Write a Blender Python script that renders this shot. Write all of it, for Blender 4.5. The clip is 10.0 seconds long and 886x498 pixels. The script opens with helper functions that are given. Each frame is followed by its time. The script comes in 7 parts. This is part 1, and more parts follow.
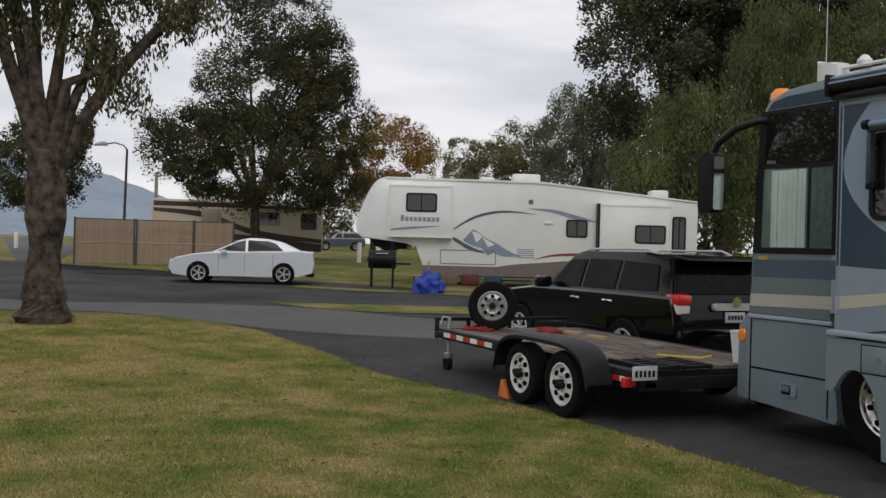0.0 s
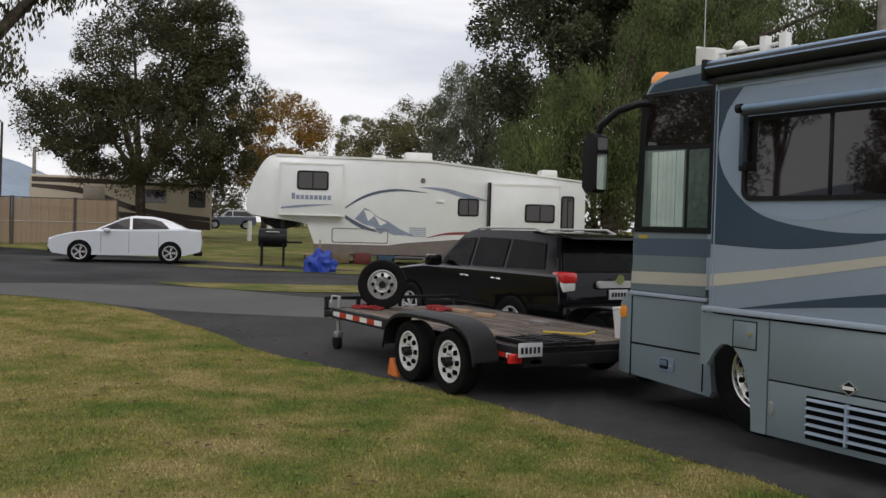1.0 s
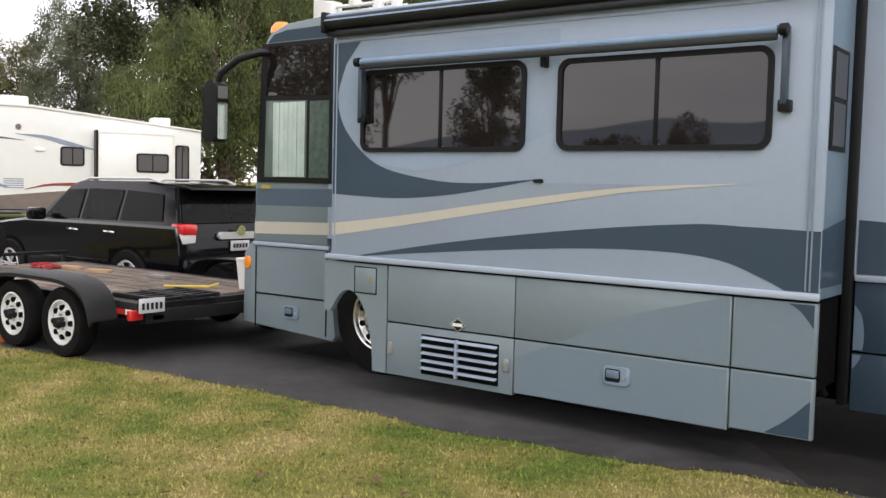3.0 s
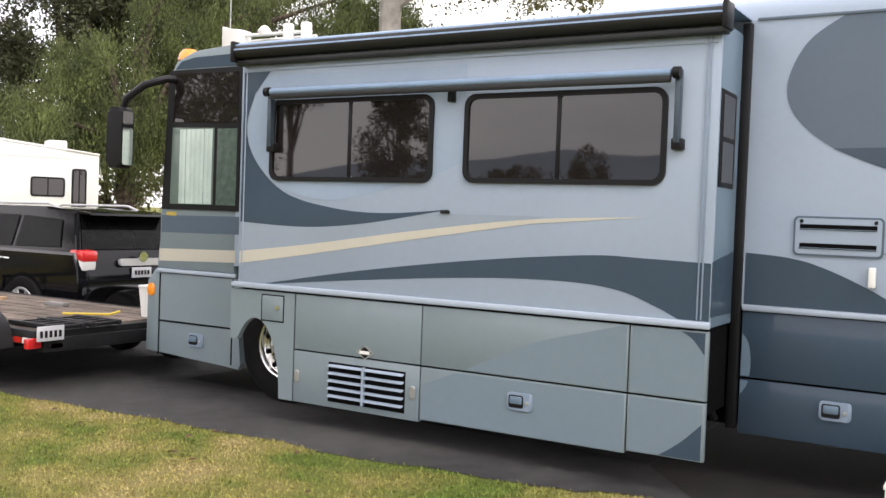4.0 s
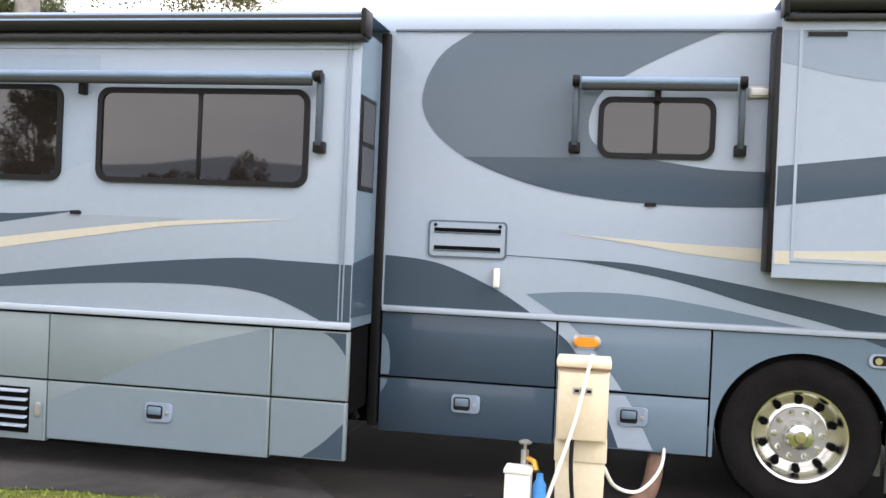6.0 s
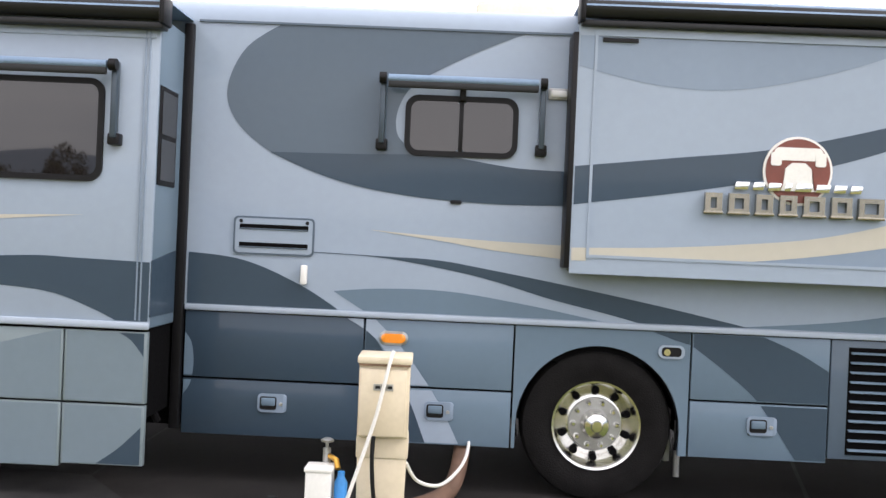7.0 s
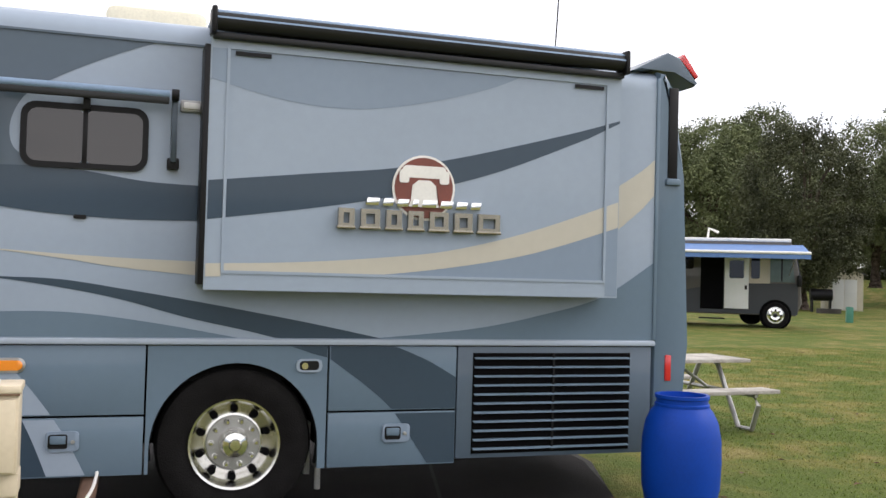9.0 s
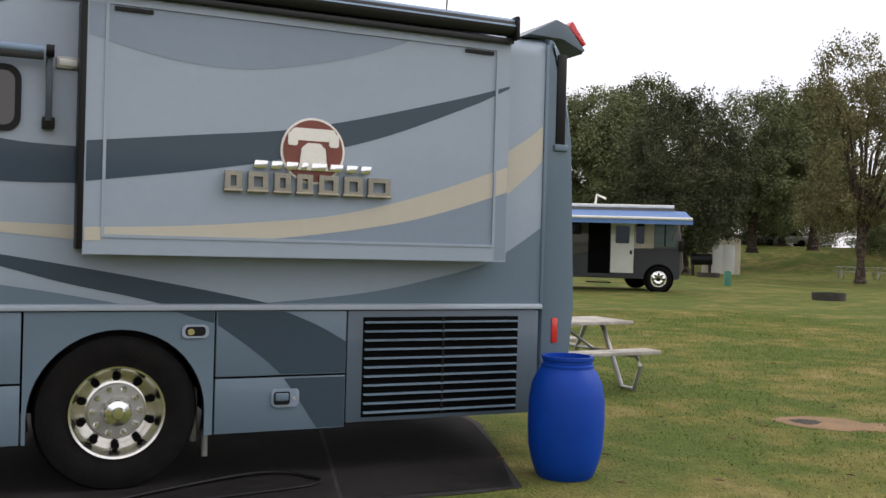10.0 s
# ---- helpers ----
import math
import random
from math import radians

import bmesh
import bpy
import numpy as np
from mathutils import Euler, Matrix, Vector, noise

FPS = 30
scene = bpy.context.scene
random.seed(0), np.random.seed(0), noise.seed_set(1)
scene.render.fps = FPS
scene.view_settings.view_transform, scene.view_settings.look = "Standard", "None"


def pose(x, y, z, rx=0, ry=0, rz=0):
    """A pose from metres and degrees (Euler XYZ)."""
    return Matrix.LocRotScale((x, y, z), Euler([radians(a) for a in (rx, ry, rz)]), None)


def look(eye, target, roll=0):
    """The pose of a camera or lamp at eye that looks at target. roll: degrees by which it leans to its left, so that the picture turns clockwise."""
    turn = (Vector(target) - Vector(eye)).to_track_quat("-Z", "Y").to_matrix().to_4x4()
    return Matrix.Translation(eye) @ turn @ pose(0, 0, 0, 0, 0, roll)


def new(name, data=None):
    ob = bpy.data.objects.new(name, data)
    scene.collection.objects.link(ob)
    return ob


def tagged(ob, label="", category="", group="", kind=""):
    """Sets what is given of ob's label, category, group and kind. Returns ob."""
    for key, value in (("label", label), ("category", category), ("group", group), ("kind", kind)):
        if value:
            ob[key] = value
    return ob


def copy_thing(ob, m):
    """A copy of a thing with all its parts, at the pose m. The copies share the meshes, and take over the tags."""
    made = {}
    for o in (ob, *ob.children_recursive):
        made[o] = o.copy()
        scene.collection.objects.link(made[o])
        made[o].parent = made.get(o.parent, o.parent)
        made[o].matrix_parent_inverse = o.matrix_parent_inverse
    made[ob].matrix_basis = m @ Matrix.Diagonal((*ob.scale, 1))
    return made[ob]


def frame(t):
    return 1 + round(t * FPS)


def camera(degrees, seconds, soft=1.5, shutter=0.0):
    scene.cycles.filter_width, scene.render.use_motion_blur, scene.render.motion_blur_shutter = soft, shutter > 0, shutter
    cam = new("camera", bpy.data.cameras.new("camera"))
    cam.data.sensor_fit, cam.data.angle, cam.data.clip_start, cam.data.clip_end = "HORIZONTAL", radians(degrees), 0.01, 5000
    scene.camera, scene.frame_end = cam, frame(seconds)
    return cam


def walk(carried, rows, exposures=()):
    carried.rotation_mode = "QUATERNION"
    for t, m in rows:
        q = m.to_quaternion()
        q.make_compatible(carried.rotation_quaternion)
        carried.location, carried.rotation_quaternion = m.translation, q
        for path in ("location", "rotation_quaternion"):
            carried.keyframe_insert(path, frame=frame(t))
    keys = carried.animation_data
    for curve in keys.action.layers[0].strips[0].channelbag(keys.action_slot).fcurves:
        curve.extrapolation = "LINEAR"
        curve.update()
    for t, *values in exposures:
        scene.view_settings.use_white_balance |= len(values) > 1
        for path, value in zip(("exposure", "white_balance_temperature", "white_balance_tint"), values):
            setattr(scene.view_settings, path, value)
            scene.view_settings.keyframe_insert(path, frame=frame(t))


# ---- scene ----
cam = camera(49.7, 10.0)
PATH = [
    (0, (7.289, -6.245, 1.651), (5.464, -5.429, 1.644), 1.5),
    (0.5, (7.326, -6.244, 1.654), (5.538, -5.348, 1.61), 1.7),
    (1, (7.308, -6.203, 1.654), (5.585, -5.188, 1.608), 1.6),
    (1.3, (7.287, -6.194, 1.656), (5.626, -5.082, 1.586), 1.3),
    (1.5, (7.274, -6.191, 1.657), (5.668, -5.001, 1.577), 1.4),
    (2, (7.251, -6.186, 1.658), (5.76, -4.856, 1.582), 1.7),
    (2.5, (7.263, -6.209, 1.626), (5.931, -4.725, 1.475), 2.7),
    (3, (7.263, -6.251, 1.654), (6.069, -4.651, 1.525), 1.4),
    (3.2, (7.291, -6.275, 1.654), (6.138, -4.647, 1.52), 1.7),
    (4.3, (7.315, -6.402, 1.671), (6.309, -4.674, 1.619), 2.2),
    (4.5, (7.32, -6.413, 1.668), (6.329, -4.677, 1.59), 2.4),
    (5, (7.36, -6.367, 1.647), (6.567, -4.532, 1.58), 2.9),
    (5.5, (7.362, -6.306, 1.633), (6.803, -4.386, 1.579), 2.7),
    (5.7, (7.372, -6.288, 1.632), (6.884, -4.348, 1.6), 2.6),
    (6.8, (7.554, -6.236, 1.639), (7.445, -4.239, 1.625), 2.4),
    (7, (7.586, -6.226, 1.639), (7.543, -4.227, 1.628), 2.5),
    (7.5, (7.646, -6.217, 1.647), (7.79, -4.223, 1.622), 2.2),
    (7.6, (7.659, -6.214, 1.647), (7.847, -4.223, 1.622), 2.2),
    (8, (7.729, -6.207, 1.642), (8.097, -4.241, 1.617), 2.3),
    (8.3, (7.783, -6.222, 1.638), (8.228, -4.272, 1.63), 2.2),
    (8.5, (7.788, -6.223, 1.634), (8.293, -4.288, 1.655), 2.0),
    (9, (7.815, -6.234, 1.629), (8.438, -4.334, 1.68), 1.6),
    (9.5, (7.823, -6.235, 1.625), (8.535, -4.367, 1.648), 1.5),
    (10, (7.835, -6.234, 1.621), (8.668, -4.416, 1.606), 1.6),
]
walk(cam, [(t, look(eye, target, roll)) for t, eye, target, roll in PATH],
     [(0.0, -1.0, 6400, 13), (1.0, -0.86, 6400, 13), (1.5, -0.62, 6450, 14), (2.0, -0.44, 6450, 14), (2.5, -0.18, 6500, 15), (3.2, 0.32, 6600, 16), (4.5, 0.57, 6650, 17), (5.5, 0.87, 6600, 17), (7.0, 0.47, 6450, 17), (8.0, 0.40, 6450, 16), (8.5, 0.37, 6450, 15), (9.0, 0.05, 6500, 15), (9.5, -0.23, 6500, 15), (10.0, -0.30, 6600, 15)])

# ---- world and light ----
world = bpy.data.worlds.new("overcast_sky")
scene.world = world
world.use_nodes = True
wn = world.node_tree.nodes
wl = world.node_tree.links
sky = wn.new("ShaderNodeTexSky")
sky.sky_type = "NISHITA"
sky.sun_disc = False
sky.sun_elevation = radians(41)
sky.sun_rotation = radians(110)
geo = wn.new("ShaderNodeTexCoord")
stretch = wn.new("ShaderNodeMapping")
stretch.inputs["Scale"].default_value = (1.6, 1.6, 9.0)
cloud = wn.new("ShaderNodeTexNoise")
cloud.inputs["Scale"].default_value = 1.3
cloud.inputs["Detail"].default_value = 7
cloud.inputs["Roughness"].default_value = 0.55
ramp = wn.new("ShaderNodeValToRGB")
ramp.color_ramp.elements[0].position = 0.36
ramp.color_ramp.elements[0].color = (11.8, 12.1, 12.7, 1)
ramp.color_ramp.elements[1].position = 0.56
ramp.color_ramp.elements[1].color = (16.0, 15.9, 15.8, 1)
blend = wn.new("ShaderNodeMix")
blend.data_type = "RGBA"
blend.inputs["Factor"].default_value = 0.85
wl.new(geo.outputs["Generated"], stretch.inputs["Vector"])
wl.new(stretch.outputs["Vector"], cloud.inputs["Vector"])
wl.new(cloud.outputs["Fac"], ramp.inputs["Fac"])
wl.new(sky.outputs["Color"], blend.inputs["A"])
wl.new(ramp.outputs["Color"], blend.inputs["B"])
bg = wn["Background"]
bg.inputs["Strength"].default_value = 0.12
wl.new(blend.outputs["Result"], bg.inputs["Color"])
sun_data = bpy.data.lights.new("sun", "SUN")
sun_data.energy = 1.35
sun_data.angle = radians(25)
sun_data.color = (1.0, 0.96, 0.9)
sun = new("sun", sun_data)
sun.matrix_world = look((60, -22, 55), (0, 0, 0))


# ---- materials ----
def mat(name, color, rough=0.5, metal=0.0, vary=0.12, scale=4.0, bump=0.0, bump_scale=60.0, coat=0.0, spread=0.0, second=None, spec=0.5):
    m = bpy.data.materials.new(name)
    m.use_nodes = True
    n, l = m.node_tree.nodes, m.node_tree.links
    b = n["Principled BSDF"]
    b.inputs["Metallic"].default_value = metal
    b.inputs["Coat Weight"].default_value = coat
    b.inputs["Coat Roughness"].default_value = 0.06
    b.inputs["Specular IOR Level"].default_value = spec
    tc = n.new("ShaderNodeTexCoord")
    big = n.new("ShaderNodeTexNoise")
    big.inputs["Scale"].default_value = scale
    big.inputs["Detail"].default_value = 6
    small = n.new("ShaderNodeTexNoise")
    small.inputs["Scale"].default_value = scale * 14
    small.inputs["Detail"].default_value = 4
    l.new(tc.outputs["Object"], big.inputs["Vector"])
    l.new(tc.outputs["Object"], small.inputs["Vector"])
    mixv = n.new("ShaderNodeMix")
    mixv.inputs["Factor"].default_value = 0.4
    l.new(big.outputs["Fac"], mixv.inputs["A"])
    l.new(small.outputs["Fac"], mixv.inputs["B"])
    r = n.new("ShaderNodeValToRGB")
    other = second or color
    r.color_ramp.elements[0].position = 0.36
    r.color_ramp.elements[1].position = 0.64
    r.color_ramp.elements[0].color = (*[c * (1 - vary) for c in color], 1)
    r.color_ramp.elements[1].color = (*[min(1, c * (1 + vary)) for c in other], 1)
    l.new(mixv.outputs["Result"], r.inputs["Fac"])
    out = r.outputs["Color"]
    if spread:
        info = n.new("ShaderNodeObjectInfo")
        isl = n.new("ShaderNodeNewGeometry")
        add = n.new("ShaderNodeMath")
        l.new(info.outputs["Random"], add.inputs[0])
        l.new(isl.outputs["Random Per Island"], add.inputs[1])
        rng = n.new("ShaderNodeMapRange")
        rng.inputs["From Max"].default_value = 2
        rng.inputs["To Min"].default_value = 1 - spread
        rng.inputs["To Max"].default_value = 1 + spread
        l.new(add.outputs["Value"], rng.inputs["Value"])
        hsv = n.new("ShaderNodeHueSaturation")
        l.new(out, hsv.inputs["Color"])
        l.new(rng.outputs["Result"], hsv.inputs["Value"])
        out = hsv.outputs["Color"]
    l.new(out, b.inputs["Base Color"])
    rr = n.new("ShaderNodeMapRange")
    rr.inputs["To Min"].default_value = max(0.02, rough * 0.8)
    rr.inputs["To Max"].default_value = min(1, rough * 1.2)
    l.new(small.outputs["Fac"], rr.inputs["Value"])
    l.new(rr.outputs["Result"], b.inputs["Roughness"])
    if bump:
        fine = n.new("ShaderNodeTexNoise")
        fine.inputs["Scale"].default_value = bump_scale
        fine.inputs["Detail"].default_value = 5
        l.new(tc.outputs["Object"], fine.inputs["Vector"])
        bp = n.new("ShaderNodeBump")
        bp.inputs["Strength"].default_value = bump
        bp.inputs["Distance"].default_value = 0.02
        l.new(fine.outputs["Fac"], bp.inputs["Height"])
        l.new(bp.outputs["Normal"], b.inputs["Normal"])
    return m


def paint(name, color, vary=0.03):
    return mat(name, color, 0.40, 0.0, vary, 1.2, 0.0, coat=0.4, spec=0.15)


def glow(name, color):
    m = mat(name, color, 0.25, coat=0.6, vary=0.05)
    return m


P_LIGHT = paint("paint_light_blue", (0.288, 0.348, 0.424))
P_BLUISH = paint("paint_sky_blue", (0.262, 0.330, 0.414))
P_GREYL = paint("paint_grey_blue", (0.248, 0.296, 0.348))
P_PALE = paint("paint_pale_blue", (0.405, 0.450, 0.515))
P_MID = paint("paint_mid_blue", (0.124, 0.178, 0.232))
P_TEAL = paint("paint_grey_teal", (0.178, 0.222, 0.240))
P_DARK = paint("paint_dark_blue", (0.037, 0.060, 0.086))
P_SLATE = paint("paint_slate", (0.086, 0.118, 0.154))
P_SOFT = paint("paint_soft_blue", (0.205, 0.262, 0.335))
P_BAY = paint("paint_bay_blue", (0.160, 0.208, 0.244))
P_CREAM = paint("paint_cream", (0.468, 0.445, 0.374))
P_BELT = paint("paint_belt", (0.34, 0.395, 0.465))
BLACK = mat("black_plastic", (0.008, 0.008, 0.009), 0.45, vary=0.2, spec=0.2)
RUBBER = mat("black_rubber", (0.008, 0.0075, 0.0075), 0.85, spec=0.12, vary=0.3, scale=9, bump=0.25, bump_scale=90)
# near-black for seals and joints, and for shade painted into openings and recesses
SEAM = mat("seal_and_shade_black", (0.004, 0.004, 0.0045), 0.9, spec=0.05)
CHROME = mat("chrome", (0.82, 0.82, 0.80), 0.10, 1.0, 0.04)
ALU = mat("polished_aluminium", (0.74, 0.73, 0.70), 0.24, 1.0, 0.04, 3)
STEEL = mat("galvanised_steel", (0.42, 0.42, 0.41), 0.45, 0.8, 0.15, 8)
TINT = mat("tinted_glass", (0.012, 0.0095, 0.009), 0.02, 0.0, 0.05, coat=0.0, spec=0.72)
WHITE = mat("white_gelcoat", (0.76, 0.77, 0.755), 0.35, vary=0.04, scale=1.5, coat=0.3)
WHITEP = mat("white_plastic", (0.74, 0.73, 0.69), 0.5, vary=0.06)
AMBER = glow("amber_lens", (0.85, 0.27, 0.02))
REDL = glow("red_lens", (0.55, 0.02, 0.02))
CLEARL = glow("clear_lens", (0.72, 0.72, 0.70))
AWNING = mat("awning_metal_black", (0.016, 0.017, 0.018), 0.4, 0.0, 0.1, spec=0.3)
AWN_TOP = mat("awning_cloth_blue", (0.17, 0.25, 0.36), 0.5, vary=0.1)
AWN_ARM = mat("awning_arm_paint", (0.045, 0.065, 0.085), 0.35, 0.2, 0.1)
RUST_RED = mat("emblem_red_brown", (0.17, 0.045, 0.03), 0.4)
ASPHALT = mat("asphalt", (0.034, 0.034, 0.035), 0.85, vary=0.35, scale=0.45, bump=0.6, bump_scale=120, spec=0.2, second=(0.052, 0.050, 0.049))
# asphalt colour darkened to carry the shade under the motorhome
PAD_SHADE = mat("shaded_asphalt", (0.013, 0.0125, 0.0125), 0.85, vary=0.3, scale=0.7, bump=0.6, bump_scale=120, spec=0.12, second=(0.024, 0.022, 0.021))
ROADGREY = mat("old_road", (0.086, 0.084, 0.078), 0.9, vary=0.25, scale=0.3, bump=0.5, bump_scale=110)


def grass_material(name, blades):
    m = bpy.data.materials.new(name)
    m.use_nodes = True
    n, l = m.node_tree.nodes, m.node_tree.links
    b = n["Principled BSDF"]
    b.inputs["Roughness"].default_value = 0.9
    b.inputs["Specular IOR Level"].default_value = 0.15
    tc = n.new("ShaderNodeTexCoord")

    def tex(scale, detail):
        t = n.new("ShaderNodeTexNoise")
        t.inputs["Scale"].default_value = scale
        t.inputs["Detail"].default_value = detail
        l.new(tc.outputs["Object"], t.inputs["Vector"])
        return t.outputs["Fac"]

    def math(op, a, c):
        q = n.new("ShaderNodeMath")
        q.operation = op
        for i, v in enumerate((a, c)):
            if isinstance(v, (int, float)):
                q.inputs[i].default_value = v
            else:
                l.new(v, q.inputs[i])
        return q.outputs[0]

    place = n.new("ShaderNodeSeparateXYZ")
    l.new(tc.outputs["Object"], place.inputs["Vector"])
    wet = n.new("ShaderNodeMapRange")
    wet.inputs["From Min"].default_value = -4
    wet.inputs["From Max"].default_value = 13
    wet.inputs["To Max"].default_value = 0.05
    l.new(place.outputs["X"], wet.inputs["Value"])
    patch = math("ADD", math("MULTIPLY", tex(0.5, 5), 0.5), math("MULTIPLY", tex(1.9, 7), 0.5))
    patch = math("SUBTRACT", patch, wet.outputs["Result"])
    verge = n.new("ShaderNodeMapRange")
    verge.inputs["From Min"].default_value = -3.4
    verge.inputs["From Max"].default_value = -1.7
    verge.inputs["To Max"].default_value = 0.045
    l.new(place.outputs["Y"], verge.inputs["Value"])
    patch = math("SUBTRACT", patch, verge.outputs["Result"])
    r = n.new("ShaderNodeValToRGB")
    e = r.color_ramp.elements
    e[0].position, e[0].color = 0.36, (0.095, 0.130, 0.026, 1)
    e[1].position, e[1].color = 0.585, (0.280, 0.226, 0.096, 1)
    mid = e.new(0.47)
    mid.color = (0.182, 0.172, 0.050, 1)
    l.new(patch, r.inputs["Fac"])
    fine = n.new("ShaderNodeMapRange")
    fine.inputs["From Min"].default_value = 0.3
    fine.inputs["From Max"].default_value = 0.7
    fine.inputs["To Min"].default_value = 0.85 if blades else 0.66
    fine.inputs["To Max"].default_value = 1.95 if blades else 1.25
    if blades:
        isl = n.new("ShaderNodeNewGeometry")
        l.new(isl.outputs["Random Per Island"], fine.inputs["Value"])
        fine.inputs["From Min"].default_value = 0.0
        fine.inputs["From Max"].default_value = 1.0
    else:
        l.new(math("ADD", math("MULTIPLY", tex(28, 4), 0.5), math("MULTIPLY", tex(9, 5), 0.5)), fine.inputs["Value"])
    hsv = n.new("ShaderNodeHueSaturation")
    l.new(r.outputs["Color"], hsv.inputs["Color"])
    l.new(fine.outputs["Result"], hsv.inputs["Value"])
    l.new(hsv.outputs["Color"], b.inputs["Base Color"])
    if not blades:
        bp = n.new("ShaderNodeBump")
        bp.inputs["Strength"].default_value = 0.9
        bp.inputs["Distance"].default_value = 0.05
        l.new(tex(34, 5), bp.inputs["Height"])
        l.new(bp.outputs["Normal"], b.inputs["Normal"])
    return m


GRASS = grass_material("lawn", False)
BLADES = grass_material("lawn_blades", True)


# ---- building helpers ----
def link(name, bm, material, smooth=True):
    bmesh.ops.recalc_face_normals(bm, faces=bm.faces)
    me = bpy.data.meshes.new(name)
    bm.to_mesh(me)
    bm.free()
    me.materials.append(material)
    if smooth:
        for p in me.polygons:
            p.use_smooth = True
        me.set_sharp_from_angle(angle=radians(35))
    return new(name, me)


def part(name, bm, material, parent, label=""):
    ob = link(name, bm, material)
    ob.parent = parent
    if label:
        ob["label"] = label
    return ob


def thing(name, label, category, at=None, group="", kind=""):
    ob = new(name)
    ob.empty_display_size = 0.2
    if at is not None:
        ob.matrix_world = at
    return tagged(ob, label, category, group, kind)


def box(x0, x1, y0, y1, z0, z1, bevel=0.0, bm=None):
    b = bmesh.new()
    bmesh.ops.create_cube(b, size=1)
    for v in b.verts:
        v.co = Vector(((x0 + x1) / 2 + v.co.x * (x1 - x0), (y0 + y1) / 2 + v.co.y * (y1 - y0), (z0 + z1) / 2 + v.co.z * (z1 - z0)))
    if bevel:
        bmesh.ops.bevel(b, geom=b.edges[:], offset=bevel, segments=2, affect="EDGES", profile=0.5)
    return join(bm, b)


def join(bm, other):
    if bm is None:
        return other
    me = bpy.data.meshes.new("tmp")
    other.to_mesh(me)
    other.free()
    bm.from_mesh(me)
    bpy.data.meshes.remove(me)
    return bm


def prism(poly, lo, hi, axis="y", bevel=0.0, bm=None):
    """A plate: the outline poly in the two other axes, from lo to hi along axis."""
    b = bmesh.new()

    def at(u, v, w):
        return {"y": (u, w, v), "x": (w, u, v), "z": (u, v, w)}[axis]

    a = [b.verts.new(at(u, v, lo)) for u, v in poly]
    c = [b.verts.new(at(u, v, hi)) for u, v in poly]
    n = len(poly)
    fa, fc = b.faces.new(a), b.faces.new(c[::-1])
    for i in range(n):
        b.faces.new((a[i], a[(i + 1) % n], c[(i + 1) % n], c[i]))
    if bevel:
        bmesh.ops.bevel(b, geom=list(fa.edges) + list(fc.edges), offset=bevel, segments=2, affect="EDGES", profile=0.5)
    big = [f for f in b.faces if len(f.verts) > 4]
    bmesh.ops.triangulate(b, faces=big)
    return join(bm, b)


def rounded(x0, x1, z0, z1, r, n=5):
    pts = []
    for cx, cz, a0 in ((x1 - r, z1 - r, 0), (x0 + r, z1 - r, 90), (x0 + r, z0 + r, 180), (x1 - r, z0 + r, 270)):
        for k in range(n + 1):
            a = radians(a0 + 90 * k / n)
            pts.append((cx + r * math.cos(a), cz + r * math.sin(a)))
    return pts


def ring_plate(outer, inner, lo, hi, axis="y", bm=None):
    """A frame between two outlines with the same number of points."""
    b = bmesh.new()

    def at(u, v, w):
        return {"y": (u, w, v), "x": (w, u, v), "z": (u, v, w)}[axis]

    rows = [[b.verts.new(at(u, v, w)) for u, v in o] for o, w in ((outer, lo), (inner, lo), (inner, hi), (outer, hi))]
    n = len(outer)
    for k in range(4):
        p, q = rows[k], rows[(k + 1) % 4]
        for i in range(n):
            b.faces.new((p[i], p[(i + 1) % n], q[(i + 1) % n], q[i]))
    return join(bm, b)


def tube(path, radius, n=8, bm=None, taper=None):
    b = bmesh.new()
    pts = [Vector(p) for p in path]
    rings = []
    for i, p in enumerate(pts):
        d = (pts[min(i + 1, len(pts) - 1)] - pts[max(i - 1, 0)]).normalized()
        q = d.to_track_quat("Z", "Y")
        r = radius if taper is None else radius + (taper - radius) * i / (len(pts) - 1)
        rings.append([b.verts.new(p + q @ Vector((r * math.cos(2 * math.pi * k / n), r * math.sin(2 * math.pi * k / n), 0))) for k in range(n)])
    for p, q in zip(rings, rings[1:]):
        for k in range(n):
            b.faces.new((p[k], p[(k + 1) % n], q[(k + 1) % n], q[k]))
    b.faces.new(rings[0][::-1])
    b.faces.new(rings[-1])
    return join(bm, b)


def lathe(profile, n=32, axis="z", at=(0, 0, 0), bm=None, cap=True):
    """A turned shape: profile rows (radius, distance along axis)."""
    b = bmesh.new()
    o = Vector(at)
    rings = []
    for r, h in profile:
        ring = []
        for k in range(n):
            a = 2 * math.pi * k / n
            u, v = r * math.cos(a), r * math.sin(a)
            ring.append(b.verts.new(o + Vector({"z": (u, v, h), "y": (u, h, v), "x": (h, u, v)}[axis])))
        rings.append(ring)
    for p, q in zip(rings, rings[1:]):
        for k in range(n):
            b.faces.new((p[k], p[(k + 1) % n], q[(k + 1) % n], q[k]))
    if cap and profile[0][0] > 0.001:
        b.faces.new(rings[0])
    if cap and profile[-1][0] > 0.001:
        b.faces.new(rings[-1])
    bmesh.ops.remove_doubles(b, verts=b.verts, dist=0.0005)
    return join(bm, b)


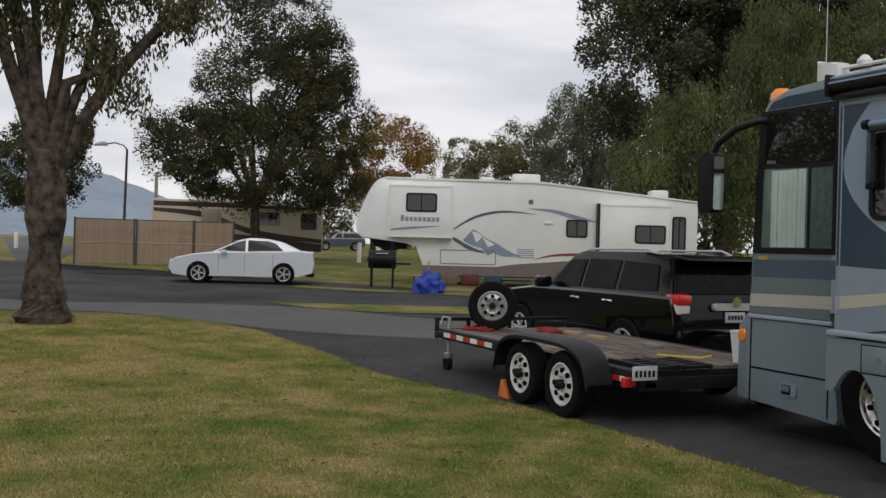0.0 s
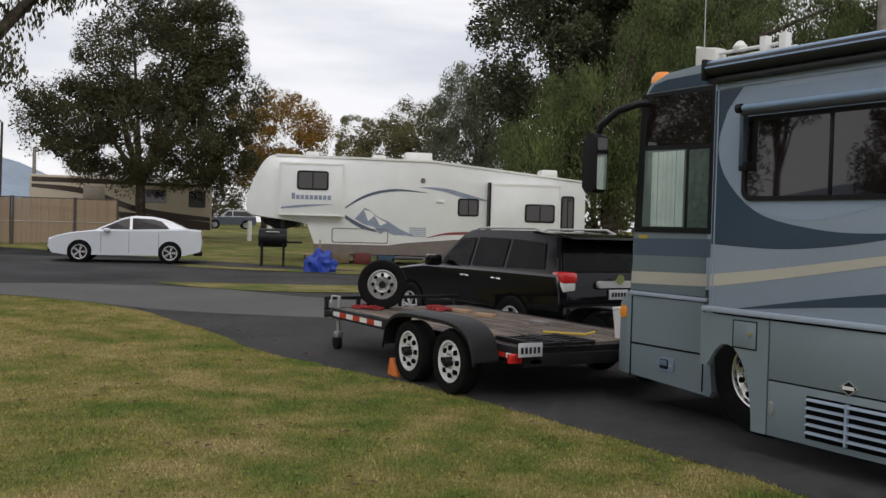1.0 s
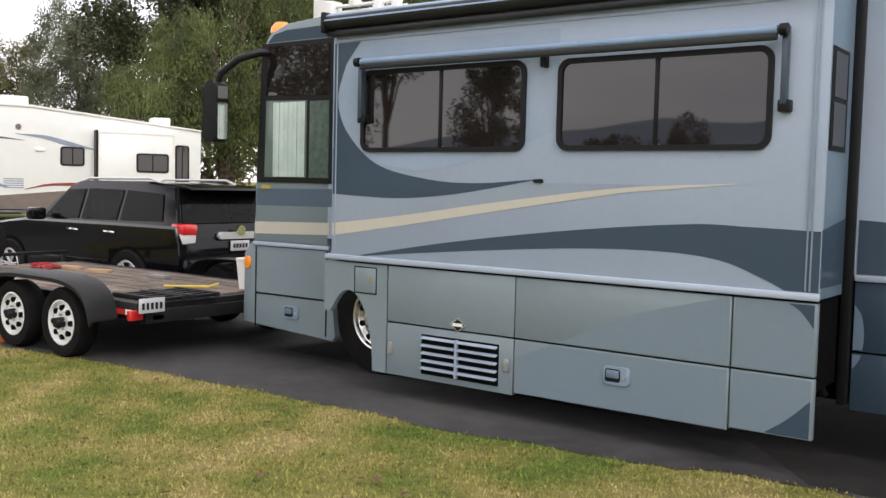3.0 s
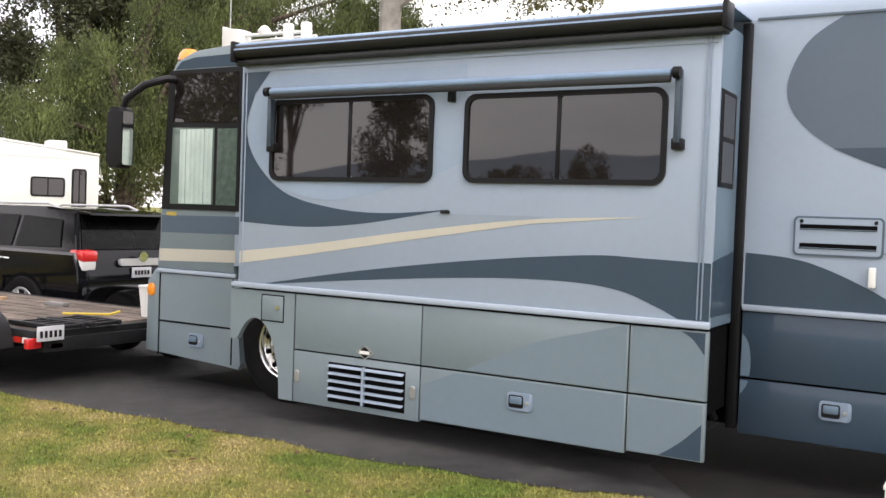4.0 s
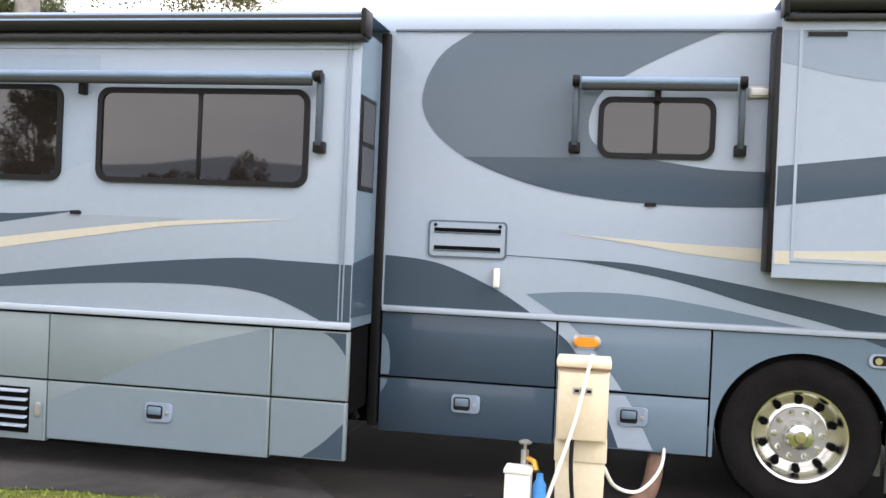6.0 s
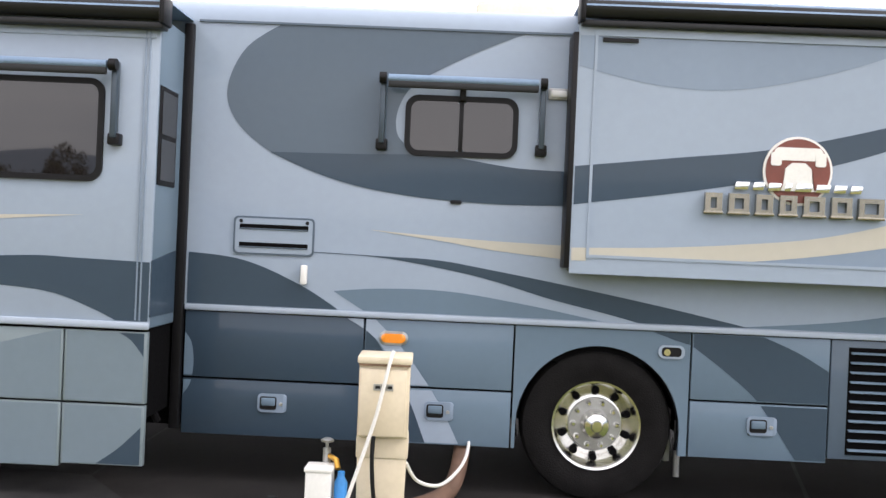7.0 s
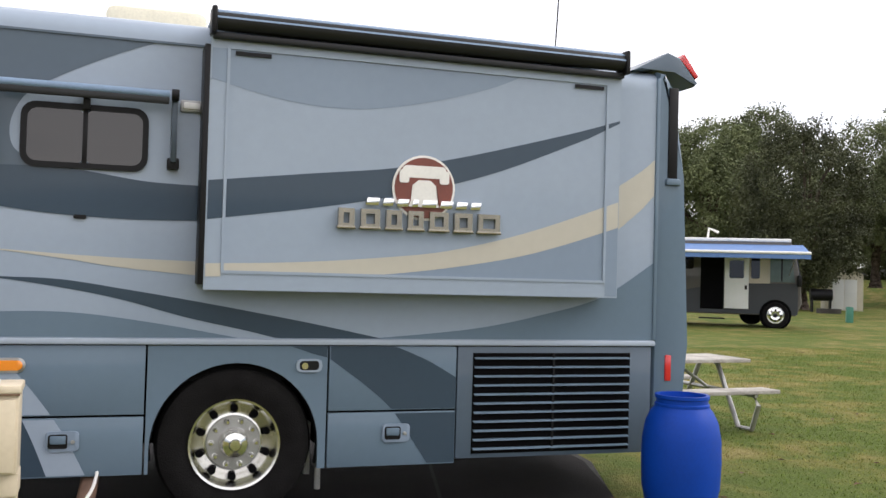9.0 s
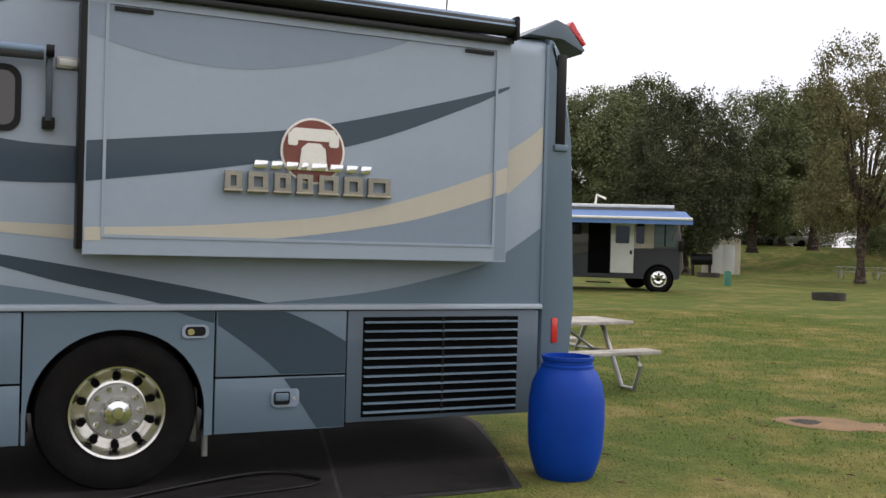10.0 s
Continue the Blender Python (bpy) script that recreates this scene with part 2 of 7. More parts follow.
def curve(points, n=8):
    """A smooth line through a few plan points."""
    p = [points[0], *points, points[-1]]
    out = []
    for i in range(1, len(p) - 2):
        a, b, c, d = [np.array(q, float) for q in p[i - 1:i + 3]]
        for k in range(n):
            t = k / n
            out.append(tuple(0.5 * (2 * b + (c - a) * t + (2 * a - 5 * b + 4 * c - d) * t * t + (3 * b - a - 3 * c + d) * t ** 3)))
    out.append(tuple(map(float, points[-1])))
    return out


def clip(poly, x0, x1, z0, z1):
    """What of an outline lies within a rectangle."""
    for ax, lim, sign in ((0, x0, 1), (0, x1, -1), (1, z0, 1), (1, z1, -1)):
        res = []
        for i, q in enumerate(poly):
            p = poly[i - 1]
            ip, iq = (p[ax] - lim) * sign >= 0, (q[ax] - lim) * sign >= 0
            if ip != iq:
                t = (lim - p[ax]) / (q[ax] - p[ax])
                res.append((p[0] + t * (q[0] - p[0]), p[1] + t * (q[1] - p[1])))
            if iq:
                res.append(q)
        poly = res
        if len(poly) < 3:
            return []
    return poly


def stripe(parent, outline, y, material, rects, name="paint_stripe", proud=0.003):
    """A painted field on the panels that rects names, cut at their edges."""
    for rc in rects:
        p = clip(outline, *rc)
        if len(p) < 3:
            continue
        b = bmesh.new()
        vs = []
        for u, v in p:
            if not vs or (Vector((u, y - proud, v)) - vs[-1].co).length > 1e-4:
                vs.append(b.verts.new((u, y - proud, v)))
        if len(vs) < 3:
            b.free()
            continue
        f = b.faces.new(vs)
        f.normal_update()
        if f.normal.y > 0:
            f.normal_flip()
        bmesh.ops.triangulate(b, faces=[f])
        me = bpy.data.meshes.new(name)
        b.to_mesh(me)
        b.free()
        me.materials.append(material)
        ob = new(name, me)
        ob.parent = parent


# ---- ground ----
def lift(x):
    """The height of the ground: level by the motorhome, rising gently to the west."""
    return 0.0 if x > -5 else min(1.3, 0.013 * (-5 - x))


def berm(x, y):
    """The grassy bank to the east."""
    d = (x * 0.80 + y * 0.60) - 76
    s = max(0.0, min(1.0, d / 14))
    return 2.1 * s * s * (3 - 2 * s)


def sheet(name, outline, height, material, kind, label, category="ground"):
    b = bmesh.new()
    f = b.faces.new([b.verts.new((x, y, 0)) for x, y in outline])
    bmesh.ops.triangulate(b, faces=[f])
    for cut in (-5, -105):
        bmesh.ops.bisect_plane(b, geom=b.verts[:] + b.edges[:] + b.faces[:], plane_co=(cut, 0, 0), plane_no=(1, 0, 0))
    for v in b.verts:
        v.co.z = lift(v.co.x) + height
    ob = link(name, b, material, False)
    for p in ob.data.polygons:
        if p.normal.z < 0:
            p.flip()
    return tagged(ob, label, category, kind=kind)


gx = sorted({-3000, -800, -300, -120, -105, -70, -45, -5, *range(-40, 140, 5), 160, 250, 600, 3000})
gy = sorted({-3000, -600, -200, -100, *range(-60, 140, 5), 200, 400, 900, 3000})
gb = bmesh.new()
grid = [[gb.verts.new((x, y, lift(x) + berm(x, y))) for x in gx] for y in gy]
for j in range(len(gy) - 1):
    for i in range(len(gx) - 1):
        gb.faces.new((grid[j][i], grid[j][i + 1], grid[j + 1][i + 1], grid[j + 1][i]))
tagged(link("ground", gb, GRASS), "patchy green and straw-coloured mown lawn", "lawn", kind="structure")

edge = curve([(-40, -9.5), (-24, -8.6), (-16, -7.8), (-13.9, -6.5), (-13.1, -4.4), (-10.8, -2.65), (-6.9, -2.05), (-4.5, -2.0), (-2.6, -1.62), (-0.8, -1.28), (1.2, -1.13), (3.5, -1.05), (4.8, -0.9), (5.6, -0.76), (8.0, -0.70), (11.0, -0.7)], 6)
rs = random.Random(4)
edge = [(x, y + rs.uniform(-0.05, 0.05)) for x, y in edge]
sheet("driveway", edge + [(11.35, 0.3), (11.75, 1.4), (12.0, 4.2), (-3, 4.8), (-12.0, 6.0), (-16.0, 9.5), (-22.5, 5.3), (-26, 3.0), (-29, -4.0), (-40, -6.0)], 0.006, ASPHALT, "structure", "dark worn asphalt driveway beside the lawn", "driveway")
# three darker sheets paint the motorhome's shade onto the asphalt
sheet("shaded_pad", [(5.2, 0.02), (5.75, -0.68), (8.0, -0.62), (9.75, -0.62), (10.3, 1.6), (10.6, 3.9), (5.2, 4.2)], 0.010, PAD_SHADE, "structure", "asphalt under the motorhome with its shade painted in", "driveway")
sheet("shaded_pad", [(9.78, -0.62), (10.95, -0.66), (11.35, 0.3), (11.68, 1.4), (11.9, 3.9), (10.63, 3.9), (10.33, 1.6)], 0.010, PAD_SHADE, "structure", "asphalt beyond a straight joint, the motorhome shade painted in", "driveway")
sheet("shaded_pad", [(0.4, 0.35), (5.18, 0.05), (5.18, 4.0), (0.4, 3.6)], 0.010, PAD_SHADE, "structure", "asphalt under the motorhome front, colour darkened for the shade", "driveway")
sheet("road", curve([(-60, -9.6), (-40, -8.8), (-24, -7.9), (-17, -6.6), (-15.5, -2.5), (-14, 0.2), (-11.5, 1.6), (-8, 4.5)], 6) + curve([(-6.5, 3.0), (-7.6, 0.7), (-8.6, -0.9), (-9.8, -2.1), (-11.3, -2.95), (-13.3, -4.5), (-14.05, -6.5), (-16, -7.7), (-24, -8.9), (-40, -10.2), (-60, -11.4)], 6), 0.012, ROADGREY, "structure", "pale grey worn asphalt road", "road")
sheet("grass_island", curve([(-15.8, -0.6), (-15.2, 1.2), (-14.6, 2.8), (-13.6, 5.5), (-12.3, 5.2), (-12.5, 2.4), (-13.2, 0.9), (-14.6, -0.2), (-15.8, -0.6)], 4)[:-1], 0.02, GRASS, "structure", "narrow strip of patchy grass between paved lanes", "lawn")
sheet("grass_island", [(-22.0, 1.6), (-20.2, 3.2), (-18.2, 5.8), (-17.2, 9.0), (-18.2, 9.2), (-19.6, 6.2), (-21.2, 3.6), (-22.8, 2.2)], 0.02, GRASS, "structure", "narrow strip of grass before the parked trailer", "lawn")
sheet("lane", [(-29, 10), (-50, 22), (-130, 52), (-130, 58), (-48, 26), (-27, 14)], 0.02, ROADGREY, "structure", "grey paved lane across the campground", "road")
sheet("lane", [(-40, -6.2), (-130, -8), (-130, -3), (-60, -2.2), (-41, -4.6)], 0.02, ROADGREY, "structure", "grey paved lane leading away past the fence", "road")

# ---- motorhome ----
HOME = thing("motorhome", "blue and grey diesel motorhome with swooping stripes, two slide-outs open", "motorhome", pose(6, 1.25, 0))
FIX = Matrix.Translation((-6, -1.25, 0))


def hp(name, bm, material, parent=None, label=""):
    """A part of the motorhome given at its place in the world."""
    for v in bm.verts:
        v.co = FIX @ v.co
    return part(name, bm, material, parent or HOME, label)


def hstripe(outline, y, material, rects, proud=0.003):
    moved = [(u - 6, v) for u, v in outline]
    stripe(HOME, moved, y - 1.25, material, [(a - 6, b - 6, c, d) for a, b, c, d in rects], proud=proud)


# upper shell, with a rounded roof edge
section = [(0.0, 1.17), (0.0, 3.02)] + [(0.17 - 0.17 * math.cos(radians(a)), 3.02 + 0.17 * math.sin(radians(a))) for a in range(15, 91, 15)]
section += [(2.5 - u, v) for u, v in section[::-1]]
hp("upper_body", prism(section, 1.30, 11.52, "x"), P_LIGHT)
cab = prism([(0.30, 1.09), (0.36, 1.70), (0.42, 2.92), (0.50, 3.05), (0.72, 3.13), (1.3, 3.17), (1.3, 1.09)], 0.0, 2.5, "y", 0.05)
hp("cab_body", cab, P_TEAL)
rear = prism([(11.52, 0.36), (11.78, 0.36), (11.80, 1.15), (11.74, 2.4), (11.66, 3.05), (11.58, 3.17), (11.52, 3.18)], 0.0, 2.5, "y", 0.05)
hp("rear_cap", rear, P_MID)
hp("rear_louvre", box(11.60, 11.68, -0.012, 0.03, 2.38, 3.06, 0.008), BLACK)
hp("rear_louvre_lip", box(11.58, 11.70, -0.03, 0.02, 2.33, 2.38, 0.01), P_MID)
hp("corner_trim", box(11.496, 11.524, -0.012, 0.01, 1.18, 3.12, 0.005), P_MID)
spo = prism([(11.30, 3.17), (11.60, 3.33), (11.70, 3.30), (11.86, 3.12), (11.83, 3.09), (11.66, 3.20), (11.5, 3.19)], 0.02, 2.48, "y", 0.015)
hp("roof_spoiler", spo, P_SLATE)
hp("marker_lamp", prism([(11.70, 3.29), (11.84, 3.15), (11.865, 3.17), (11.74, 3.33)], 0.02, 0.22, "y", 0.006), REDL)
# underframe
hp("underframe", box(0.5, 11.5, 0.42, 2.1, 0.45, 1.17), SEAM)
for x0, x1 in ((2.62, 7.88), (9.14, 11.5)):
    hp("basement_bay", box(x0, x1, 0.06, 2.38, 0.37, 1.16), SEAM)
hp("axle", tube([(8.5, 0.2, 0.49), (8.5, 2.3, 0.49)], 0.09), BLACK)
hp("axle", tube([(2.0, 0.3, 0.47), (2.0, 2.2, 0.47)], 0.07), BLACK)
# unseen far side, hung lower to keep light from the ground below
hp("far_skirt", box(0.4, 11.7, 2.40, 2.5, 0.27, 1.17, 0.01), P_MID)
# belt moulding
hp("belt_moulding", box(5.78, 11.52, -0.022, 0.02, 1.135, 1.175, 0.012), P_BELT)
hp("belt_moulding", box(0.34, 1.34, -0.022, 0.02, 1.06, 1.10, 0.012), P_BELT)


def bay(name, x0, x1, z0, z1, y, material, depth=0.05):
    return hp(name, box(x0 + 0.005, x1 - 0.005, y, y + depth, z0, z1, 0.004), material)


def pair_bay(x0, x1, y, material, bottom=0.33, mid=0.695, top=1.13):
    bay("bay_door", x0, x1, mid + 0.007, top, y, material)
    bay("bay_door", x0, x1, bottom, mid - 0.007, y, material)
    hp("seal_strip", box(x0, x1, y + 0.03, y + 0.06, bottom + 0.01, top), SEAM)


def latch(x, z, y, sx=0.19, sz=0.12):
    b = prism(rounded(x - sx / 2, x + sx / 2, z - sz / 2, z + sz / 2, 0.024), y - 0.014, y + 0.01, "y", 0.005)
    ob = hp("latch", b, P_SOFT)
    rec = prism(rounded(x - sx * 0.42, x + sx * 0.16, z - sz * 0.36, z + sz * 0.36, 0.016), y - 0.0165, y, "y")
    hp("latch_recess", rec, BLACK, ob)
    hp("latch_paddle", box(x - sx * 0.37, x + sx * 0.11, y - 0.028, y - 0.006, z - sz * 0.14, z + sz * 0.29, 0.008), P_MID, ob)
    hp("key_cylinder", lathe([(0.0, -0.022), (0.012, -0.021), (0.013, 0.0)], 12, "y", (x + sx * 0.31, y, z - 0.004)), STEEL, ob)


pair_bay(5.78, 6.965, 0.0, P_DARK)
pair_bay(6.965, 7.94, 0.0, P_MID)
pair_bay(9.09, 9.985, 0.0, P_MID)
bay("grille_panel", 9.985, 11.50, 0.36, 1.13, 0.0, P_SLATE)


def arch_panel(x0, x1, zb, zt, cx, cz, rx, rz, y, material, zl=None):
    """A lower panel with a round opening for the wheel."""
    b = None
    n = 22
    xs = [cx + rx * math.cos(math.pi * (1 - k / n)) for k in range(n + 1)]
    zs = [cz + rz * math.sin(math.pi * (1 - k / n)) for k in range(n + 1)]
    if zl is not None:
        zs = [max(z, zl) if x < cx - 0.5 * rx else z for x, z in zip(xs, zs)]
    lo = bmesh.new()
    for w in (0,):
        for k in range(n):
            quad = [(xs[k], zs[k]), (xs[k + 1], zs[k + 1]), (xs[k + 1], zt), (xs[k], zt)]
            join(lo, prism(quad, y, y + 0.05, "y"))
    join(lo, box(x0, xs[0], y, y + 0.05, zb if zl is None else zl, zt))
    join(lo, box(xs[-1], x1, y, y + 0.05, zb, zt))
    bmesh.ops.remove_doubles(lo, verts=lo.verts, dist=0.0005)
    return hp("wheel_arch_panel", lo, material)


arch_panel(7.948, 9.082, 0.33, 1.13, 8.50, 0.49, 0.53, 0.53, 0.0, P_MID)
hp("arch_lip", tube([(8.5 + 0.53 * math.cos(radians(a)), 0.03, 0.49 + 0.53 * math.sin(radians(a))) for a in range(-14, 196, 7)], 0.012, 6), SEAM)
hp("seal_strip", box(7.94, 9.09, 0.055, 0.075, 0.9, 1.13), SEAM)
for x in (6.38, 7.47, 9.56):
    latch(x, 0.55, 0.0)
hp("fuel_bezel", ring_plate(rounded(8.875, 9.045, 0.96, 1.045, 0.035), rounded(8.895, 9.025, 0.972, 1.033, 0.024), -0.012, 0.0), P_LIGHT)
fuel = prism(rounded(8.895, 9.025, 0.972, 1.033, 0.024), -0.006, 0.01, "y")
hp("fuel_lock", fuel, BLACK)
hp("lock_knob", lathe([(0.022, -0.02), (0.022, 0.0)], 12, "y", (8.93, 0, 1.0)), CHROME)
# rear grille
# flat plate, its near-black colour gives the shade behind the slats
hp("grille_recess", box(10.10, 11.32, -0.004, 0.01, 0.39, 1.085), SEAM)
for k in range(11):
    z = 0.42 + k * 0.0625
    hp("grille_slat", prism([(-0.030, z - 0.002), (-0.029, z + 0.003), (-0.004, z + 0.011), (-0.004, z + 0.004)], 10.11, 11.31, "x"), P_MID)
hp("grille_rib", box(10.70, 10.715, -0.018, 0.0, 0.40, 1.08), BLACK)
hp("reflector", box(11.61, 11.66, -0.012, 0.03, 0.88, 1.07, 0.006), REDL)
amb = prism(rounded(7.06, 7.25, 0.965, 1.055, 0.044), -0.012, 0.01, "y", 0.004)
lampob = hp("side_marker", amb, STEEL)
hp("amber_lens", prism(rounded(7.075, 7.235, 0.98, 1.04, 0.029), -0.022, 0.0, "y", 0.006), AMBER, lampob)


def big_wheel(x, y, z, r, rim, parent_name="wheel", dish=0.13):
    tyre = lathe([(rim * 1.0, 0.22), (r * 0.9, 0.25), (r, 0.20), (r, 0.06), (r * 0.965, 0.012), (r * 0.86, -0.004), (r * 0.70, 0.0), (rim * 1.02, 0.02), (rim * 0.98, 0.05)], 48, "y", (x, y, z), cap=False)
    t = hp(parent_name, tyre, RUBBER)
    hp("rim", lathe([(rim * 1.03, 0.014), (rim * 1.02, 0.004), (rim * 0.97, 0.008), (rim * 0.93, 0.04), (rim * 0.88, dish), (rim * 0.74, dish * 0.88), (rim * 0.66, dish * 0.72), (rim * 0.60, dish * 0.70), (rim * 0.36, dish * 0.72), (rim * 0.34, dish * 0.55), (rim * 0.31, 0.03), (rim * 0.24, 0.004), (0.0, -0.002)], 48, "y", (x, y, z), cap=False), ALU, t)
    for k in range(10):
        a = 2 * math.pi * (k + 0.5) / 10
        hp("vent_hole", lathe([(0.025, dish * 0.66), (0.025, dish + 0.02)], 12, "y", (x + rim * 0.78 * math.cos(a), y - 0.004, z + rim * 0.78 * math.sin(a))), SEAM, t)
        a = 2 * math.pi * k / 10
        hp("lug_nut", lathe([(0.010, dish * 0.72 - 0.06), (0.016, dish * 0.72 - 0.05), (0.016, dish * 0.72 - 0.02), (0.021, dish * 0.72 - 0.015), (0.021, dish * 0.72 + 0.01)], 8, "y", (x + rim * 0.50 * math.cos(a), y, z + rim * 0.50 * math.sin(a))), CHROME, t)
    hp("hub_plate", lathe([(rim * 0.62, dish * 0.66), (rim * 0.60, dish * 0.60), (rim * 0.30, dish * 0.58)], 40, "y", (x, y, z), cap=False), STEEL, t)
    hp("hub_cap", lathe([(rim * 0.30, dish * 0.7), (rim * 0.30, -0.012), (rim * 0.27, -0.026), (rim * 0.14, -0.034), (rim * 0.12, -0.044), (0.0, -0.046)], 32, "y", (x, y, z), cap=False), CHROME, t)
    hp("tread_band", lathe([(r + 0.003, 0.18), (r + 0.003, 0.08)], 48, "y", (x, y, z), cap=False), RUBBER, t)


big_wheel(8.5, 0.03, 0.495, 0.495, 0.285)
big_wheel(1.865, 0.05, 0.50, 0.505, 0.28, dish=0.05)
for x in (2.03, 8.5):
    hp("wheel", lathe([(0.28, -0.2), (0.45, -0.22), (0.49, -0.16), (0.49, 0.0), (0.28, 0.02)], 32, "y", (x, 2.4, 0.49)), RUBBER)

MAIN = [(5.79, 8.25, 1.18, 3.03)]
LOW = [(5.79, 6.956, 0.34, 0.68), (5.79, 6.956, 0.71, 1.127), (6.975, 7.931, 0.34, 0.68), (6.975, 7.931, 0.71, 1.127)]
LOW2 = [(9.10, 9.976, 0.34, 0.68), (9.10, 9.976, 0.71, 1.127)]
ARCHR = [(7.955, 9.078, 1.03, 1.128)]
oval_out = curve([(6.40, 3.06), (6.12, 2.87), (6.00, 2.60), (6.07, 2.38), (6.32, 2.18), (6.75, 2.02), (7.22, 1.94), (7.77, 1.91), (8.28, 1.92)])
oval_in = curve([(8.28, 2.14), (7.90, 2.15), (7.54, 2.19), (7.19, 2.27), (7.11, 2.42), (7.18, 2.62), (7.37, 2.76), (7.73, 2.94), (8.05, 3.06), (8.30, 3.12)])
hstripe(oval_out + oval_in, 0.0, P_SLATE, MAIN)
hstripe(curve([(6.30, 2.185), (6.75, 2.02), (7.22, 1.94), (7.77, 1.91), (8.28, 1.92)]) + curve([(8.28, 2.14), (7.90, 2.15), (7.40, 2.21), (6.9, 2.20), (6.30, 2.19)]), 0.0, P_DARK, MAIN, 0.005)
hstripe(curve([(5.7, 1.52), (6.14, 1.48), (6.53, 1.33), (6.80, 1.17)]) + [(5.7, 1.17)], 0.0, P_DARK, MAIN)
hstripe(curve([(6.61, 1.55), (7.06, 1.54), (7.42, 1.53), (7.78, 1.48), (8.28, 1.40), (8.90, 1.29), (9.40, 1.19), (9.46, 1.175)]) + curve([(8.76, 1.175), (8.53, 1.23), (8.16, 1.31), (7.79, 1.41), (7.49, 1.47), (7.06, 1.53), (6.61, 1.545)]), 0.0, P_DARK, [(5.79, 11.5, 1.18, 3.0)])
hstripe(curve([(6.96, 1.71), (7.41, 1.685), (7.78, 1.67), (8.27, 1.66)]) + curve([(8.27, 1.57), (7.78, 1.61), (7.41, 1.66), (6.96, 1.71)]), 0.0, P_CREAM, MAIN)
hstripe(curve([(6.75, 1.30), (7.07, 1.33), (7.50, 1.33), (7.98, 1.27), (8.5, 1.18)]) + [(6.95, 1.18)], 0.0, P_MID, [(5.79, 8.6, 1.18, 3.0)], 0.0025)
hstripe(curve([(6.72, 1.19), (7.04, 1.00), (7.25, 0.66), (7.39, 0.33)]) + curve([(7.61, 0.33), (7.45, 0.63), (7.22, 0.94), (6.97, 1.19)]), 0.0, P_LIGHT, LOW)
hstripe([(6.975, 0.34), (6.975, 1.06)] + curve([(7.04, 1.00), (7.25, 0.66), (7.39, 0.33)]), 0.0, P_DARK, LOW[2:], 0.002)
hstripe(curve([(5.79, 0.99), (5.835, 0.92), (5.852, 0.79), (5.835, 0.66), (5.79, 0.585)]), 0.0, P_MID, LOW[:2])
hstripe([(9.46, 1.14)] + curve([(9.54, 1.13), (9.78, 1.03), (9.99, 0.91)]) + [(9.99, 0.33)] + curve([(9.79, 0.33), (9.54, 0.69), (9.34, 0.87), (9.09, 1.05)]) + [(9.09, 1.14)], 0.0, P_DARK, LOW2)
hstripe([(8.80, 1.14)] + curve([(8.98, 1.08), (9.09, 1.05)]) + [(9.09, 1.14)], 0.0, P_DARK, ARCHR)
# the lit swoosh under the rear slide, and the blue rear quarter
hstripe(curve([(9.37, 1.18), (10.08, 1.25), (10.59, 1.35), (11.08, 1.49), (11.5, 1.75)]) + [(11.5, 1.18)], 0.0, P_MID, [(8.3, 11.5, 1.18, 3.0)], 0.002)
hstripe(curve([(11.10, 2.24), (11.38, 2.42), (11.54, 2.56)]) + [(11.54, 2.30)] + curve([(11.39, 2.14), (11.10, 1.90)]), 0.0, P_CREAM, [(11.10, 11.49, 1.2, 3.0)])

# slide-out by the lounge
S = -0.54
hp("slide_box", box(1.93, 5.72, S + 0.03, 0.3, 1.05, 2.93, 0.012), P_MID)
hp("slide_wall", box(1.86, 5.72, S, S + 0.03, 1.07, 2.93, 0.006), P_LIGHT)
for x, c in ((1.90, P_LIGHT), (5.64, P_SOFT), (5.665, P_SOFT)):
    hp("edge_trim", box(x - 0.005, x + 0.005, S - 0.008, S + 0.01, 1.10, 2.85, 0.002), c)
hp("edge_trim", box(1.88, 5.70, S - 0.008, S + 0.01, 2.79, 2.815, 0.004), P_LIGHT)
hp("slide_belt", box(1.80, 5.725, S - 0.02, S + 0.02, 1.045, 1.09, 0.012), P_BELT)
SL = []
for x0, x1, zb in ((2.47, 3.65, 0.185), (3.65, 5.215, 0.205), (5.215, 5.72, 0.225)):
    for z0, z1 in ((0.600, 1.03), (zb, 0.587)):
        bay("bay_door", x0, x1, z0, z1, S, P_TEAL)
        SL.append((x0 + 0.02, x1 - 0.02, z0 + 0.008, z1 - 0.008))
hp("seal_strip", box(2.47, 5.71, S + 0.03, S + 0.06, 0.25, 1.05), SEAM)
hp("slide_floor", box(2.47, 5.70, S + 0.04, 0.2, 0.50, 1.05), SEAM)
arch_panel(1.79, 2.462, 0.185, 1.03, 2.06, 0.19, 0.265, 0.62, S, P_TEAL, 0.62)
hp("door_seal", box(2.122, 2.358, S - 0.003, S + 0.01, 0.792, 1.008), SEAM)
hp("access_door", box(2.13, 2.35, S - 0.006, S + 0.01, 0.80, 1.0, 0.006), P_TEAL)
hp("lock_knob", lathe([(0.018, -0.018), (0.018, 0.0)], 12, "y", (2.30, S, 0.91)), CHROME)
# flat near-black plate paints the shaded hollow behind the front slats
hp("grille_recess", box(2.82, 3.525, S - 0.004, S + 0.01, 0.23, 0.535, 0.002), SEAM)
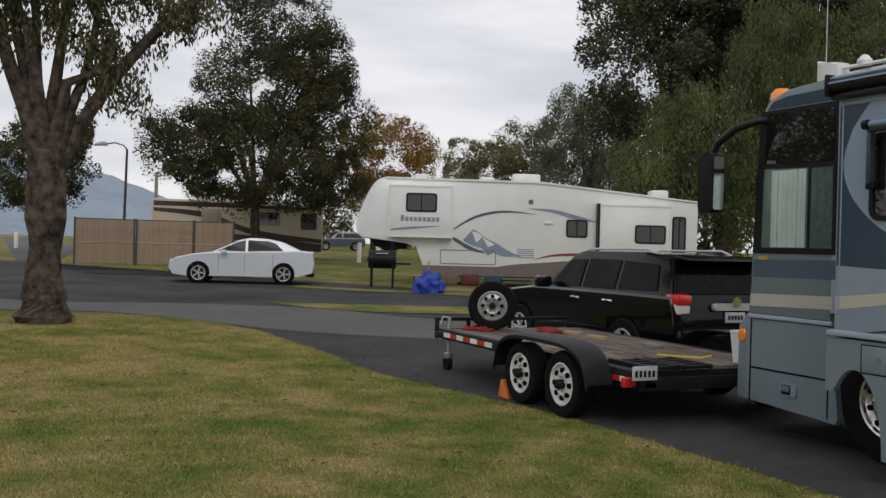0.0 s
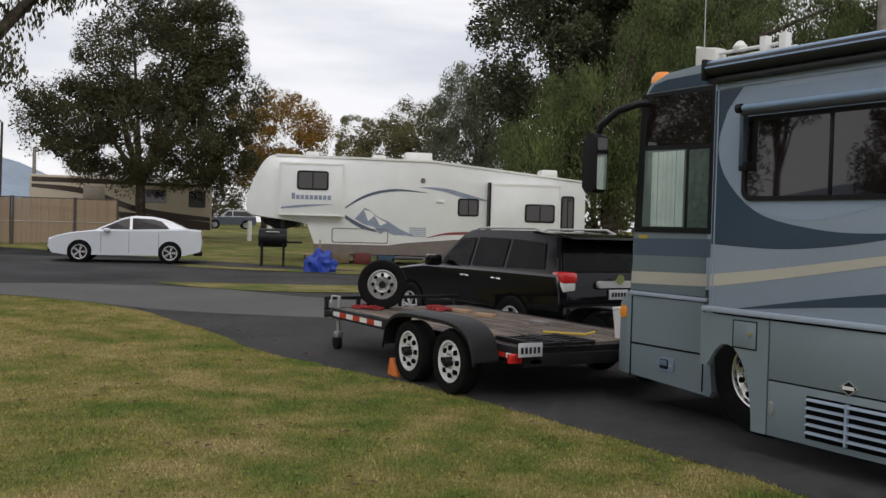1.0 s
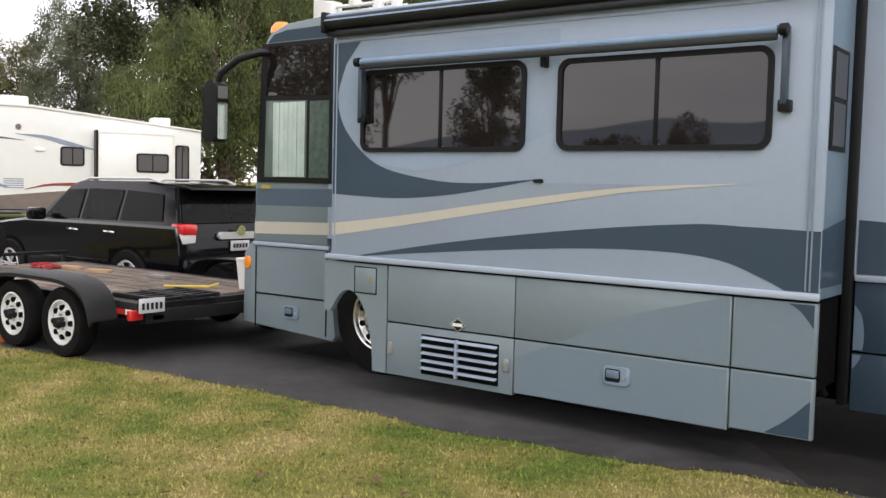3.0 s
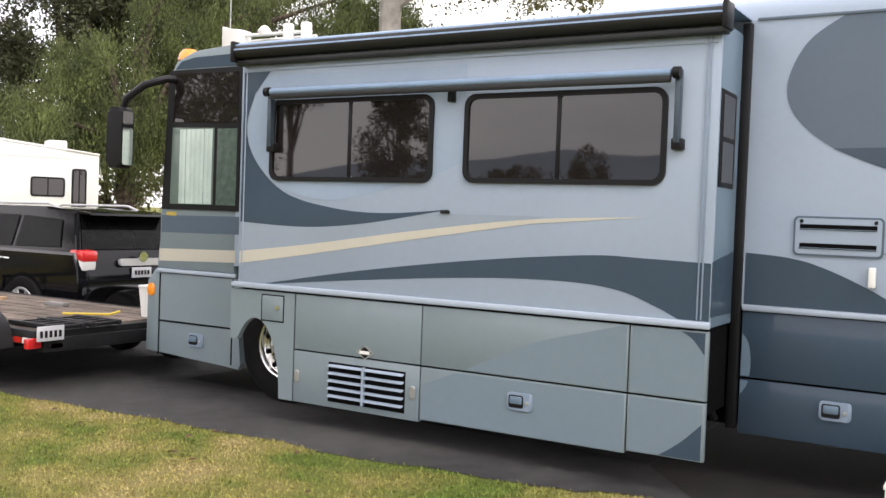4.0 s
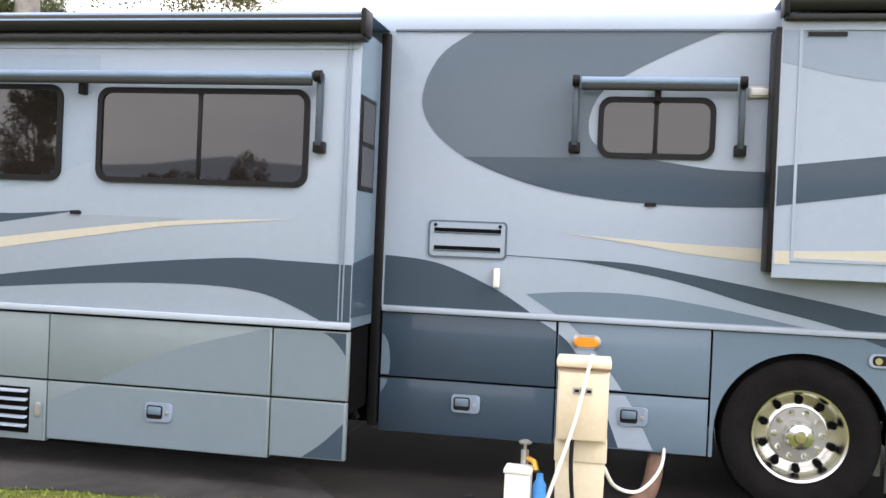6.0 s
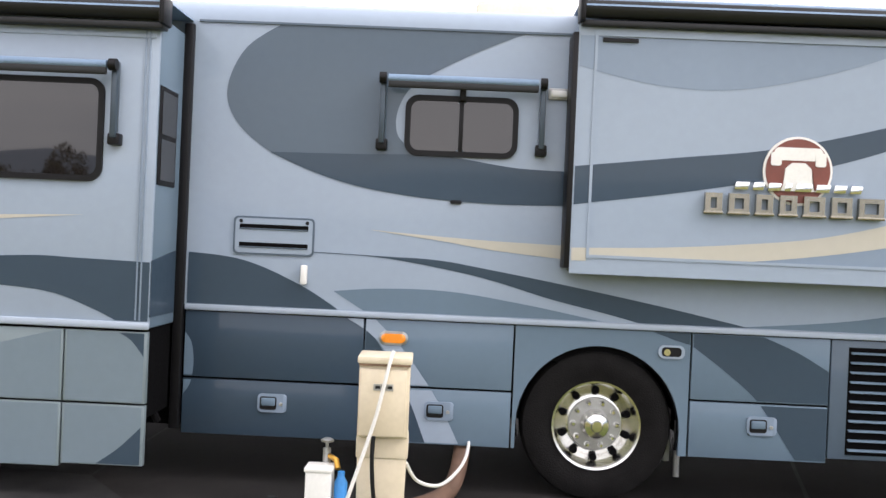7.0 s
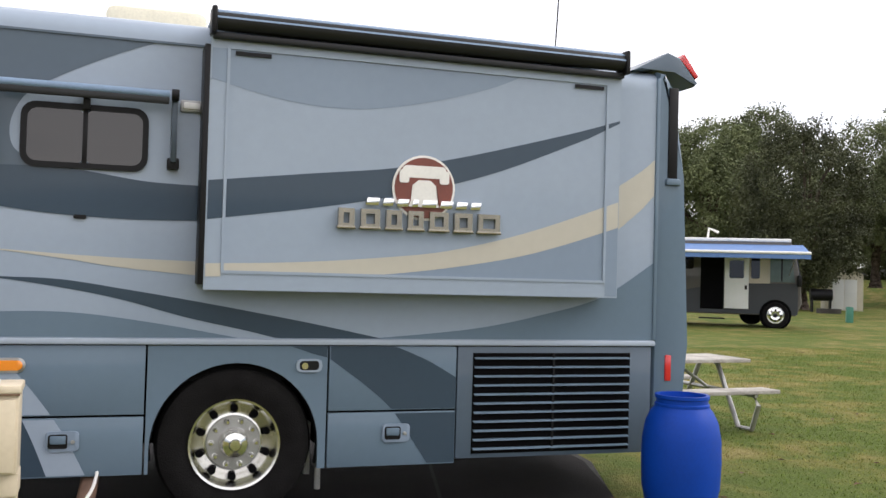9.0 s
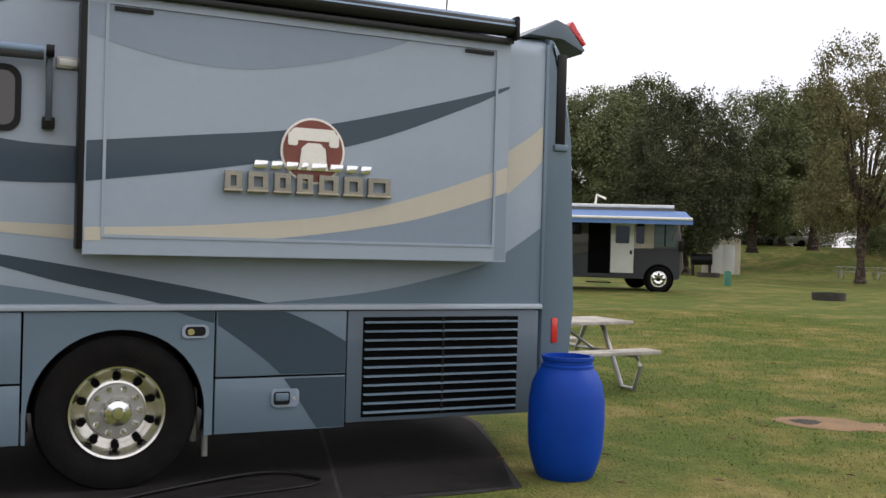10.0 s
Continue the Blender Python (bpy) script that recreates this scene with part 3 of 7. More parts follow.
for k in range(5):
    z = 0.275 + k * 0.058
    hp("grille_slat", prism([(S - 0.032, z - 0.005), (S - 0.031, z + 0.001), (S - 0.003, z + 0.013), (S - 0.003, z + 0.004)], 2.83, 3.515, "x"), P_LIGHT)
for x in (3.16,):
    hp("grille_rib", box(x - 0.008, x + 0.008, S - 0.034, S, 0.24, 0.528), P_LIGHT)
dia = prism([(3.16 - 0.075, 0.64), (3.16, 0.585), (3.16 + 0.075, 0.64), (3.16, 0.695)], S - 0.008, S, "y")
dob = hp("badge", dia, STEEL)
hp("badge_face", prism([(3.16 - 0.06, 0.64), (3.16, 0.596), (3.16 + 0.06, 0.64), (3.16, 0.684)], S - 0.011, S, "y"), BLACK, dob)
hp("badge_bar", box(3.115, 3.205, S - 0.014, S - 0.008, 0.628, 0.652), WHITEP, dob)
for x in (2.51, 3.59):
    hp("lock_plate", prism(rounded(x - 0.022, x + 0.022, 0.34, 0.44, 0.018), S - 0.008, S, "y", 0.003), STEEL)
latch(4.46, 0.44, S)
hp("rain_slot", prism(rounded(3.775, 3.85, 1.70, 1.725, 0.01), S - 0.014, S, "y"), BLACK)
hp("rain_slot", prism(rounded(7.485, 7.56, 1.90, 1.925, 0.01), -0.014, 0, "y"), BLACK)


def window(x0, x1, z0, z1, y, split, label="dark tinted sliding window"):
    fr = hp("window", ring_plate(rounded(x0, x1, z0, z1, 0.085), rounded(x0 + 0.035, x1 - 0.035, z0 + 0.035, z1 - 0.035, 0.06), y - 0.02, y + 0.01), BLACK, label=label)
    hp("pane", prism(rounded(x0 + 0.03, split - 0.006, z0 + 0.03, z1 - 0.03, 0.05), y - 0.007, y + 0.004, "y"), TINT, fr)
    hp("pane", prism(rounded(split + 0.006, x1 - 0.03, z0 + 0.03, z1 - 0.03, 0.05), y - 0.010, y + 0.004, "y"), TINT, fr)
    hp("mullion", box(split - 0.014, split + 0.014, y - 0.018, y + 0.004, z0 + 0.03, z1 - 0.03, 0.004), BLACK, fr)


window(2.17, 3.695, 1.915, 2.552, S, 2.955)
window(3.95, 5.405, 1.92, 2.538, S, 4.67)
window(7.17, 7.905, 2.205, 2.60, 0.0, 7.535)


def window_awning(x0, x1, z, zlow, y):
    roll = hp("window_awning", tube([(x0, y - 0.11, z), (x1, y - 0.11, z)], 0.026, 16), AWN_TOP, label="rolled blue window awning")
    hp("valance", box(x0, x1, y - 0.13, y - 0.10, z - 0.06, z - 0.015, 0.008), AWNING, roll)
    for x in (x0 - 0.035, x1 + 0.035):
        hp("arm", box(x - 0.018, x + 0.018, y - 0.09, y - 0.03, zlow, z + 0.03, 0.008), AWN_ARM, roll)
        hp("arm_foot", box(x - 0.036, x + 0.036, y - 0.07, y, zlow - 0.04, zlow + 0.03, 0.008), BLACK, roll)
        hp("end_cap", lathe([(0.036, -0.022), (0.036, 0.022)], 14, "x", (x, y - 0.11, z)), BLACK, roll)
    hp("bracket", box((x0 + x1) / 2 - 0.02, (x0 + x1) / 2 + 0.02, y - 0.06, y, z - 0.12, z - 0.02, 0.005), BLACK, roll)


window_awning(2.25, 5.45, 2.605, 2.18, S)
window_awning(7.06, 8.02, 2.685, 2.27, 0.0)


def slide_topper(x0, x1, z, y, r=0.062):
    rl = hp("slide_awning", tube([(x0, y, z), (x1, y, z)], r, 20), AWNING, label="rolled awning over the slide-out, black end caps")
    hp("roll_cloth", prism([(y - r - 0.004, z), (y - r * 0.7, z + r * 0.78), (y, z + r + 0.006), (0.35, z + r + 0.02), (0.35, z + r + 0.012), (y, z + r), (y - r * 0.66, z + r * 0.72), (y - r, z)], x0, x1, "x"), AWN_TOP, rl)
    for x in (x0, x1):
        hp("end_cap", box(x - 0.018, x + 0.018, y - r - 0.012, y + r + 0.03, z - r - 0.03, z + r + 0.015, 0.015), BLACK, rl)
    hp("lower_rail", box(x0, x1, y - 0.02, y + 0.08, z - r - 0.05, z - r - 0.012, 0.008), AWNING, rl)


slide_topper(1.83, 5.76, 2.95, S - 0.05)
slide_topper(8.26, 11.08, 3.145, -0.25)
# open side of the lounge slide: dark end wall, end window and track
hp("slide_seal", box(5.715, 5.775, -0.05, 0.02, 0.36, 3.0, 0.008), BLACK)
endw = hp("end_window", box(5.715, 5.728, -0.50, -0.16, 1.92, 2.52, 0.004), BLACK)
hp("pane", box(5.725, 5.732, -0.47, -0.19, 2.23, 2.49), TINT, endw)
hp("pane", box(5.725, 5.732, -0.47, -0.19, 1.95, 2.20), TINT, endw)
hp("end_stripe", prism([(S + 0.004, 1.46), (-0.06, 1.52), (-0.06, 1.12), (S + 0.004, 1.12)], 5.715, 5.724, "x"), P_DARK)
hp("slide_track", box(5.66, 5.715, -0.5, 0.0, 1.10, 1.14, 0.005), STEEL)
hp("slide_ram", tube([(5.66, -0.42, 0.86), (5.66, 0.2, 0.86)], 0.03), STEEL)
hp("ram_bracket", box(5.62, 5.68, -0.25, -0.15, 0.70, 0.98, 0.006), STEEL)
hp("hose_bundle", tube([(5.64, -0.3, 0.95), (5.66, -0.22, 0.75), (5.62, -0.18, 0.55), (5.66, -0.1, 0.42)], 0.025), BLACK)

SW = [(1.87, 5.715, 1.095, 2.785)]
hstripe([(1.86, 2.79), (2.15, 2.79)] + curve([(1.99, 2.61), (1.91, 2.34), (2.02, 2.07), (2.34, 1.82), (2.85, 1.71), (3.32, 1.69), (3.85, 1.73)]) + curve([(3.57, 1.68), (3.06, 1.60), (2.52, 1.56), (1.86, 1.58)]), S, P_DARK, SW)
hstripe(curve([(1.86, 1.34), (2.53, 1.42), (3.57, 1.57), (4.48, 1.68), (5.30, 1.72)]) + curve([(4.48, 1.65), (3.58, 1.51), (2.53, 1.34), (1.86, 1.24)]), S, P_CREAM, SW)
hstripe(curve([(2.13, 1.09), (3.08, 1.25), (4.05, 1.38), (4.90, 1.46), (5.29, 1.46), (5.72, 1.45)]) + [(5.72, 1.09)] + curve([(5.53, 1.09), (5.38, 1.16), (5.11, 1.25), (4.71, 1.28), (4.06, 1.26), (3.08, 1.18), (2.13, 1.085)]), S, P_DARK, SW)
hstripe(curve([(2.34, 1.84), (2.75, 1.77), (3.2, 1.84), (3.72, 1.98), (3.95, 2.07)]) + [(3.95, 2.75), (2.1, 2.75)] + curve([(2.0, 2.6), (1.93, 2.34), (2.04, 2.07), (2.34, 1.84)])[:-1], S, P_BLUISH, SW, 0.002)
hstripe(curve([(1.86, 1.585), (2.52, 1.565), (3.06, 1.605), (3.57, 1.685), (4.0, 1.70), (4.6, 1.70)]) + curve([(4.48, 1.675), (3.57, 1.565), (2.53, 1.41), (1.86, 1.33)]), S, P_GREYL, SW, 0.002)
hstripe(curve([(4.00, 0.60), (4.52, 0.84), (4.93, 0.96), (5.22, 1.035)]) + [(5.72, 1.035), (5.72, 0.2), (3.62, 0.2), (3.62, 0.44)], S, P_BAY, SL, 0.002)
hstripe(curve([(5.42, 0.22), (5.57, 0.33), (5.71, 0.47)]) + [(5.71, 0.22)], S, P_DARK, SL, 0.004)
hstripe(curve([(5.52, 1.035), (5.62, 0.98), (5.71, 0.87)]) + [(5.71, 1.035)], S, P_DARK, SL, 0.004)

# slide-out in the bedroom
Q = -0.217
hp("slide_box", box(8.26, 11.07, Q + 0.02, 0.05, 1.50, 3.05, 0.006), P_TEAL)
hp("slide_flange", ring_plate([(8.25, 1.49), (11.08, 1.49), (11.08, 3.06), (8.25, 3.06)], [(8.36, 1.60), (10.975, 1.60), (10.975, 2.99), (8.36, 2.99)], Q - 0.006, Q + 0.02), P_LIGHT)
hp("slide_wall", box(8.36, 10.975, Q, Q + 0.02, 1.60, 2.99), P_LIGHT)
hp("edge_trim", ring_plate([(8.352, 1.592), (10.983, 1.592), (10.983, 2.998), (8.352, 2.998)], [(8.37, 1.61), (10.965, 1.61), (10.965, 2.98), (8.37, 2.98)], Q - 0.012, Q), P_LIGHT)
hp("slide_seal", box(8.215, 8.25, -0.23, 0.01, 1.52, 3.0, 0.005), BLACK)
BW = [(8.371, 10.964, 1.611, 2.979)]
BF = [(8.26, 8.351, 1.50, 2.98), (10.984, 11.075, 1.50, 2.98)]
hstripe(curve([(8.25, 2.16), (8.90, 2.24), (9.43, 2.305), (9.88, 2.40), (10.41, 2.54), (10.83, 2.66), (11.17, 2.77)]) + curve([(10.84, 2.60), (10.29, 2.37), (9.89, 2.235), (9.44, 2.12), (8.91, 2.02), (8.25, 1.92)]), Q, P_DARK, BW, 0.0020)
hstripe(curve([(8.25, 2.16), (8.90, 2.24), (9.43, 2.305), (9.88, 2.40), (10.41, 2.54), (10.83, 2.66), (11.17, 2.77)]) + curve([(10.84, 2.60), (10.29, 2.37), (9.89, 2.235), (9.44, 2.12), (8.91, 2.02), (8.25, 1.92)]), Q, P_DARK, BF, 0.0080)
hstripe(curve([(8.25, 1.65), (8.75, 1.67), (9.27, 1.71), (9.83, 1.78), (10.43, 1.935), (11.08, 2.165)]) + curve([(11.08, 1.985), (10.64, 1.84), (10.23, 1.735), (9.64, 1.64), (9.09, 1.59), (8.25, 1.57)]), Q, P_CREAM, BW, 0.0020)
hstripe(curve([(8.25, 1.65), (8.75, 1.67), (9.27, 1.71), (9.83, 1.78), (10.43, 1.935), (11.08, 2.165)]) + curve([(11.08, 1.985), (10.64, 1.84), (10.23, 1.735), (9.64, 1.64), (9.09, 1.59), (8.25, 1.57)]), Q, P_CREAM, BF, 0.0080)
hstripe(curve([(8.25, 2.79), (8.72, 2.69), (9.17, 2.67), (9.64, 2.75), (10.11, 2.89), (10.43, 3.04)]) + [(8.25, 3.04)], Q, P_SOFT, BW, 0.0020)
hstripe(curve([(8.25, 2.79), (8.72, 2.69), (9.17, 2.67), (9.64, 2.75), (10.11, 2.89), (10.43, 3.04)]) + [(8.25, 3.04)], Q, P_SOFT, BF, 0.0080)
hstripe(curve([(9.2, 1.60), (9.64, 1.64), (10.23, 1.735), (10.64, 1.84), (11.08, 1.985)]) + [(11.08, 1.5), (9.2, 1.5)], Q, P_SOFT, BW, 0.0010)
hstripe(curve([(9.2, 1.60), (9.64, 1.64), (10.23, 1.735), (10.64, 1.84), (11.08, 1.985)]) + [(11.08, 1.5), (9.2, 1.5)], Q, P_SOFT, BF, 0.0070)
hp("vent_slot", box(8.40, 8.62, Q - 0.016, Q, 2.945, 2.968), BLACK)
hp("vent_slot", box(10.72, 10.94, Q - 0.016, Q, 2.945, 2.968), BLACK)
# emblem: disc with pale bell shape, two rows of raised metal blocks
em = hp("emblem", prism([(9.64 + 0.215 * math.cos(radians(a)), 2.185 + 0.215 * math.sin(radians(a))) for a in range(0, 360, 10)], Q - 0.014, Q, "y"), WHITEP, label="round red-brown and white emblem with metal blocks")
hp("disc", prism([(9.64 + 0.20 * math.cos(radians(a)), 2.185 + 0.20 * math.sin(radians(a))) for a in range(0, 360, 10)], Q - 0.018, Q, "y"), RUST_RED, em)
hp("yoke", prism(rounded(9.49, 9.79, 2.25, 2.33, 0.03), Q - 0.022, Q, "y"), WHITEP, em)
for x in (9.47, 9.745):
    hp("yoke_end", prism(rounded(x, x + 0.065, 2.215, 2.30, 0.015), Q - 0.025, Q, "y"), WHITEP, em)
hp("bell", prism([(9.60, 2.235), (9.68, 2.235), (9.72, 2.20), (9.73, 2.10), (9.745, 2.06), (9.535, 2.06), (9.55, 2.10), (9.56, 2.20)], Q - 0.028, Q, "y"), WHITEP, em)
GOLD = mat("pale_gold_metal", (0.30, 0.275, 0.22), 0.22, 0.95, 0.10, 9)
x = 9.245
for w in (0.085, 0.07, 0.075, 0.04, 0.10, 0.085, 0.075, 0.07):
    o = 0.012
    hp("metal_block", prism([(x, 2.055), (x + w, 2.055), (x + w + o, 2.105), (x + o, 2.105)], Q - 0.04, Q - 0.012, "y", 0.004), CHROME, em)
    x += w + 0.026
x = 9.07
for w in (0.105, 0.125, 0.105, 0.105, 0.13, 0.125, 0.155):
    hp("metal_block", ring_plate([(x, 1.905), (x + w, 1.905), (x + w, 2.03), (x, 2.03)], [(x + 0.034, 1.935), (x + w - 0.034, 1.935), (x + w - 0.034, 2.0), (x + 0.034, 2.0)], Q - 0.045, Q - 0.01), GOLD, em)
    hp("block_foot", box(x - 0.008, x + w + 0.008, Q - 0.047, Q - 0.012, 1.898, 1.916, 0.003), GOLD, em)
    x += w + 0.042
# fittings of the main wall
vent = hp("fridge_vent", ring_plate(rounded(6.08, 6.61, 1.515, 1.765, 0.03), rounded(6.092, 6.598, 1.527, 1.753, 0.022), -0.010, 0.0), P_SLATE)
hp("vent_face", prism(rounded(6.093, 6.597, 1.528, 1.752, 0.022), -0.012, 0.0, "y", 0.003), P_LIGHT, vent)
for z in (1.578, 1.697):
    hp("vent_louvre", box(6.12, 6.57, -0.0155, 0.0, z - 0.017, z + 0.017, 0.003), SEAM, vent)
    hp("louvre_lip", prism([(-0.0155, z - 0.018), (-0.021, z - 0.013), (-0.020, z - 0.009), (-0.0155, z - 0.012)], 6.12, 6.57, "x"), P_SLATE, vent)
for x in (6.128, 6.562):
    hp("vent_screw", lathe([(0.0, -0.017), (0.012, -0.016), (0.013, -0.01)], 12, "y", (x, 0, 1.733)), BLACK, vent)
hp("cord_clip", box(6.535, 6.575, -0.05, 0.0, 1.335, 1.46, 0.008), WHITEP)
pl = hp("porch_lamp", box(8.09, 8.225, -0.03, 0.0, 2.60, 2.675, 0.01), STEEL)
hp("lamp_lens", box(8.105, 8.21, -0.042, -0.02, 2.615, 2.66, 0.01), CLEARL, pl)
hp("roof_ridge", box(5.8, 8.25, -0.012, 0.01, 3.02, 3.035), P_SLATE)

# cab: side glass, door lines, mirror
hp("cab_glass_frame", prism([(0.375, 1.66), (1.34, 1.66), (1.34, 2.95), (0.435, 2.95)], -0.012, 0.0, "y"), BLACK)
hp("upper_glass", prism([(0.50, 2.47), (1.31, 2.45), (1.31, 2.90), (0.53, 2.92)], -0.018, 0.0, "y"), TINT)
CURT_B = mat("lit_curtain_behind_glass", (0.46, 0.56, 0.50), 0.12, vary=0.10, scale=6, coat=0.8)
hp("lower_glass", prism([(0.485, 1.71), (1.03, 1.71), (1.03, 2.41), (0.50, 2.42)], -0.016, 0.0, "y"), mat("cab_glass", (0.12, 0.16, 0.14), 0.05, vary=0.1))
for x0, x1 in ((0.60, 1.01),):
    wave = [(x0 + (x1 - x0) * k / 48, -0.0185 + 0.0022 * math.sin(k * 0.92) + 0.0012 * math.sin(k * 2.3)) for k in range(49)]
    hp("curtain", prism(wave + [(x1, -0.012), (x0, -0.012)], 1.715, 2.40, "z"), CURT_B, label="pale pleated curtain behind glass")
hp("rear_quarter_glass", box(1.07, 1.31, -0.016, 0.0, 1.71, 2.40), mat("curtained_glass", (0.085, 0.12, 0.10), 0.06, vary=0.25, scale=18))
hp("yellow_plate", box(0.44, 0.56, -0.010, 0.0, 1.60, 1.635), mat("brass_plate", (0.45, 0.33, 0.06), 0.4))
hp("cab_skirt", prism([(0.30, 0.30), (1.20, 0.26), (1.38, 0.24), (1.42, 0.30), (1.36, 0.62), (1.40, 0.86), (1.40, 1.055), (0.30, 1.055)], 0.0, 0.06, "y", 0.01), P_TEAL)
for z in (0.605,):
    hp("door_seam", box(0.36, 1.30, -0.004, 0.0, z - 0.008, z + 0.008), SEAM)
for x in (0.37, 1.30):
    hp("door_seam", box(x - 0.007, x + 0.007, -0.004, 0.0, 0.28, 1.05), SEAM)
latch(0.86, 0.46, 0.0)
hstripe([(0.35, 1.17), (1.32, 1.20), (1.32, 1.31), (0.35, 1.285)], 0.0, P_CREAM, [(0, 2, 1, 2)])
hstripe([(0.37, 1.44), (1.86, 1.46), (1.86, 1.62), (0.37, 1.60)], 0.0, P_SLATE, [(0.37, 1.35, 1, 2)], 0.002)
hstripe([(0.50, 2.96), (1.34, 2.96), (1.34, 3.07), (0.75, 3.06), (0.58, 3.03)], 0.0, P_DARK, [(0.4, 1.33, 2.9, 3.1)])
hp("front_bumper", prism([(0.17, 0.30), (0.34, 0.28), (0.36, 1.0), (0.28, 1.10), (0.18, 0.98)], 0.0, 2.5, "y", 0.05), P_TEAL)
hp("turn_lamp", prism(rounded(0.21, 0.30, 0.83, 0.95, 0.035), -0.012, 0.05, "y", 0.01), AMBER)
hp("windscreen", prism([(0.27, 1.35), (0.32, 1.36), (0.43, 2.95), (0.40, 2.96)], 0.08, 2.42, "y"), TINT)
hp("clearance_lamp", lathe([(0.105, 0.0), (0.098, 0.06), (0.06, 0.105), (0.0, 0.115)], 18, "z", (0.53, 0.14, 3.06)), AMBER)
arm = hp("mirror_arm", tube([(0.50, -0.0, 2.87), (0.48, -0.10, 2.86), (0.36, -0.24, 2.79), (0.20, -0.31, 2.66), (0.15, -0.32, 2.52)], 0.038, 10, taper=0.034), BLACK)
hp("mirror_head", prism(rounded(0.05, 0.25, 2.02, 2.58, 0.05), -0.40, -0.26, "y", 0.025), BLACK, arm)
mg = prism(rounded(-0.388, -0.272, 2.05, 2.39, 0.02), 0.246, 0.256, "x")
hp("mirror_glass", mg, CHROME, arm)
mg = prism(rounded(-0.388, -0.272, 2.42, 2.54, 0.02), 0.246, 0.256, "x")
hp("spot_mirror", mg, CHROME, arm)
hp("exhaust_pipe", tube([(1.1, 0.35, 0.30), (0.75, 0.22, 0.28)], 0.03, 10), STEEL)
hp("landing_jack", tube([(9.10, 0.35, 0.5), (9.10, 0.33, 0.12)], 0.022, 8), STEEL)
hp("mud_bracket", box(8.98, 9.02, 0.2, 0.3, 0.25, 0.6, 0.005), STEEL)
# roof fittings
mastb = hp("roof_antenna", prism([(0.40, 3.16), (0.66, 3.16), (0.66, 3.45), (0.52, 3.47), (0.40, 3.50)], 0.68, 0.84, "y", 0.02), WHITEP, label="white television antenna folded on the roof")
hp("antenna_boom", tube([(0.5, 0.74, 3.40), (1.45, 0.80, 3.40)], 0.018), WHITEP, mastb)
hp("antenna_boom", tube([(0.5, 0.84, 3.36), (1.45, 0.88, 3.37)], 0.016), WHITEP, mastb)
for x in (1.16, 1.38):
    hp("antenna_post", box(x, x + 0.08, 0.72, 0.80, 3.17, 3.48, 0.01), WHITEP, mastb)
hp("antenna_hub", lathe([(0.06, 3.40), (0.07, 3.44), (0.03, 3.49), (0.0, 3.50)], 12, "z", (0.86, 0.8, 0)), WHITEP, mastb)
hp("whip_antenna", tube([(0.46, 0.74, 3.3), (0.46, 0.74, 4.5)], 0.005, 6), STEEL)
hp("whip_antenna", tube([(11.1, 1.0, 3.15), (11.14, 1.0, 3.95)], 0.006, 6), BLACK)
acb = hp("roof_vent", box(7.6, 8.3, 0.85, 1.5, 3.17, 3.47, 0.06), mat("cream_plastic", (0.7, 0.66, 0.52), 0.5))

# ---- shared part makers ----
def wheel(parent, x, y, z, r, rim, width, material, side=-1, spokes=0, holes=0, label=""):
    """A road wheel with its outer face towards side (-1: -y)."""
    s = -side
    t = part("wheel", lathe([(rim, s * width * 0.9), (r * 0.93, s * width), (r, s * width * 0.8), (r, s * width * 0.2), (r * 0.95, s * 0.008), (r * 0.8, 0.0), (rim * 1.02, s * 0.02), (rim * 0.98, s * 0.04)], 32, "y", (x, y, z), cap=False), RUBBER, parent, label)
    if holes:
        part("rim", lathe([(rim * 1.03, s * 0.012), (rim * 0.96, s * 0.01), (rim * 0.90, s * 0.05), (rim * 0.78, s * 0.045), (rim * 0.55, s * 0.02), (rim * 0.36, s * 0.035), (0.0, s * 0.035)], 32, "y", (x, y, z), cap=False), material, t)
        for k in range(holes):
            a = 2 * math.pi * k / holes
            part("rim_hole", lathe([(rim * 0.13, s * 0.012), (rim * 0.13, s * 0.05)], 10, "y", (x + rim * 0.66 * math.cos(a), y, z + rim * 0.66 * math.sin(a))), SEAM, t)
        part("hub", lathe([(rim * 0.2, s * -0.045), (rim * 0.24, s * -0.03), (rim * 0.24, s * 0.04)], 16, "y", (x, y, z)), BLACK, t)
        for k in range(5):
            a = 2 * math.pi * (k + 0.3) / 5
            part("lug_nut", lathe([(0.01, s * 0.0), (0.012, s * 0.03)], 6, "y", (x + rim * 0.36 * math.cos(a), y, z + rim * 0.36 * math.sin(a))), CHROME, t)
    else:
        part("rim_well", lathe([(rim, s * 0.02), (rim * 0.94, s * 0.040), (0.0, s * 0.042)], 28, "y", (x, y, z), cap=False), BLACK, t)
        part("rim_lip", lathe([(rim * 1.03, s * 0.016), (rim * 1.0, s * 0.004), (rim * 0.9, s * 0.012), (rim * 0.9, s * 0.035)], 28, "y", (x, y, z), cap=False), material, t)
        for k in range(spokes):
            a = 2 * math.pi * k / spokes
            for off in (-0.13, 0.13):
                c, d = math.cos(a + off * 0.5), math.sin(a + off * 0.5)
                e, f = math.cos(a + off), math.sin(a + off)
                part("spoke", tube([(x + rim * 0.15 * c, y + s * 0.03, z + rim * 0.15 * d), (x + rim * 0.92 * e, y + s * 0.022, z + rim * 0.92 * f)], rim * 0.06, 6), material, t)
        part("hub", lathe([(rim * 0.2, s * 0.01), (rim * 0.2, s * 0.06)], 14, "y", (x, y, z)), material, t)
    return t


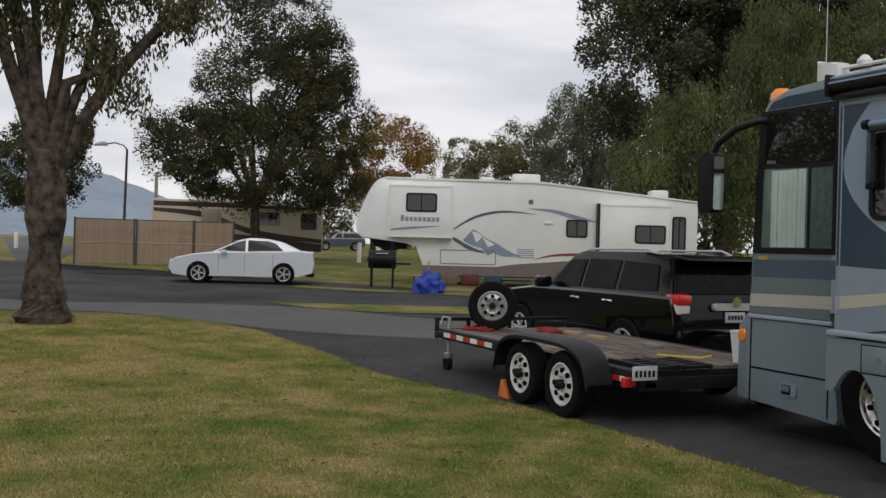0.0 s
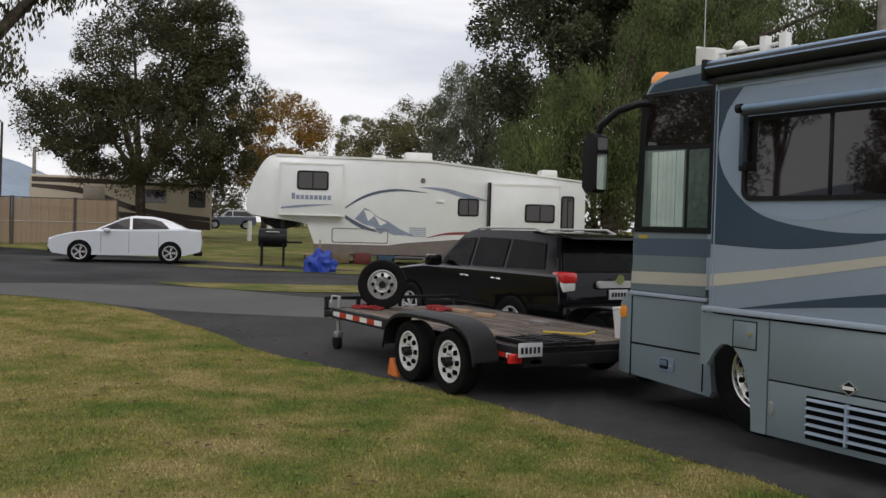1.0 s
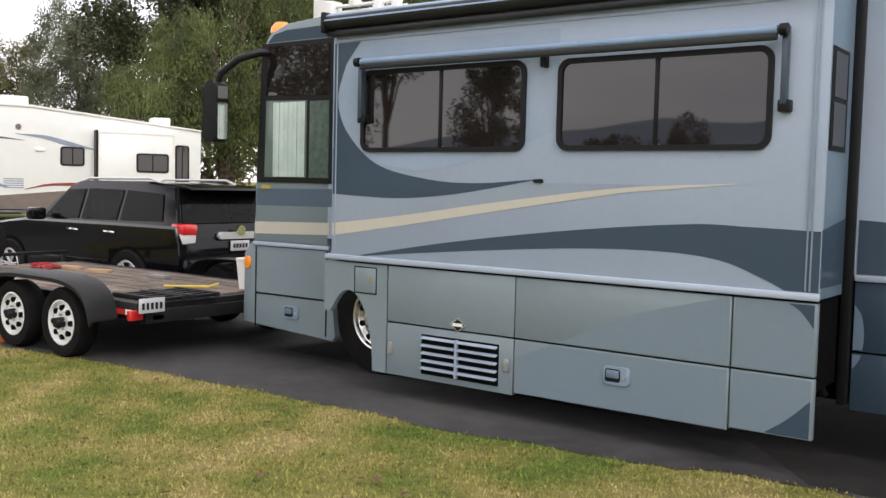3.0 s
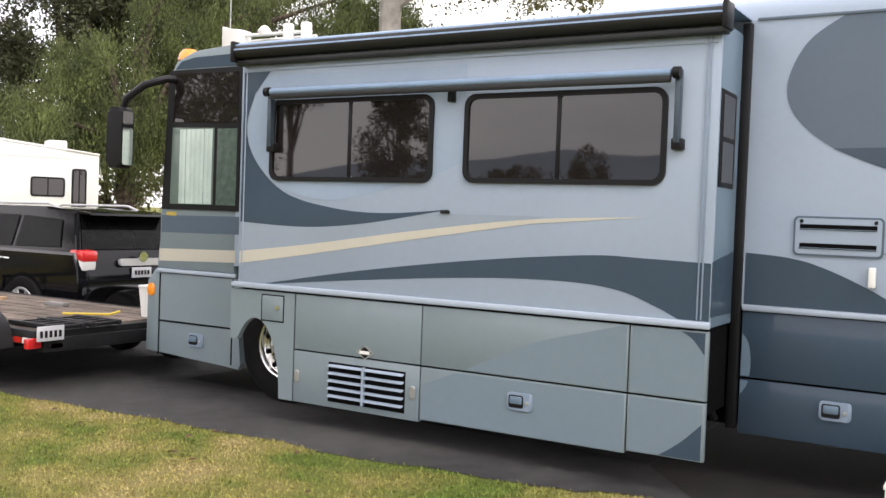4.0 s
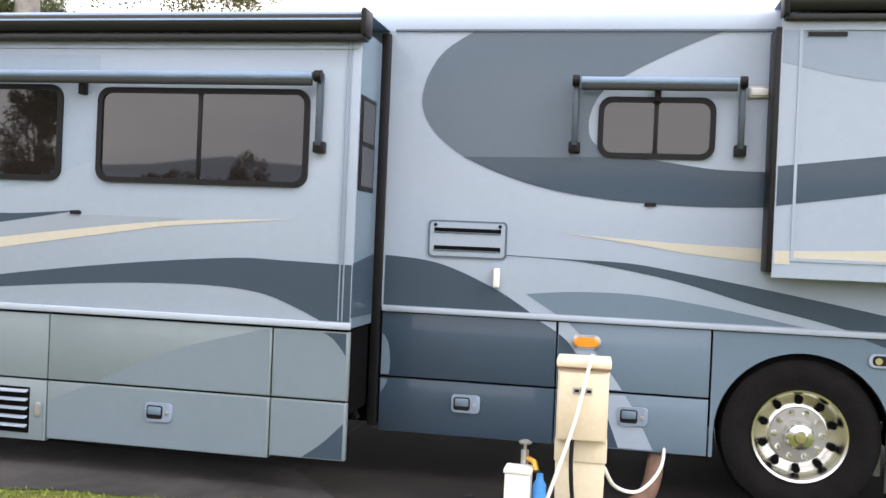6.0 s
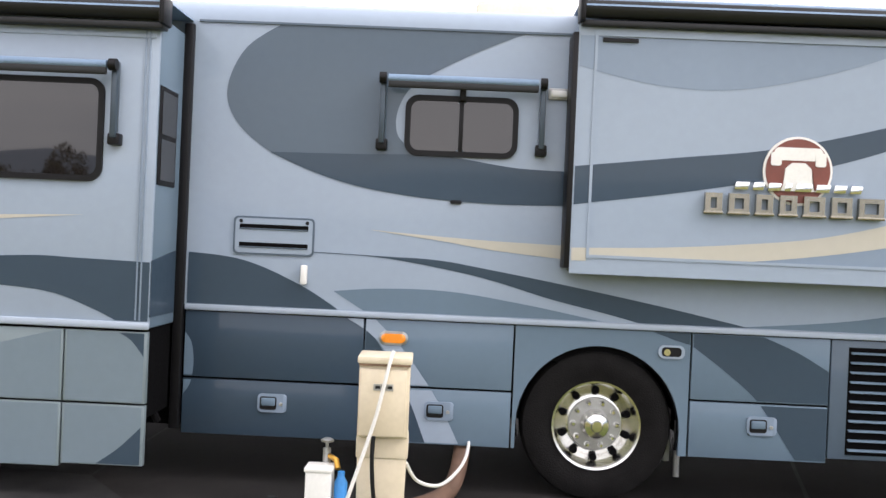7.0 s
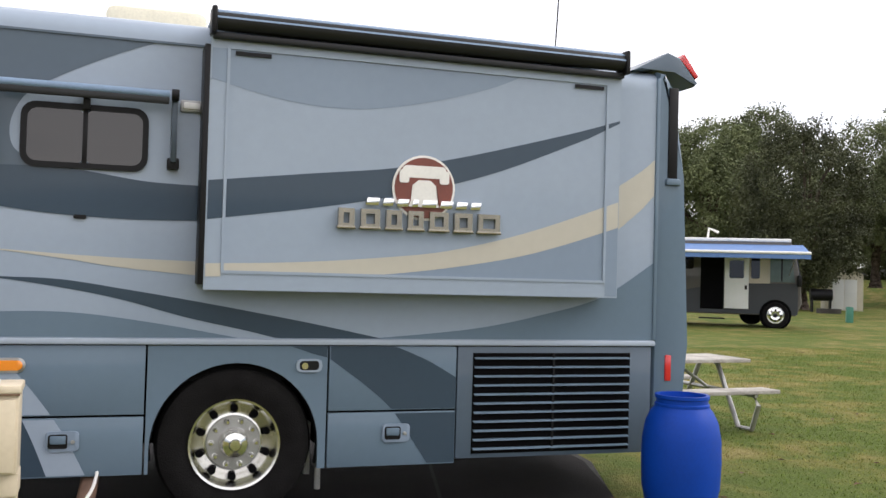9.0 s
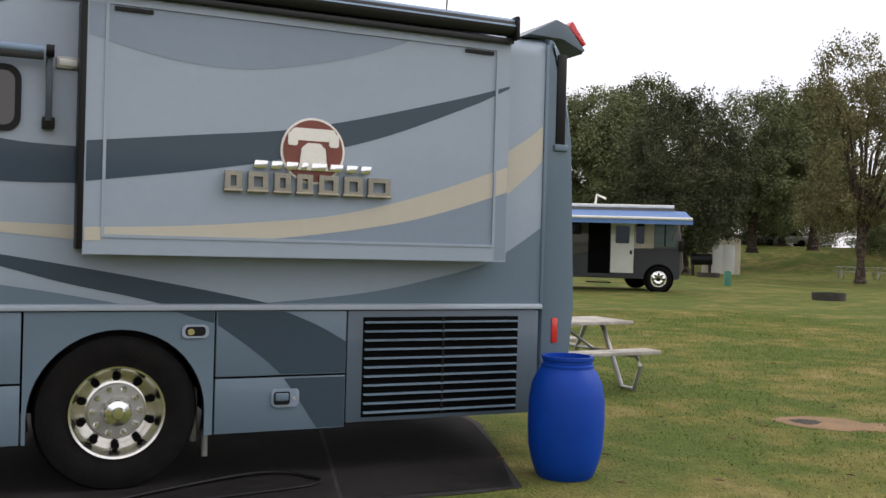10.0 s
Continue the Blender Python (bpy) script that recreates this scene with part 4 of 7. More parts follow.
def loft(rows, bm=None, cap=True):
    """A skin over outlines that have the same number of points."""
    b = bmesh.new()
    rings = [[b.verts.new(p) for p in row] for row in rows]
    n = len(rings[0])
    for p, q in zip(rings, rings[1:]):
        for k in range(n):
            b.faces.new((p[k], p[(k + 1) % n], q[(k + 1) % n], q[k]))
    if cap:
        b.faces.new(rings[0])
        b.faces.new(rings[-1])
    return join(bm, b)


CARGLASS = mat("car_glass", (0.007, 0.008, 0.008), 0.03, vary=0.1, spec=0.18)


def vehicle(name, label, category, at, width, side, belt, roof, glass, wheels, body_m, rim_m, spokes, group=""):
    """A car whose nose points to -x. side: lower outline (x, z), belt: greenhouse foot, roof: greenhouse top, glass: side panes."""
    car = thing(name, label, category, at, group)
    w = width / 2
    prof = [(x, z) for x, z in side]
    rows = []
    for y, k in ((-w + 0.0, 0.90), (-w + 0.04, 0.97), (-w + 0.16, 1.0), (0, 1.01), (w - 0.16, 1.0), (w - 0.04, 0.97), (w, 0.90)):
        cx = sum(p[0] for p in prof) / len(prof)
        rows.append([(cx + (x - cx) * (0.985 + 0.015 * (k - 0.9) * 10), y, 0.62 + (z - 0.62) * (k if z > 0.62 else 0.96)) for x, z in prof])
    body = part("body", loft(rows), body_m, car)
    bm = bmesh.new()
    n = len(belt)
    lo = [[bm.verts.new((x, s * (w - 0.07), z)) for x, z in belt] for s in (-1, 1)]
    hi = [[bm.verts.new((x, s * (w - 0.26), z)) for x, z in roof] for s in (-1, 1)]
    for s in (0, 1):
        for i in range(n - 1):
            bm.faces.new((lo[s][i], lo[s][i + 1], hi[s][i + 1], hi[s][i]))
    for a, b in ((lo, hi),):
        for i in (0, n - 1):
            bm.faces.new((lo[0][i], lo[1][i], hi[1][i], hi[0][i]))
    for i in range(n - 1):
        bm.faces.new((hi[0][i], hi[0][i + 1], hi[1][i + 1], hi[1][i]))
    bmesh.ops.recalc_face_normals(bm, faces=bm.faces)
    bmesh.ops.bevel(bm, geom=[e for e in bm.edges if not e.is_boundary], offset=0.035, segments=2, affect="EDGES")
    part("greenhouse", bm, body_m, car)
    z0, z1 = belt[0][1], roof[0][1]

    def skin(x, z, s):
        lo_z = np.interp(x, [q[0] for q in belt], [q[1] for q in belt])
        hi_z = np.interp(x, [q[0] for q in roof], [q[1] for q in roof])
        return s * (w - 0.07 - 0.19 * (z - lo_z) / max(0.05, hi_z - lo_z) + 0.014)

    for poly in glass:
        for s in (-1, 1):
            b = bmesh.new()
            b.faces.new([b.verts.new((x, skin(x, z, s), z)) for x, z in poly])
            ex = bmesh.ops.solidify(b, geom=b.faces[:], thickness=0.004)
            part("side_window", b, CARGLASS, car)

    def slope(name, i0, outer):
        (bx, bz), (rx, rz) = (belt[i0], roof[i0])
        b = bmesh.new()
        q = []
        for t, yy in ((0.08, w - 0.14), (0.9, w - 0.30)):
            for s in (-1, 1):
                q.append(b.verts.new((bx + (rx - bx) * t + outer, s * yy, bz + (rz - bz) * t + 0.008)))
        b.faces.new((q[0], q[1], q[3], q[2]))
        bmesh.ops.solidify(b, geom=b.faces[:], thickness=0.004)
        part(name, b, CARGLASS, car)

    slope("windscreen", 0, -0.012)
    slope("rear_window", len(belt) - 1, 0.012)
    for x, z, r, rim in wheels:
        for s in (-1, 1):
            # the body is uncut: a near-black disc paints the shaded wheel arch
            part("wheel_well", lathe([(r * 1.13, 0.002 * s), (r * 1.13, -0.25 * s), (0.0, -0.25 * s)], 28, "y", (x, s * w, z + 0.01)), SEAM, car)
            wheel(car, x, s * (w + 0.045), z, r, rim, 0.22, rim_m, s, spokes)
    return car, w


def tree_mesh(seed, clumps, per, leaf, spread, droop=0.0, aspect=1.6):
    """Leaves: small bent quads gathered in clumps."""
    rg = np.random.RandomState(seed)
    cs = np.array(clumps)
    n = len(cs) * per
    centre = np.repeat(cs[:, :3], per, 0)
    size = np.repeat(cs[:, 3:4], per, 0)
    d = rg.normal(size=(n, 3))
    d /= np.linalg.norm(d, axis=1, keepdims=True)
    pos = centre + d * size * spread * rg.uniform(0.25, 1.0, (n, 1)) ** 0.6
    pos[:, 2] -= droop * rg.uniform(0, 1, n) * size[:, 0] * 1.6
    a = rg.normal(size=(n, 3))
    if droop:
        a[:, 2] = -2.2 * droop - np.abs(a[:, 2])
    a /= np.linalg.norm(a, axis=1, keepdims=True)
    b = np.cross(a, rg.normal(size=(n, 3)))
    b /= np.linalg.norm(b, axis=1, keepdims=True)
    s = leaf * rg.uniform(0.6, 1.35, (n, 1))
    v = np.empty((n, 4, 3))
    v[:, 0], v[:, 1] = pos - a * s * aspect * 0.5, pos + b * s * 0.5
    v[:, 2], v[:, 3] = pos + a * s * aspect * 0.5, pos - b * s * 0.5
    me = bpy.data.meshes.new("crown")
    me.from_pydata(v.reshape(-1, 3).tolist(), [], np.arange(n * 4).reshape(-1, 4).tolist())
    return me


def tree(name, label, at, trunk_r, trunk_h, lobes, n_clumps, per, leaf, leaf_m, bark_m, seed, clump=0.5, droop=0.0, forks=5, aspect=1.6, lean=(0, 0), group="campground trees", limbs=()):
    """lobes: ellipsoids (x, y, z, rx, ry, rz) over which the clumps of the crown are spread."""
    rg = random.Random(seed)
    t = thing(name, label, "tree", at, group)
    clumps = []
    vol = [(l[3] * l[4] * l[5]) ** 0.7 for l in lobes]
    for _ in range(n_clumps):
        l = rg.choices(lobes, vol)[0]
        u = Vector((rg.gauss(0, 1), rg.gauss(0, 1), rg.gauss(0, 1))).normalized() * rg.uniform(0.45, 1.04) ** 0.55
        clumps.append((l[0] + u.x * l[3], l[1] + u.y * l[4], l[2] + u.z * l[5], clump * rg.uniform(0.55, 1.5)))
    top = Vector((lean[0], lean[1], trunk_h))
    wood = tube([(0, 0, -0.15), (0.01, 0, 0.12), (0.0, 0.0, 0.45), (lean[0] * 0.4, lean[1] * 0.4, trunk_h * 0.6), top], trunk_r * 1.15, 12, taper=trunk_r * 0.72)
    for v in wood.verts:
        if v.co.z < 0.5:
            k = 1 + 0.45 * (0.5 - v.co.z) ** 1.4
            v.co.x *= k
            v.co.y *= k
        w = noise.noise(v.co * 2.3) * 0.10 * trunk_r * 2
        v.co.x += w
        v.co.y += w
    for pts, r0 in limbs:
        tube(curve(pts, 4), r0, 9, wood, taper=r0 * 0.35)
    for k in range(forks):
        c = clumps[rg.randrange(len(clumps))]
        e = Vector(c[:3])
        m = top.lerp(e, 0.5) + Vector((rg.uniform(-0.3, 0.3), rg.uniform(-0.3, 0.3), 0.25 * (e.z - top.z)))
        start = top - Vector((0, 0, rg.uniform(0, 0.25) * trunk_h))
        tube([start, start.lerp(m, 0.5), m, m.lerp(e, 0.6), e], trunk_r * rg.uniform(0.3, 0.55), 7, wood, taper=trunk_r * 0.06)
    part("trunk", wood, bark_m, t)
    me = tree_mesh(seed, clumps, per, leaf, 1.0, droop, aspect)
    me.materials.append(leaf_m)
    ob = new("crown", me)
    ob.parent = t
    return t


def leaves(name, color, second=None):
    m = mat(name, color, 0.65, vary=0.3, scale=0.7, spread=0.35, second=second, spec=0.25)
    return m


L_OAK = leaves("oak_leaves", (0.042, 0.047, 0.02), (0.085, 0.08, 0.034))
L_PEPPER = leaves("pepper_leaves", (0.038, 0.056, 0.017), (0.125, 0.152, 0.048))
L_DARK = leaves("dark_leaves", (0.040, 0.048, 0.025), (0.075, 0.082, 0.04))
L_PINE = leaves("pine_needles", (0.082, 0.106, 0.048), (0.155, 0.176, 0.080))
L_OLIVE = leaves("olive_leaves", (0.125, 0.122, 0.050), (0.19, 0.175, 0.08))
L_GREY = leaves("grey_leaves", (0.10, 0.12, 0.075), (0.14, 0.15, 0.10))
L_GOLD = leaves("autumn_leaves", (0.42, 0.21, 0.04), (0.24, 0.17, 0.045))
BARK = mat("rough_bark", (0.030, 0.023, 0.019), 0.95, spec=0.1, vary=0.6, scale=6.0, bump=1.0, bump_scale=14, second=(0.090, 0.070, 0.057))

# ---- trees ----
T = random.Random(11)
tree("shade_tree", "large forked tree with grey-brown bark and drooping leaves", pose(-11.3, -5.75, lift(-11.3)), 0.42, 3.1,
     [(0.2, 1.5, 5.7, 0.7, 1.0, 0.7), (0.2, 2.7, 6.4, 0.8, 0.9, 0.5), (0.1, 1.05, 4.8, 0.5, 0.5, 0.6), (0, -1.4, 6.2, 0.9, 1.1, 0.7), (0, 0.3, 6.7, 1.2, 2.4, 0.6), (0, 0, 8.4, 2.4, 3.4, 1.2), (0.2, 2.2, 5.9, 0.4, 0.5, 0.4), (0, 1.3, 6.1, 0.9, 2.2, 0.55), (0, -0.6, 5.8, 0.7, 0.8, 0.6), (0.1, 1.35, 4.7, 0.4, 0.45, 0.7), (0, -1.2, 5.2, 0.7, 0.6, 0.7), (0.1, 0.5, 5.5, 0.6, 0.5, 0.5)],
     280, 130, 0.040, L_OAK, BARK, 3, 0.32, 0.8, 3, 2.8,
     limbs=[([(0, -0.1, 2.6), (0.05, -0.32, 3.6), (0, -0.7, 4.7), (0, -1.1, 6.2), (0, -1.5, 8.2)], 0.18), ([(0, 0, 2.7), (-0.1, 0.05, 3.8), (-0.1, 0.2, 5.2), (0, 0.55, 8.4)], 0.16),
            ([(0.1, 0.1, 2.7), (0.15, 0.35, 3.8), (0.1, 0.7, 5.0), (0.1, 1.1, 8.2)], 0.13), ([(0, 0.12, 2.6), (0.1, 0.6, 3.7), (0.15, 1.25, 4.7), (0.2, 2.1, 5.7), (0.2, 3.2, 6.6), (0.2, 4.2, 7.2)], 0.15), ([(-0.1, -0.1, 2.9), (-0.4, -0.2, 4.4), (-0.8, -0.3, 7.5)], 0.14)])
tree("oak_tree", "broad dark green broadleaf tree with a thin trunk", pose(-43.4, 5.4, lift(-43)), 0.30, 3.4,
     [(0, 0, 5.6, 5.0, 5.2, 2.8), (0, 0.3, 9.0, 3.8, 3.5, 3.0), (0, 1.5, 12.6, 2.8, 2.5, 2.8), (0, -3.6, 6.0, 2.2, 2.4, 1.9), (0, 3.9, 7.5, 2.6, 2.3, 2.8), (0, 3.0, 10.8, 2.2, 2.2, 2.2), (0, 4.2, 4.2, 2.0, 1.8, 1.6)], 700, 230, 0.078, L_OAK, BARK, 5, 0.62, 0.0, 14)
tree("far_tree", "round dark green tree behind the fence", pose(-53, -5.2, lift(-53)), 0.3, 2.4, [(0, 0, 5.0, 3.0, 3.4, 2.4), (0, 0.8, 7.0, 2.0, 2.2, 1.8)], 140, 170, 0.10, L_OAK, BARK, 6, 0.6)
tree("autumn_tree", "broadleaf tree turning gold and orange", pose(-50, 14.5, lift(-50)), 0.3, 2.6, [(0, 0.6, 6.2, 3.0, 3.4, 3.0), (0, 1.4, 4.2, 2.8, 3.0, 1.6)], 190, 200, 0.085, L_GOLD, BARK, 7, 0.6)
tree("slim_tree", "slender grey-green tree with an open crown", pose(-74, 32.0, lift(-74)), 0.22, 4.0, [(0, 0, 8.0, 2.0, 2.0, 3.4), (0, 0.6, 5.6, 1.8, 1.8, 1.4)], 110, 170, 0.09, L_OLIVE, BARK, 8, 0.55)
tree("hedge_tree", "bushy olive-green tree behind the white trailer", pose(-58, 28.6, lift(-58)), 0.3, 3.0, [(0, -0.5, 5.8, 3.0, 4.2, 3.4), (0, 1.2, 8.0, 2.4, 2.6, 2.6), (0, -3.5, 4.0, 2.5, 2.6, 2.0)], 290, 190, 0.09, L_OLIVE, BARK, 9, 0.7)
tree("eucalyptus", "tall grey-green eucalyptus behind the white trailer", pose(-52, 31.5, lift(-52)), 0.3, 5.0, [(0, 0, 8.6, 3.4, 4.0, 3.9), (0, -0.8, 10.4, 2.2, 2.6, 2.6), (0, 3.4, 6.4, 3.0, 3.4, 3.6)], 330, 190, 0.085, L_GREY, BARK, 10, 0.65, 0.5)
tree("far_tree", "dark tree at the end of the lane", pose(-44, 36, lift(-44)), 0.3, 2.0, [(0, 0, 3.6, 3.0, 4.5, 3.2)], 130, 60, 0.19, L_OLIVE, BARK, 21, 0.7)
tree("tall_dark_tree", "very tall dense dark green tree", pose(-34.0, 25.5, lift(-27)), 0.6, 5.0,
     [(0, -1.6, 11.5, 4.6, 4.4, 5.0), (0, 2.4, 16.0, 5.5, 6.2, 5.0), (0, 6.5, 12.0, 5.5, 6.5, 6.5), (0, 0.5, 19.5, 5.0, 6.2, 4.0), (0, 7.5, 17.0, 5.0, 6.0, 5.0), (0, 11.5, 11.5, 4.5, 5.0, 6.0)], 1250, 210, 0.115, L_DARK, BARK, 12, 0.8)
tree("pepper_tree", "weeping bright green pepper tree with hanging foliage", pose(-24.6, 20.9, lift(-24)), 0.5, 3.4,
     [(0, 0.0, 6.6, 3.2, 3.2, 2.2), (0.6, 3.2, 7.6, 3.4, 3.6, 2.4), (-0.5, -2.0, 5.4, 2.0, 2.0, 1.8), (2.0, 6.8, 7.4, 3.4, 3.8, 3.0), (0, 1.8, 4.6, 3.2, 4.4, 1.6), (0, -3.4, 4.8, 1.8, 1.9, 2.0), (1.0, 2.6, 10.2, 3.0, 3.2, 2.2), (2.6, 7.4, 10.6, 3.2, 3.8, 2.8), (4.2, 11.0, 9.6, 3.2, 3.6, 3.2)], 300, 820, 0.042, L_PEPPER, BARK, 13, 0.78, 1.0, 18, 3.4)
tree("pepper_tree", "weeping green pepper tree behind the motorhome", pose(-8.6, 15.8, lift(-8)), 0.4, 2.8,
     [(0, 0, 5.4, 2.6, 2.8, 2.0), (1.0, 1.6, 4.6, 2.0, 2.2, 1.8)], 120, 640, 0.036, L_PEPPER, BARK, 14, 0.6, 1.0, 8, 3.4)
tree("brown_green_tree", "tall thin-leaved tree with a pale trunk behind the motorhome", pose(-6.8, 14.0, lift(-6.4)), 0.34, 9.2,
     [(0.5, 1.5, 9.0, 3.0, 3.4, 1.3), (2.5, 3.5, 8.6, 2.6, 2.6, 1.0), (-1.5, -1.2, 9.0, 1.6, 1.6, 1.0)], 160, 170, 0.06, L_OLIVE, mat("pale_bark", (0.28, 0.26, 0.24), 0.9, vary=0.3, bump=0.5), 15, 0.5)
west_wood = tree("far_tree", "dark rounded tree at the far end of the campground", pose(-96, 16, lift(-96)), 0.3, 1.2, [(0, 0, 3.4, 4.0, 5.0, 3.2)], 110, 110, 0.13, L_OAK, BARK, 41, 0.8)
for y in (25, 34, 43, 52):
    copy_thing(west_wood, pose(-96 + T.uniform(-3, 3), y, lift(-96), 0, 0, T.uniform(0, 360)))
# trees along the bank to the east
tree("pine_tree", "dense dark pine beyond the campground lawn", pose(46.7, 52, 1.0), 0.4, 4.0, [(0, 0, 6.6, 5.0, 5.0, 3.6), (0, 0, 9.4, 3.2, 3.2, 2.4)], 352, 210, 0.105, L_PINE, BARK, 16, 0.8, 0, 8)
tree("pine_tree", "tall dense pine beyond the campground lawn", pose(51.5, 53, 1.2), 0.4, 4.5, [(0, 0, 7.6, 4.6, 4.6, 4.0), (0, 0, 10.6, 2.6, 2.6, 2.4), (-3, 2, 6, 3, 3, 3)], 352, 210, 0.105, L_PINE, BARK, 17, 0.8, 0, 8)
tree("cedar_tree", "full dark cedar behind the parked motorhome", pose(46.5, 42.0, 0.2), 0.4, 2.5, [(0, 0, 6.5, 3.8, 3.8, 4.6), (0, 0, 3.6, 3.6, 3.6, 2.4)], 340, 200, 0.095, L_DARK, BARK, 18, 0.65, 0, 8)
tree("pine_tree", "broad dark green pine on the grassy bank", pose(59, 49.6, 1.6), 0.4, 3.0, [(0, 0, 7.0, 4.2, 4.2, 5.4), (1, -3, 5.0, 3.0, 3.0, 3.4)], 330, 210, 0.105, L_PINE, BARK, 19, 0.8, 0, 8)
tree("pine_tree", "tall narrow pine on the grassy bank", pose(64, 48.5, 1.9), 0.4, 3.0, [(0, 0, 7.2, 3.2, 3.2, 4.6), (0, 0, 10.6, 1.8, 1.8, 2.0)], 286, 210, 0.105, L_PINE, BARK, 20, 0.75, 0, 8)
tree("elm_tree", "leaning sparse olive-green tree on the lawn", pose(49.5, 31.0, 0.0), 0.3, 3.0, [(0, 0, 6.5, 3.0, 3.0, 3.4), (-0.3, 0.9, 10.6, 2.2, 2.4, 3.0), (0.5, -1.5, 10.0, 2.0, 2.2, 2.4), (0, 1.8, 4.8, 2.4, 2.4, 1.8)], 230, 170, 0.085, L_OLIVE, BARK, 22, 0.62, 0.3, 12)
tree("elm_tree", "tall sparse olive-green tree with an open crown", pose(50.5, 25.5, 0.0), 0.3, 3.4, [(0, 0, 8.0, 3.2, 3.4, 4.4), (0, 0, 13.4, 2.8, 2.8, 2.6), (0, 1.5, 5.0, 2.6, 2.6, 2.0)], 240, 170, 0.085, L_OLIVE, BARK, 23, 0.65, 0.3, 12)
back_wood = tree("pine_tree", "dark pine in the row on the bank", pose(72, 60, 2.1), 0.4, 2.0, [(0, 0, 6.0, 5.5, 5.5, 5.0)], 242, 210, 0.105, L_PINE, BARK, 24, 0.9, 0, 6)
for x, y, s in ((80, 52, 1.1), (86, 40, 1.2), (66, 70, 1.0), (58, 78, 1.2), (90, 28, 1.15), (74, 46, 1), (78, 38, 1), (70, 66, 1), (92, 64, 1), (84, 72, 1), (97, 54, 1), (101, 43, 1), (76, 80, 1)):
    copy_thing(back_wood, pose(x, y, -1.2 if x < 91 else -2.6, 0, 0, T.uniform(0, 360)))
# trees behind the camera, mirrored in the glass
for x, y, s in ((-30, -28, 1.1), (-40, -33, 1.0), (-37, -20, 0.85), (-46, -25, 0.95), (-54, -31, 1.0)):
    copy_thing(back_wood, pose(x, y, -1.2, 0, 0, T.uniform(0, 360)) @ Matrix.Diagonal((s, s, s, 1)))
tree("pine_tree", "slender dark pine across the lawn behind the camera", pose(-16.8, -30.5, 0.1), 0.22, 2.0, [(0, 0, 4.6, 1.7, 1.7, 2.6), (0, 0, 8.6, 1.3, 1.3, 3.2)], 110, 150, 0.09, L_DARK, BARK, 31, 0.5, 0, 8)
tree("far_tree", "small open-crowned tree behind the camera", pose(-23.0, -30.5, 0.1), 0.2, 4.6, [(0, 0, 8.2, 1.7, 1.7, 2.2)], 60, 130, 0.09, L_DARK, BARK, 32, 0.5, 0, 10)
tree("far_tree", "low spreading tree behind the camera", pose(-16.6, -42.5, 0.1), 0.2, 1.2, [(0, 0, 2.8, 2.3, 2.3, 2.0), (2.4, 0, 1.8, 1.4, 1.4, 1.4)], 90, 130, 0.1, L_DARK, BARK, 33, 0.5, 0, 8)
tree("far_tree", "narrow young tree behind the camera", pose(-12.6, -42.5, 0.1), 0.14, 1.0, [(0, 0, 3.6, 0.9, 0.9, 2.4)], 50, 120, 0.09, L_DARK, BARK, 34, 0.42, 0, 6)

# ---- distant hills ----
# the distance haze is painted into the hillside colour
HAZE = mat("haze_painted_hillside", (0.27, 0.32, 0.38), 1.0, vary=0.12, scale=0.004, spec=0.0)


def ridge(name, a0, a1, dist, height, seed, base=-20):
    b = bmesh.new()
    rows = []
    n = 60
    for i in range(n + 1):
        u = i / n
        a = radians(a0 + (a1 - a0) * u)
        h = height * (0.55 + 0.45 * noise.noise((u * 3.1 + seed, seed, 0)) + 0.10 * noise.noise((u * 17, seed, 2))) * min(1, 2.2 * u + 0.10, 5 * (1 - u) + 0.15)
        ring = []
        for k in range(5):
            f = k / 4
            r = dist * (1 + 0.5 * f)
            z = base + (h - base) * f ** 0.8 + 14 * noise.noise((u * 30, f * 5, seed))
            ring.append(b.verts.new((7 + r * math.cos(a), -6 + r * math.sin(a), z)))
        rows.append(ring)
    for p, q in zip(rows, rows[1:]):
        for k in range(4):
            b.faces.new((p[k], q[k], q[k + 1], p[k + 1]))
    return tagged(link(name, b, HAZE), "mountain ridge far beyond the campground, haze painted in as pale blue", "mountain", kind="structure")


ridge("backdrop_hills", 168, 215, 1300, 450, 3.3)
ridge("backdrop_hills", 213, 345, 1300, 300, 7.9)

# ---- flatbed trailer in front of the motorhome ----
TRL = thing("flatbed_trailer", "black tandem-axle flatbed car trailer with a worn plank deck", "trailer", pose(-2.1, 0, 0))
OX = 2.1
TRB = mat("trailer_black_paint", (0.011, 0.011, 0.012), 0.5, 0.0, 0.3, 5, spec=0.25)
WOOD = mat("worn_deck_planks", (0.095, 0.07, 0.052), 0.9, vary=0.35, scale=2.5, bump=0.4, bump_scale=40, spread=0.3, second=(0.155, 0.122, 0.098))
WHITE_RIM = mat("white_painted_rim", (0.72, 0.72, 0.70), 0.45, vary=0.08, scale=6)


def tp(name, bm, material, parent=None, label=""):
    for v in bm.verts:
        v.co.x += OX
    return part(name, bm, material, parent or TRL, label)


for y in (-1.02, 1.02):
    tp("side_rail", box(-4.3, -0.02, y - 0.04, y + 0.04, 0.42, 0.55, 0.008), TRB)
for x in (-4.28, -0.05):
    tp("cross_rail", box(x - 0.05, x + 0.05, -0.98, 0.98, 0.40, 0.54, 0.008), TRB)
for i, x in enumerate((-3.6, -2.9, -2.2, -1.5, -0.8)):
    tp("cross_member", box(x - 0.03, x + 0.03, -0.98, 0.98, 0.40, 0.49), TRB)
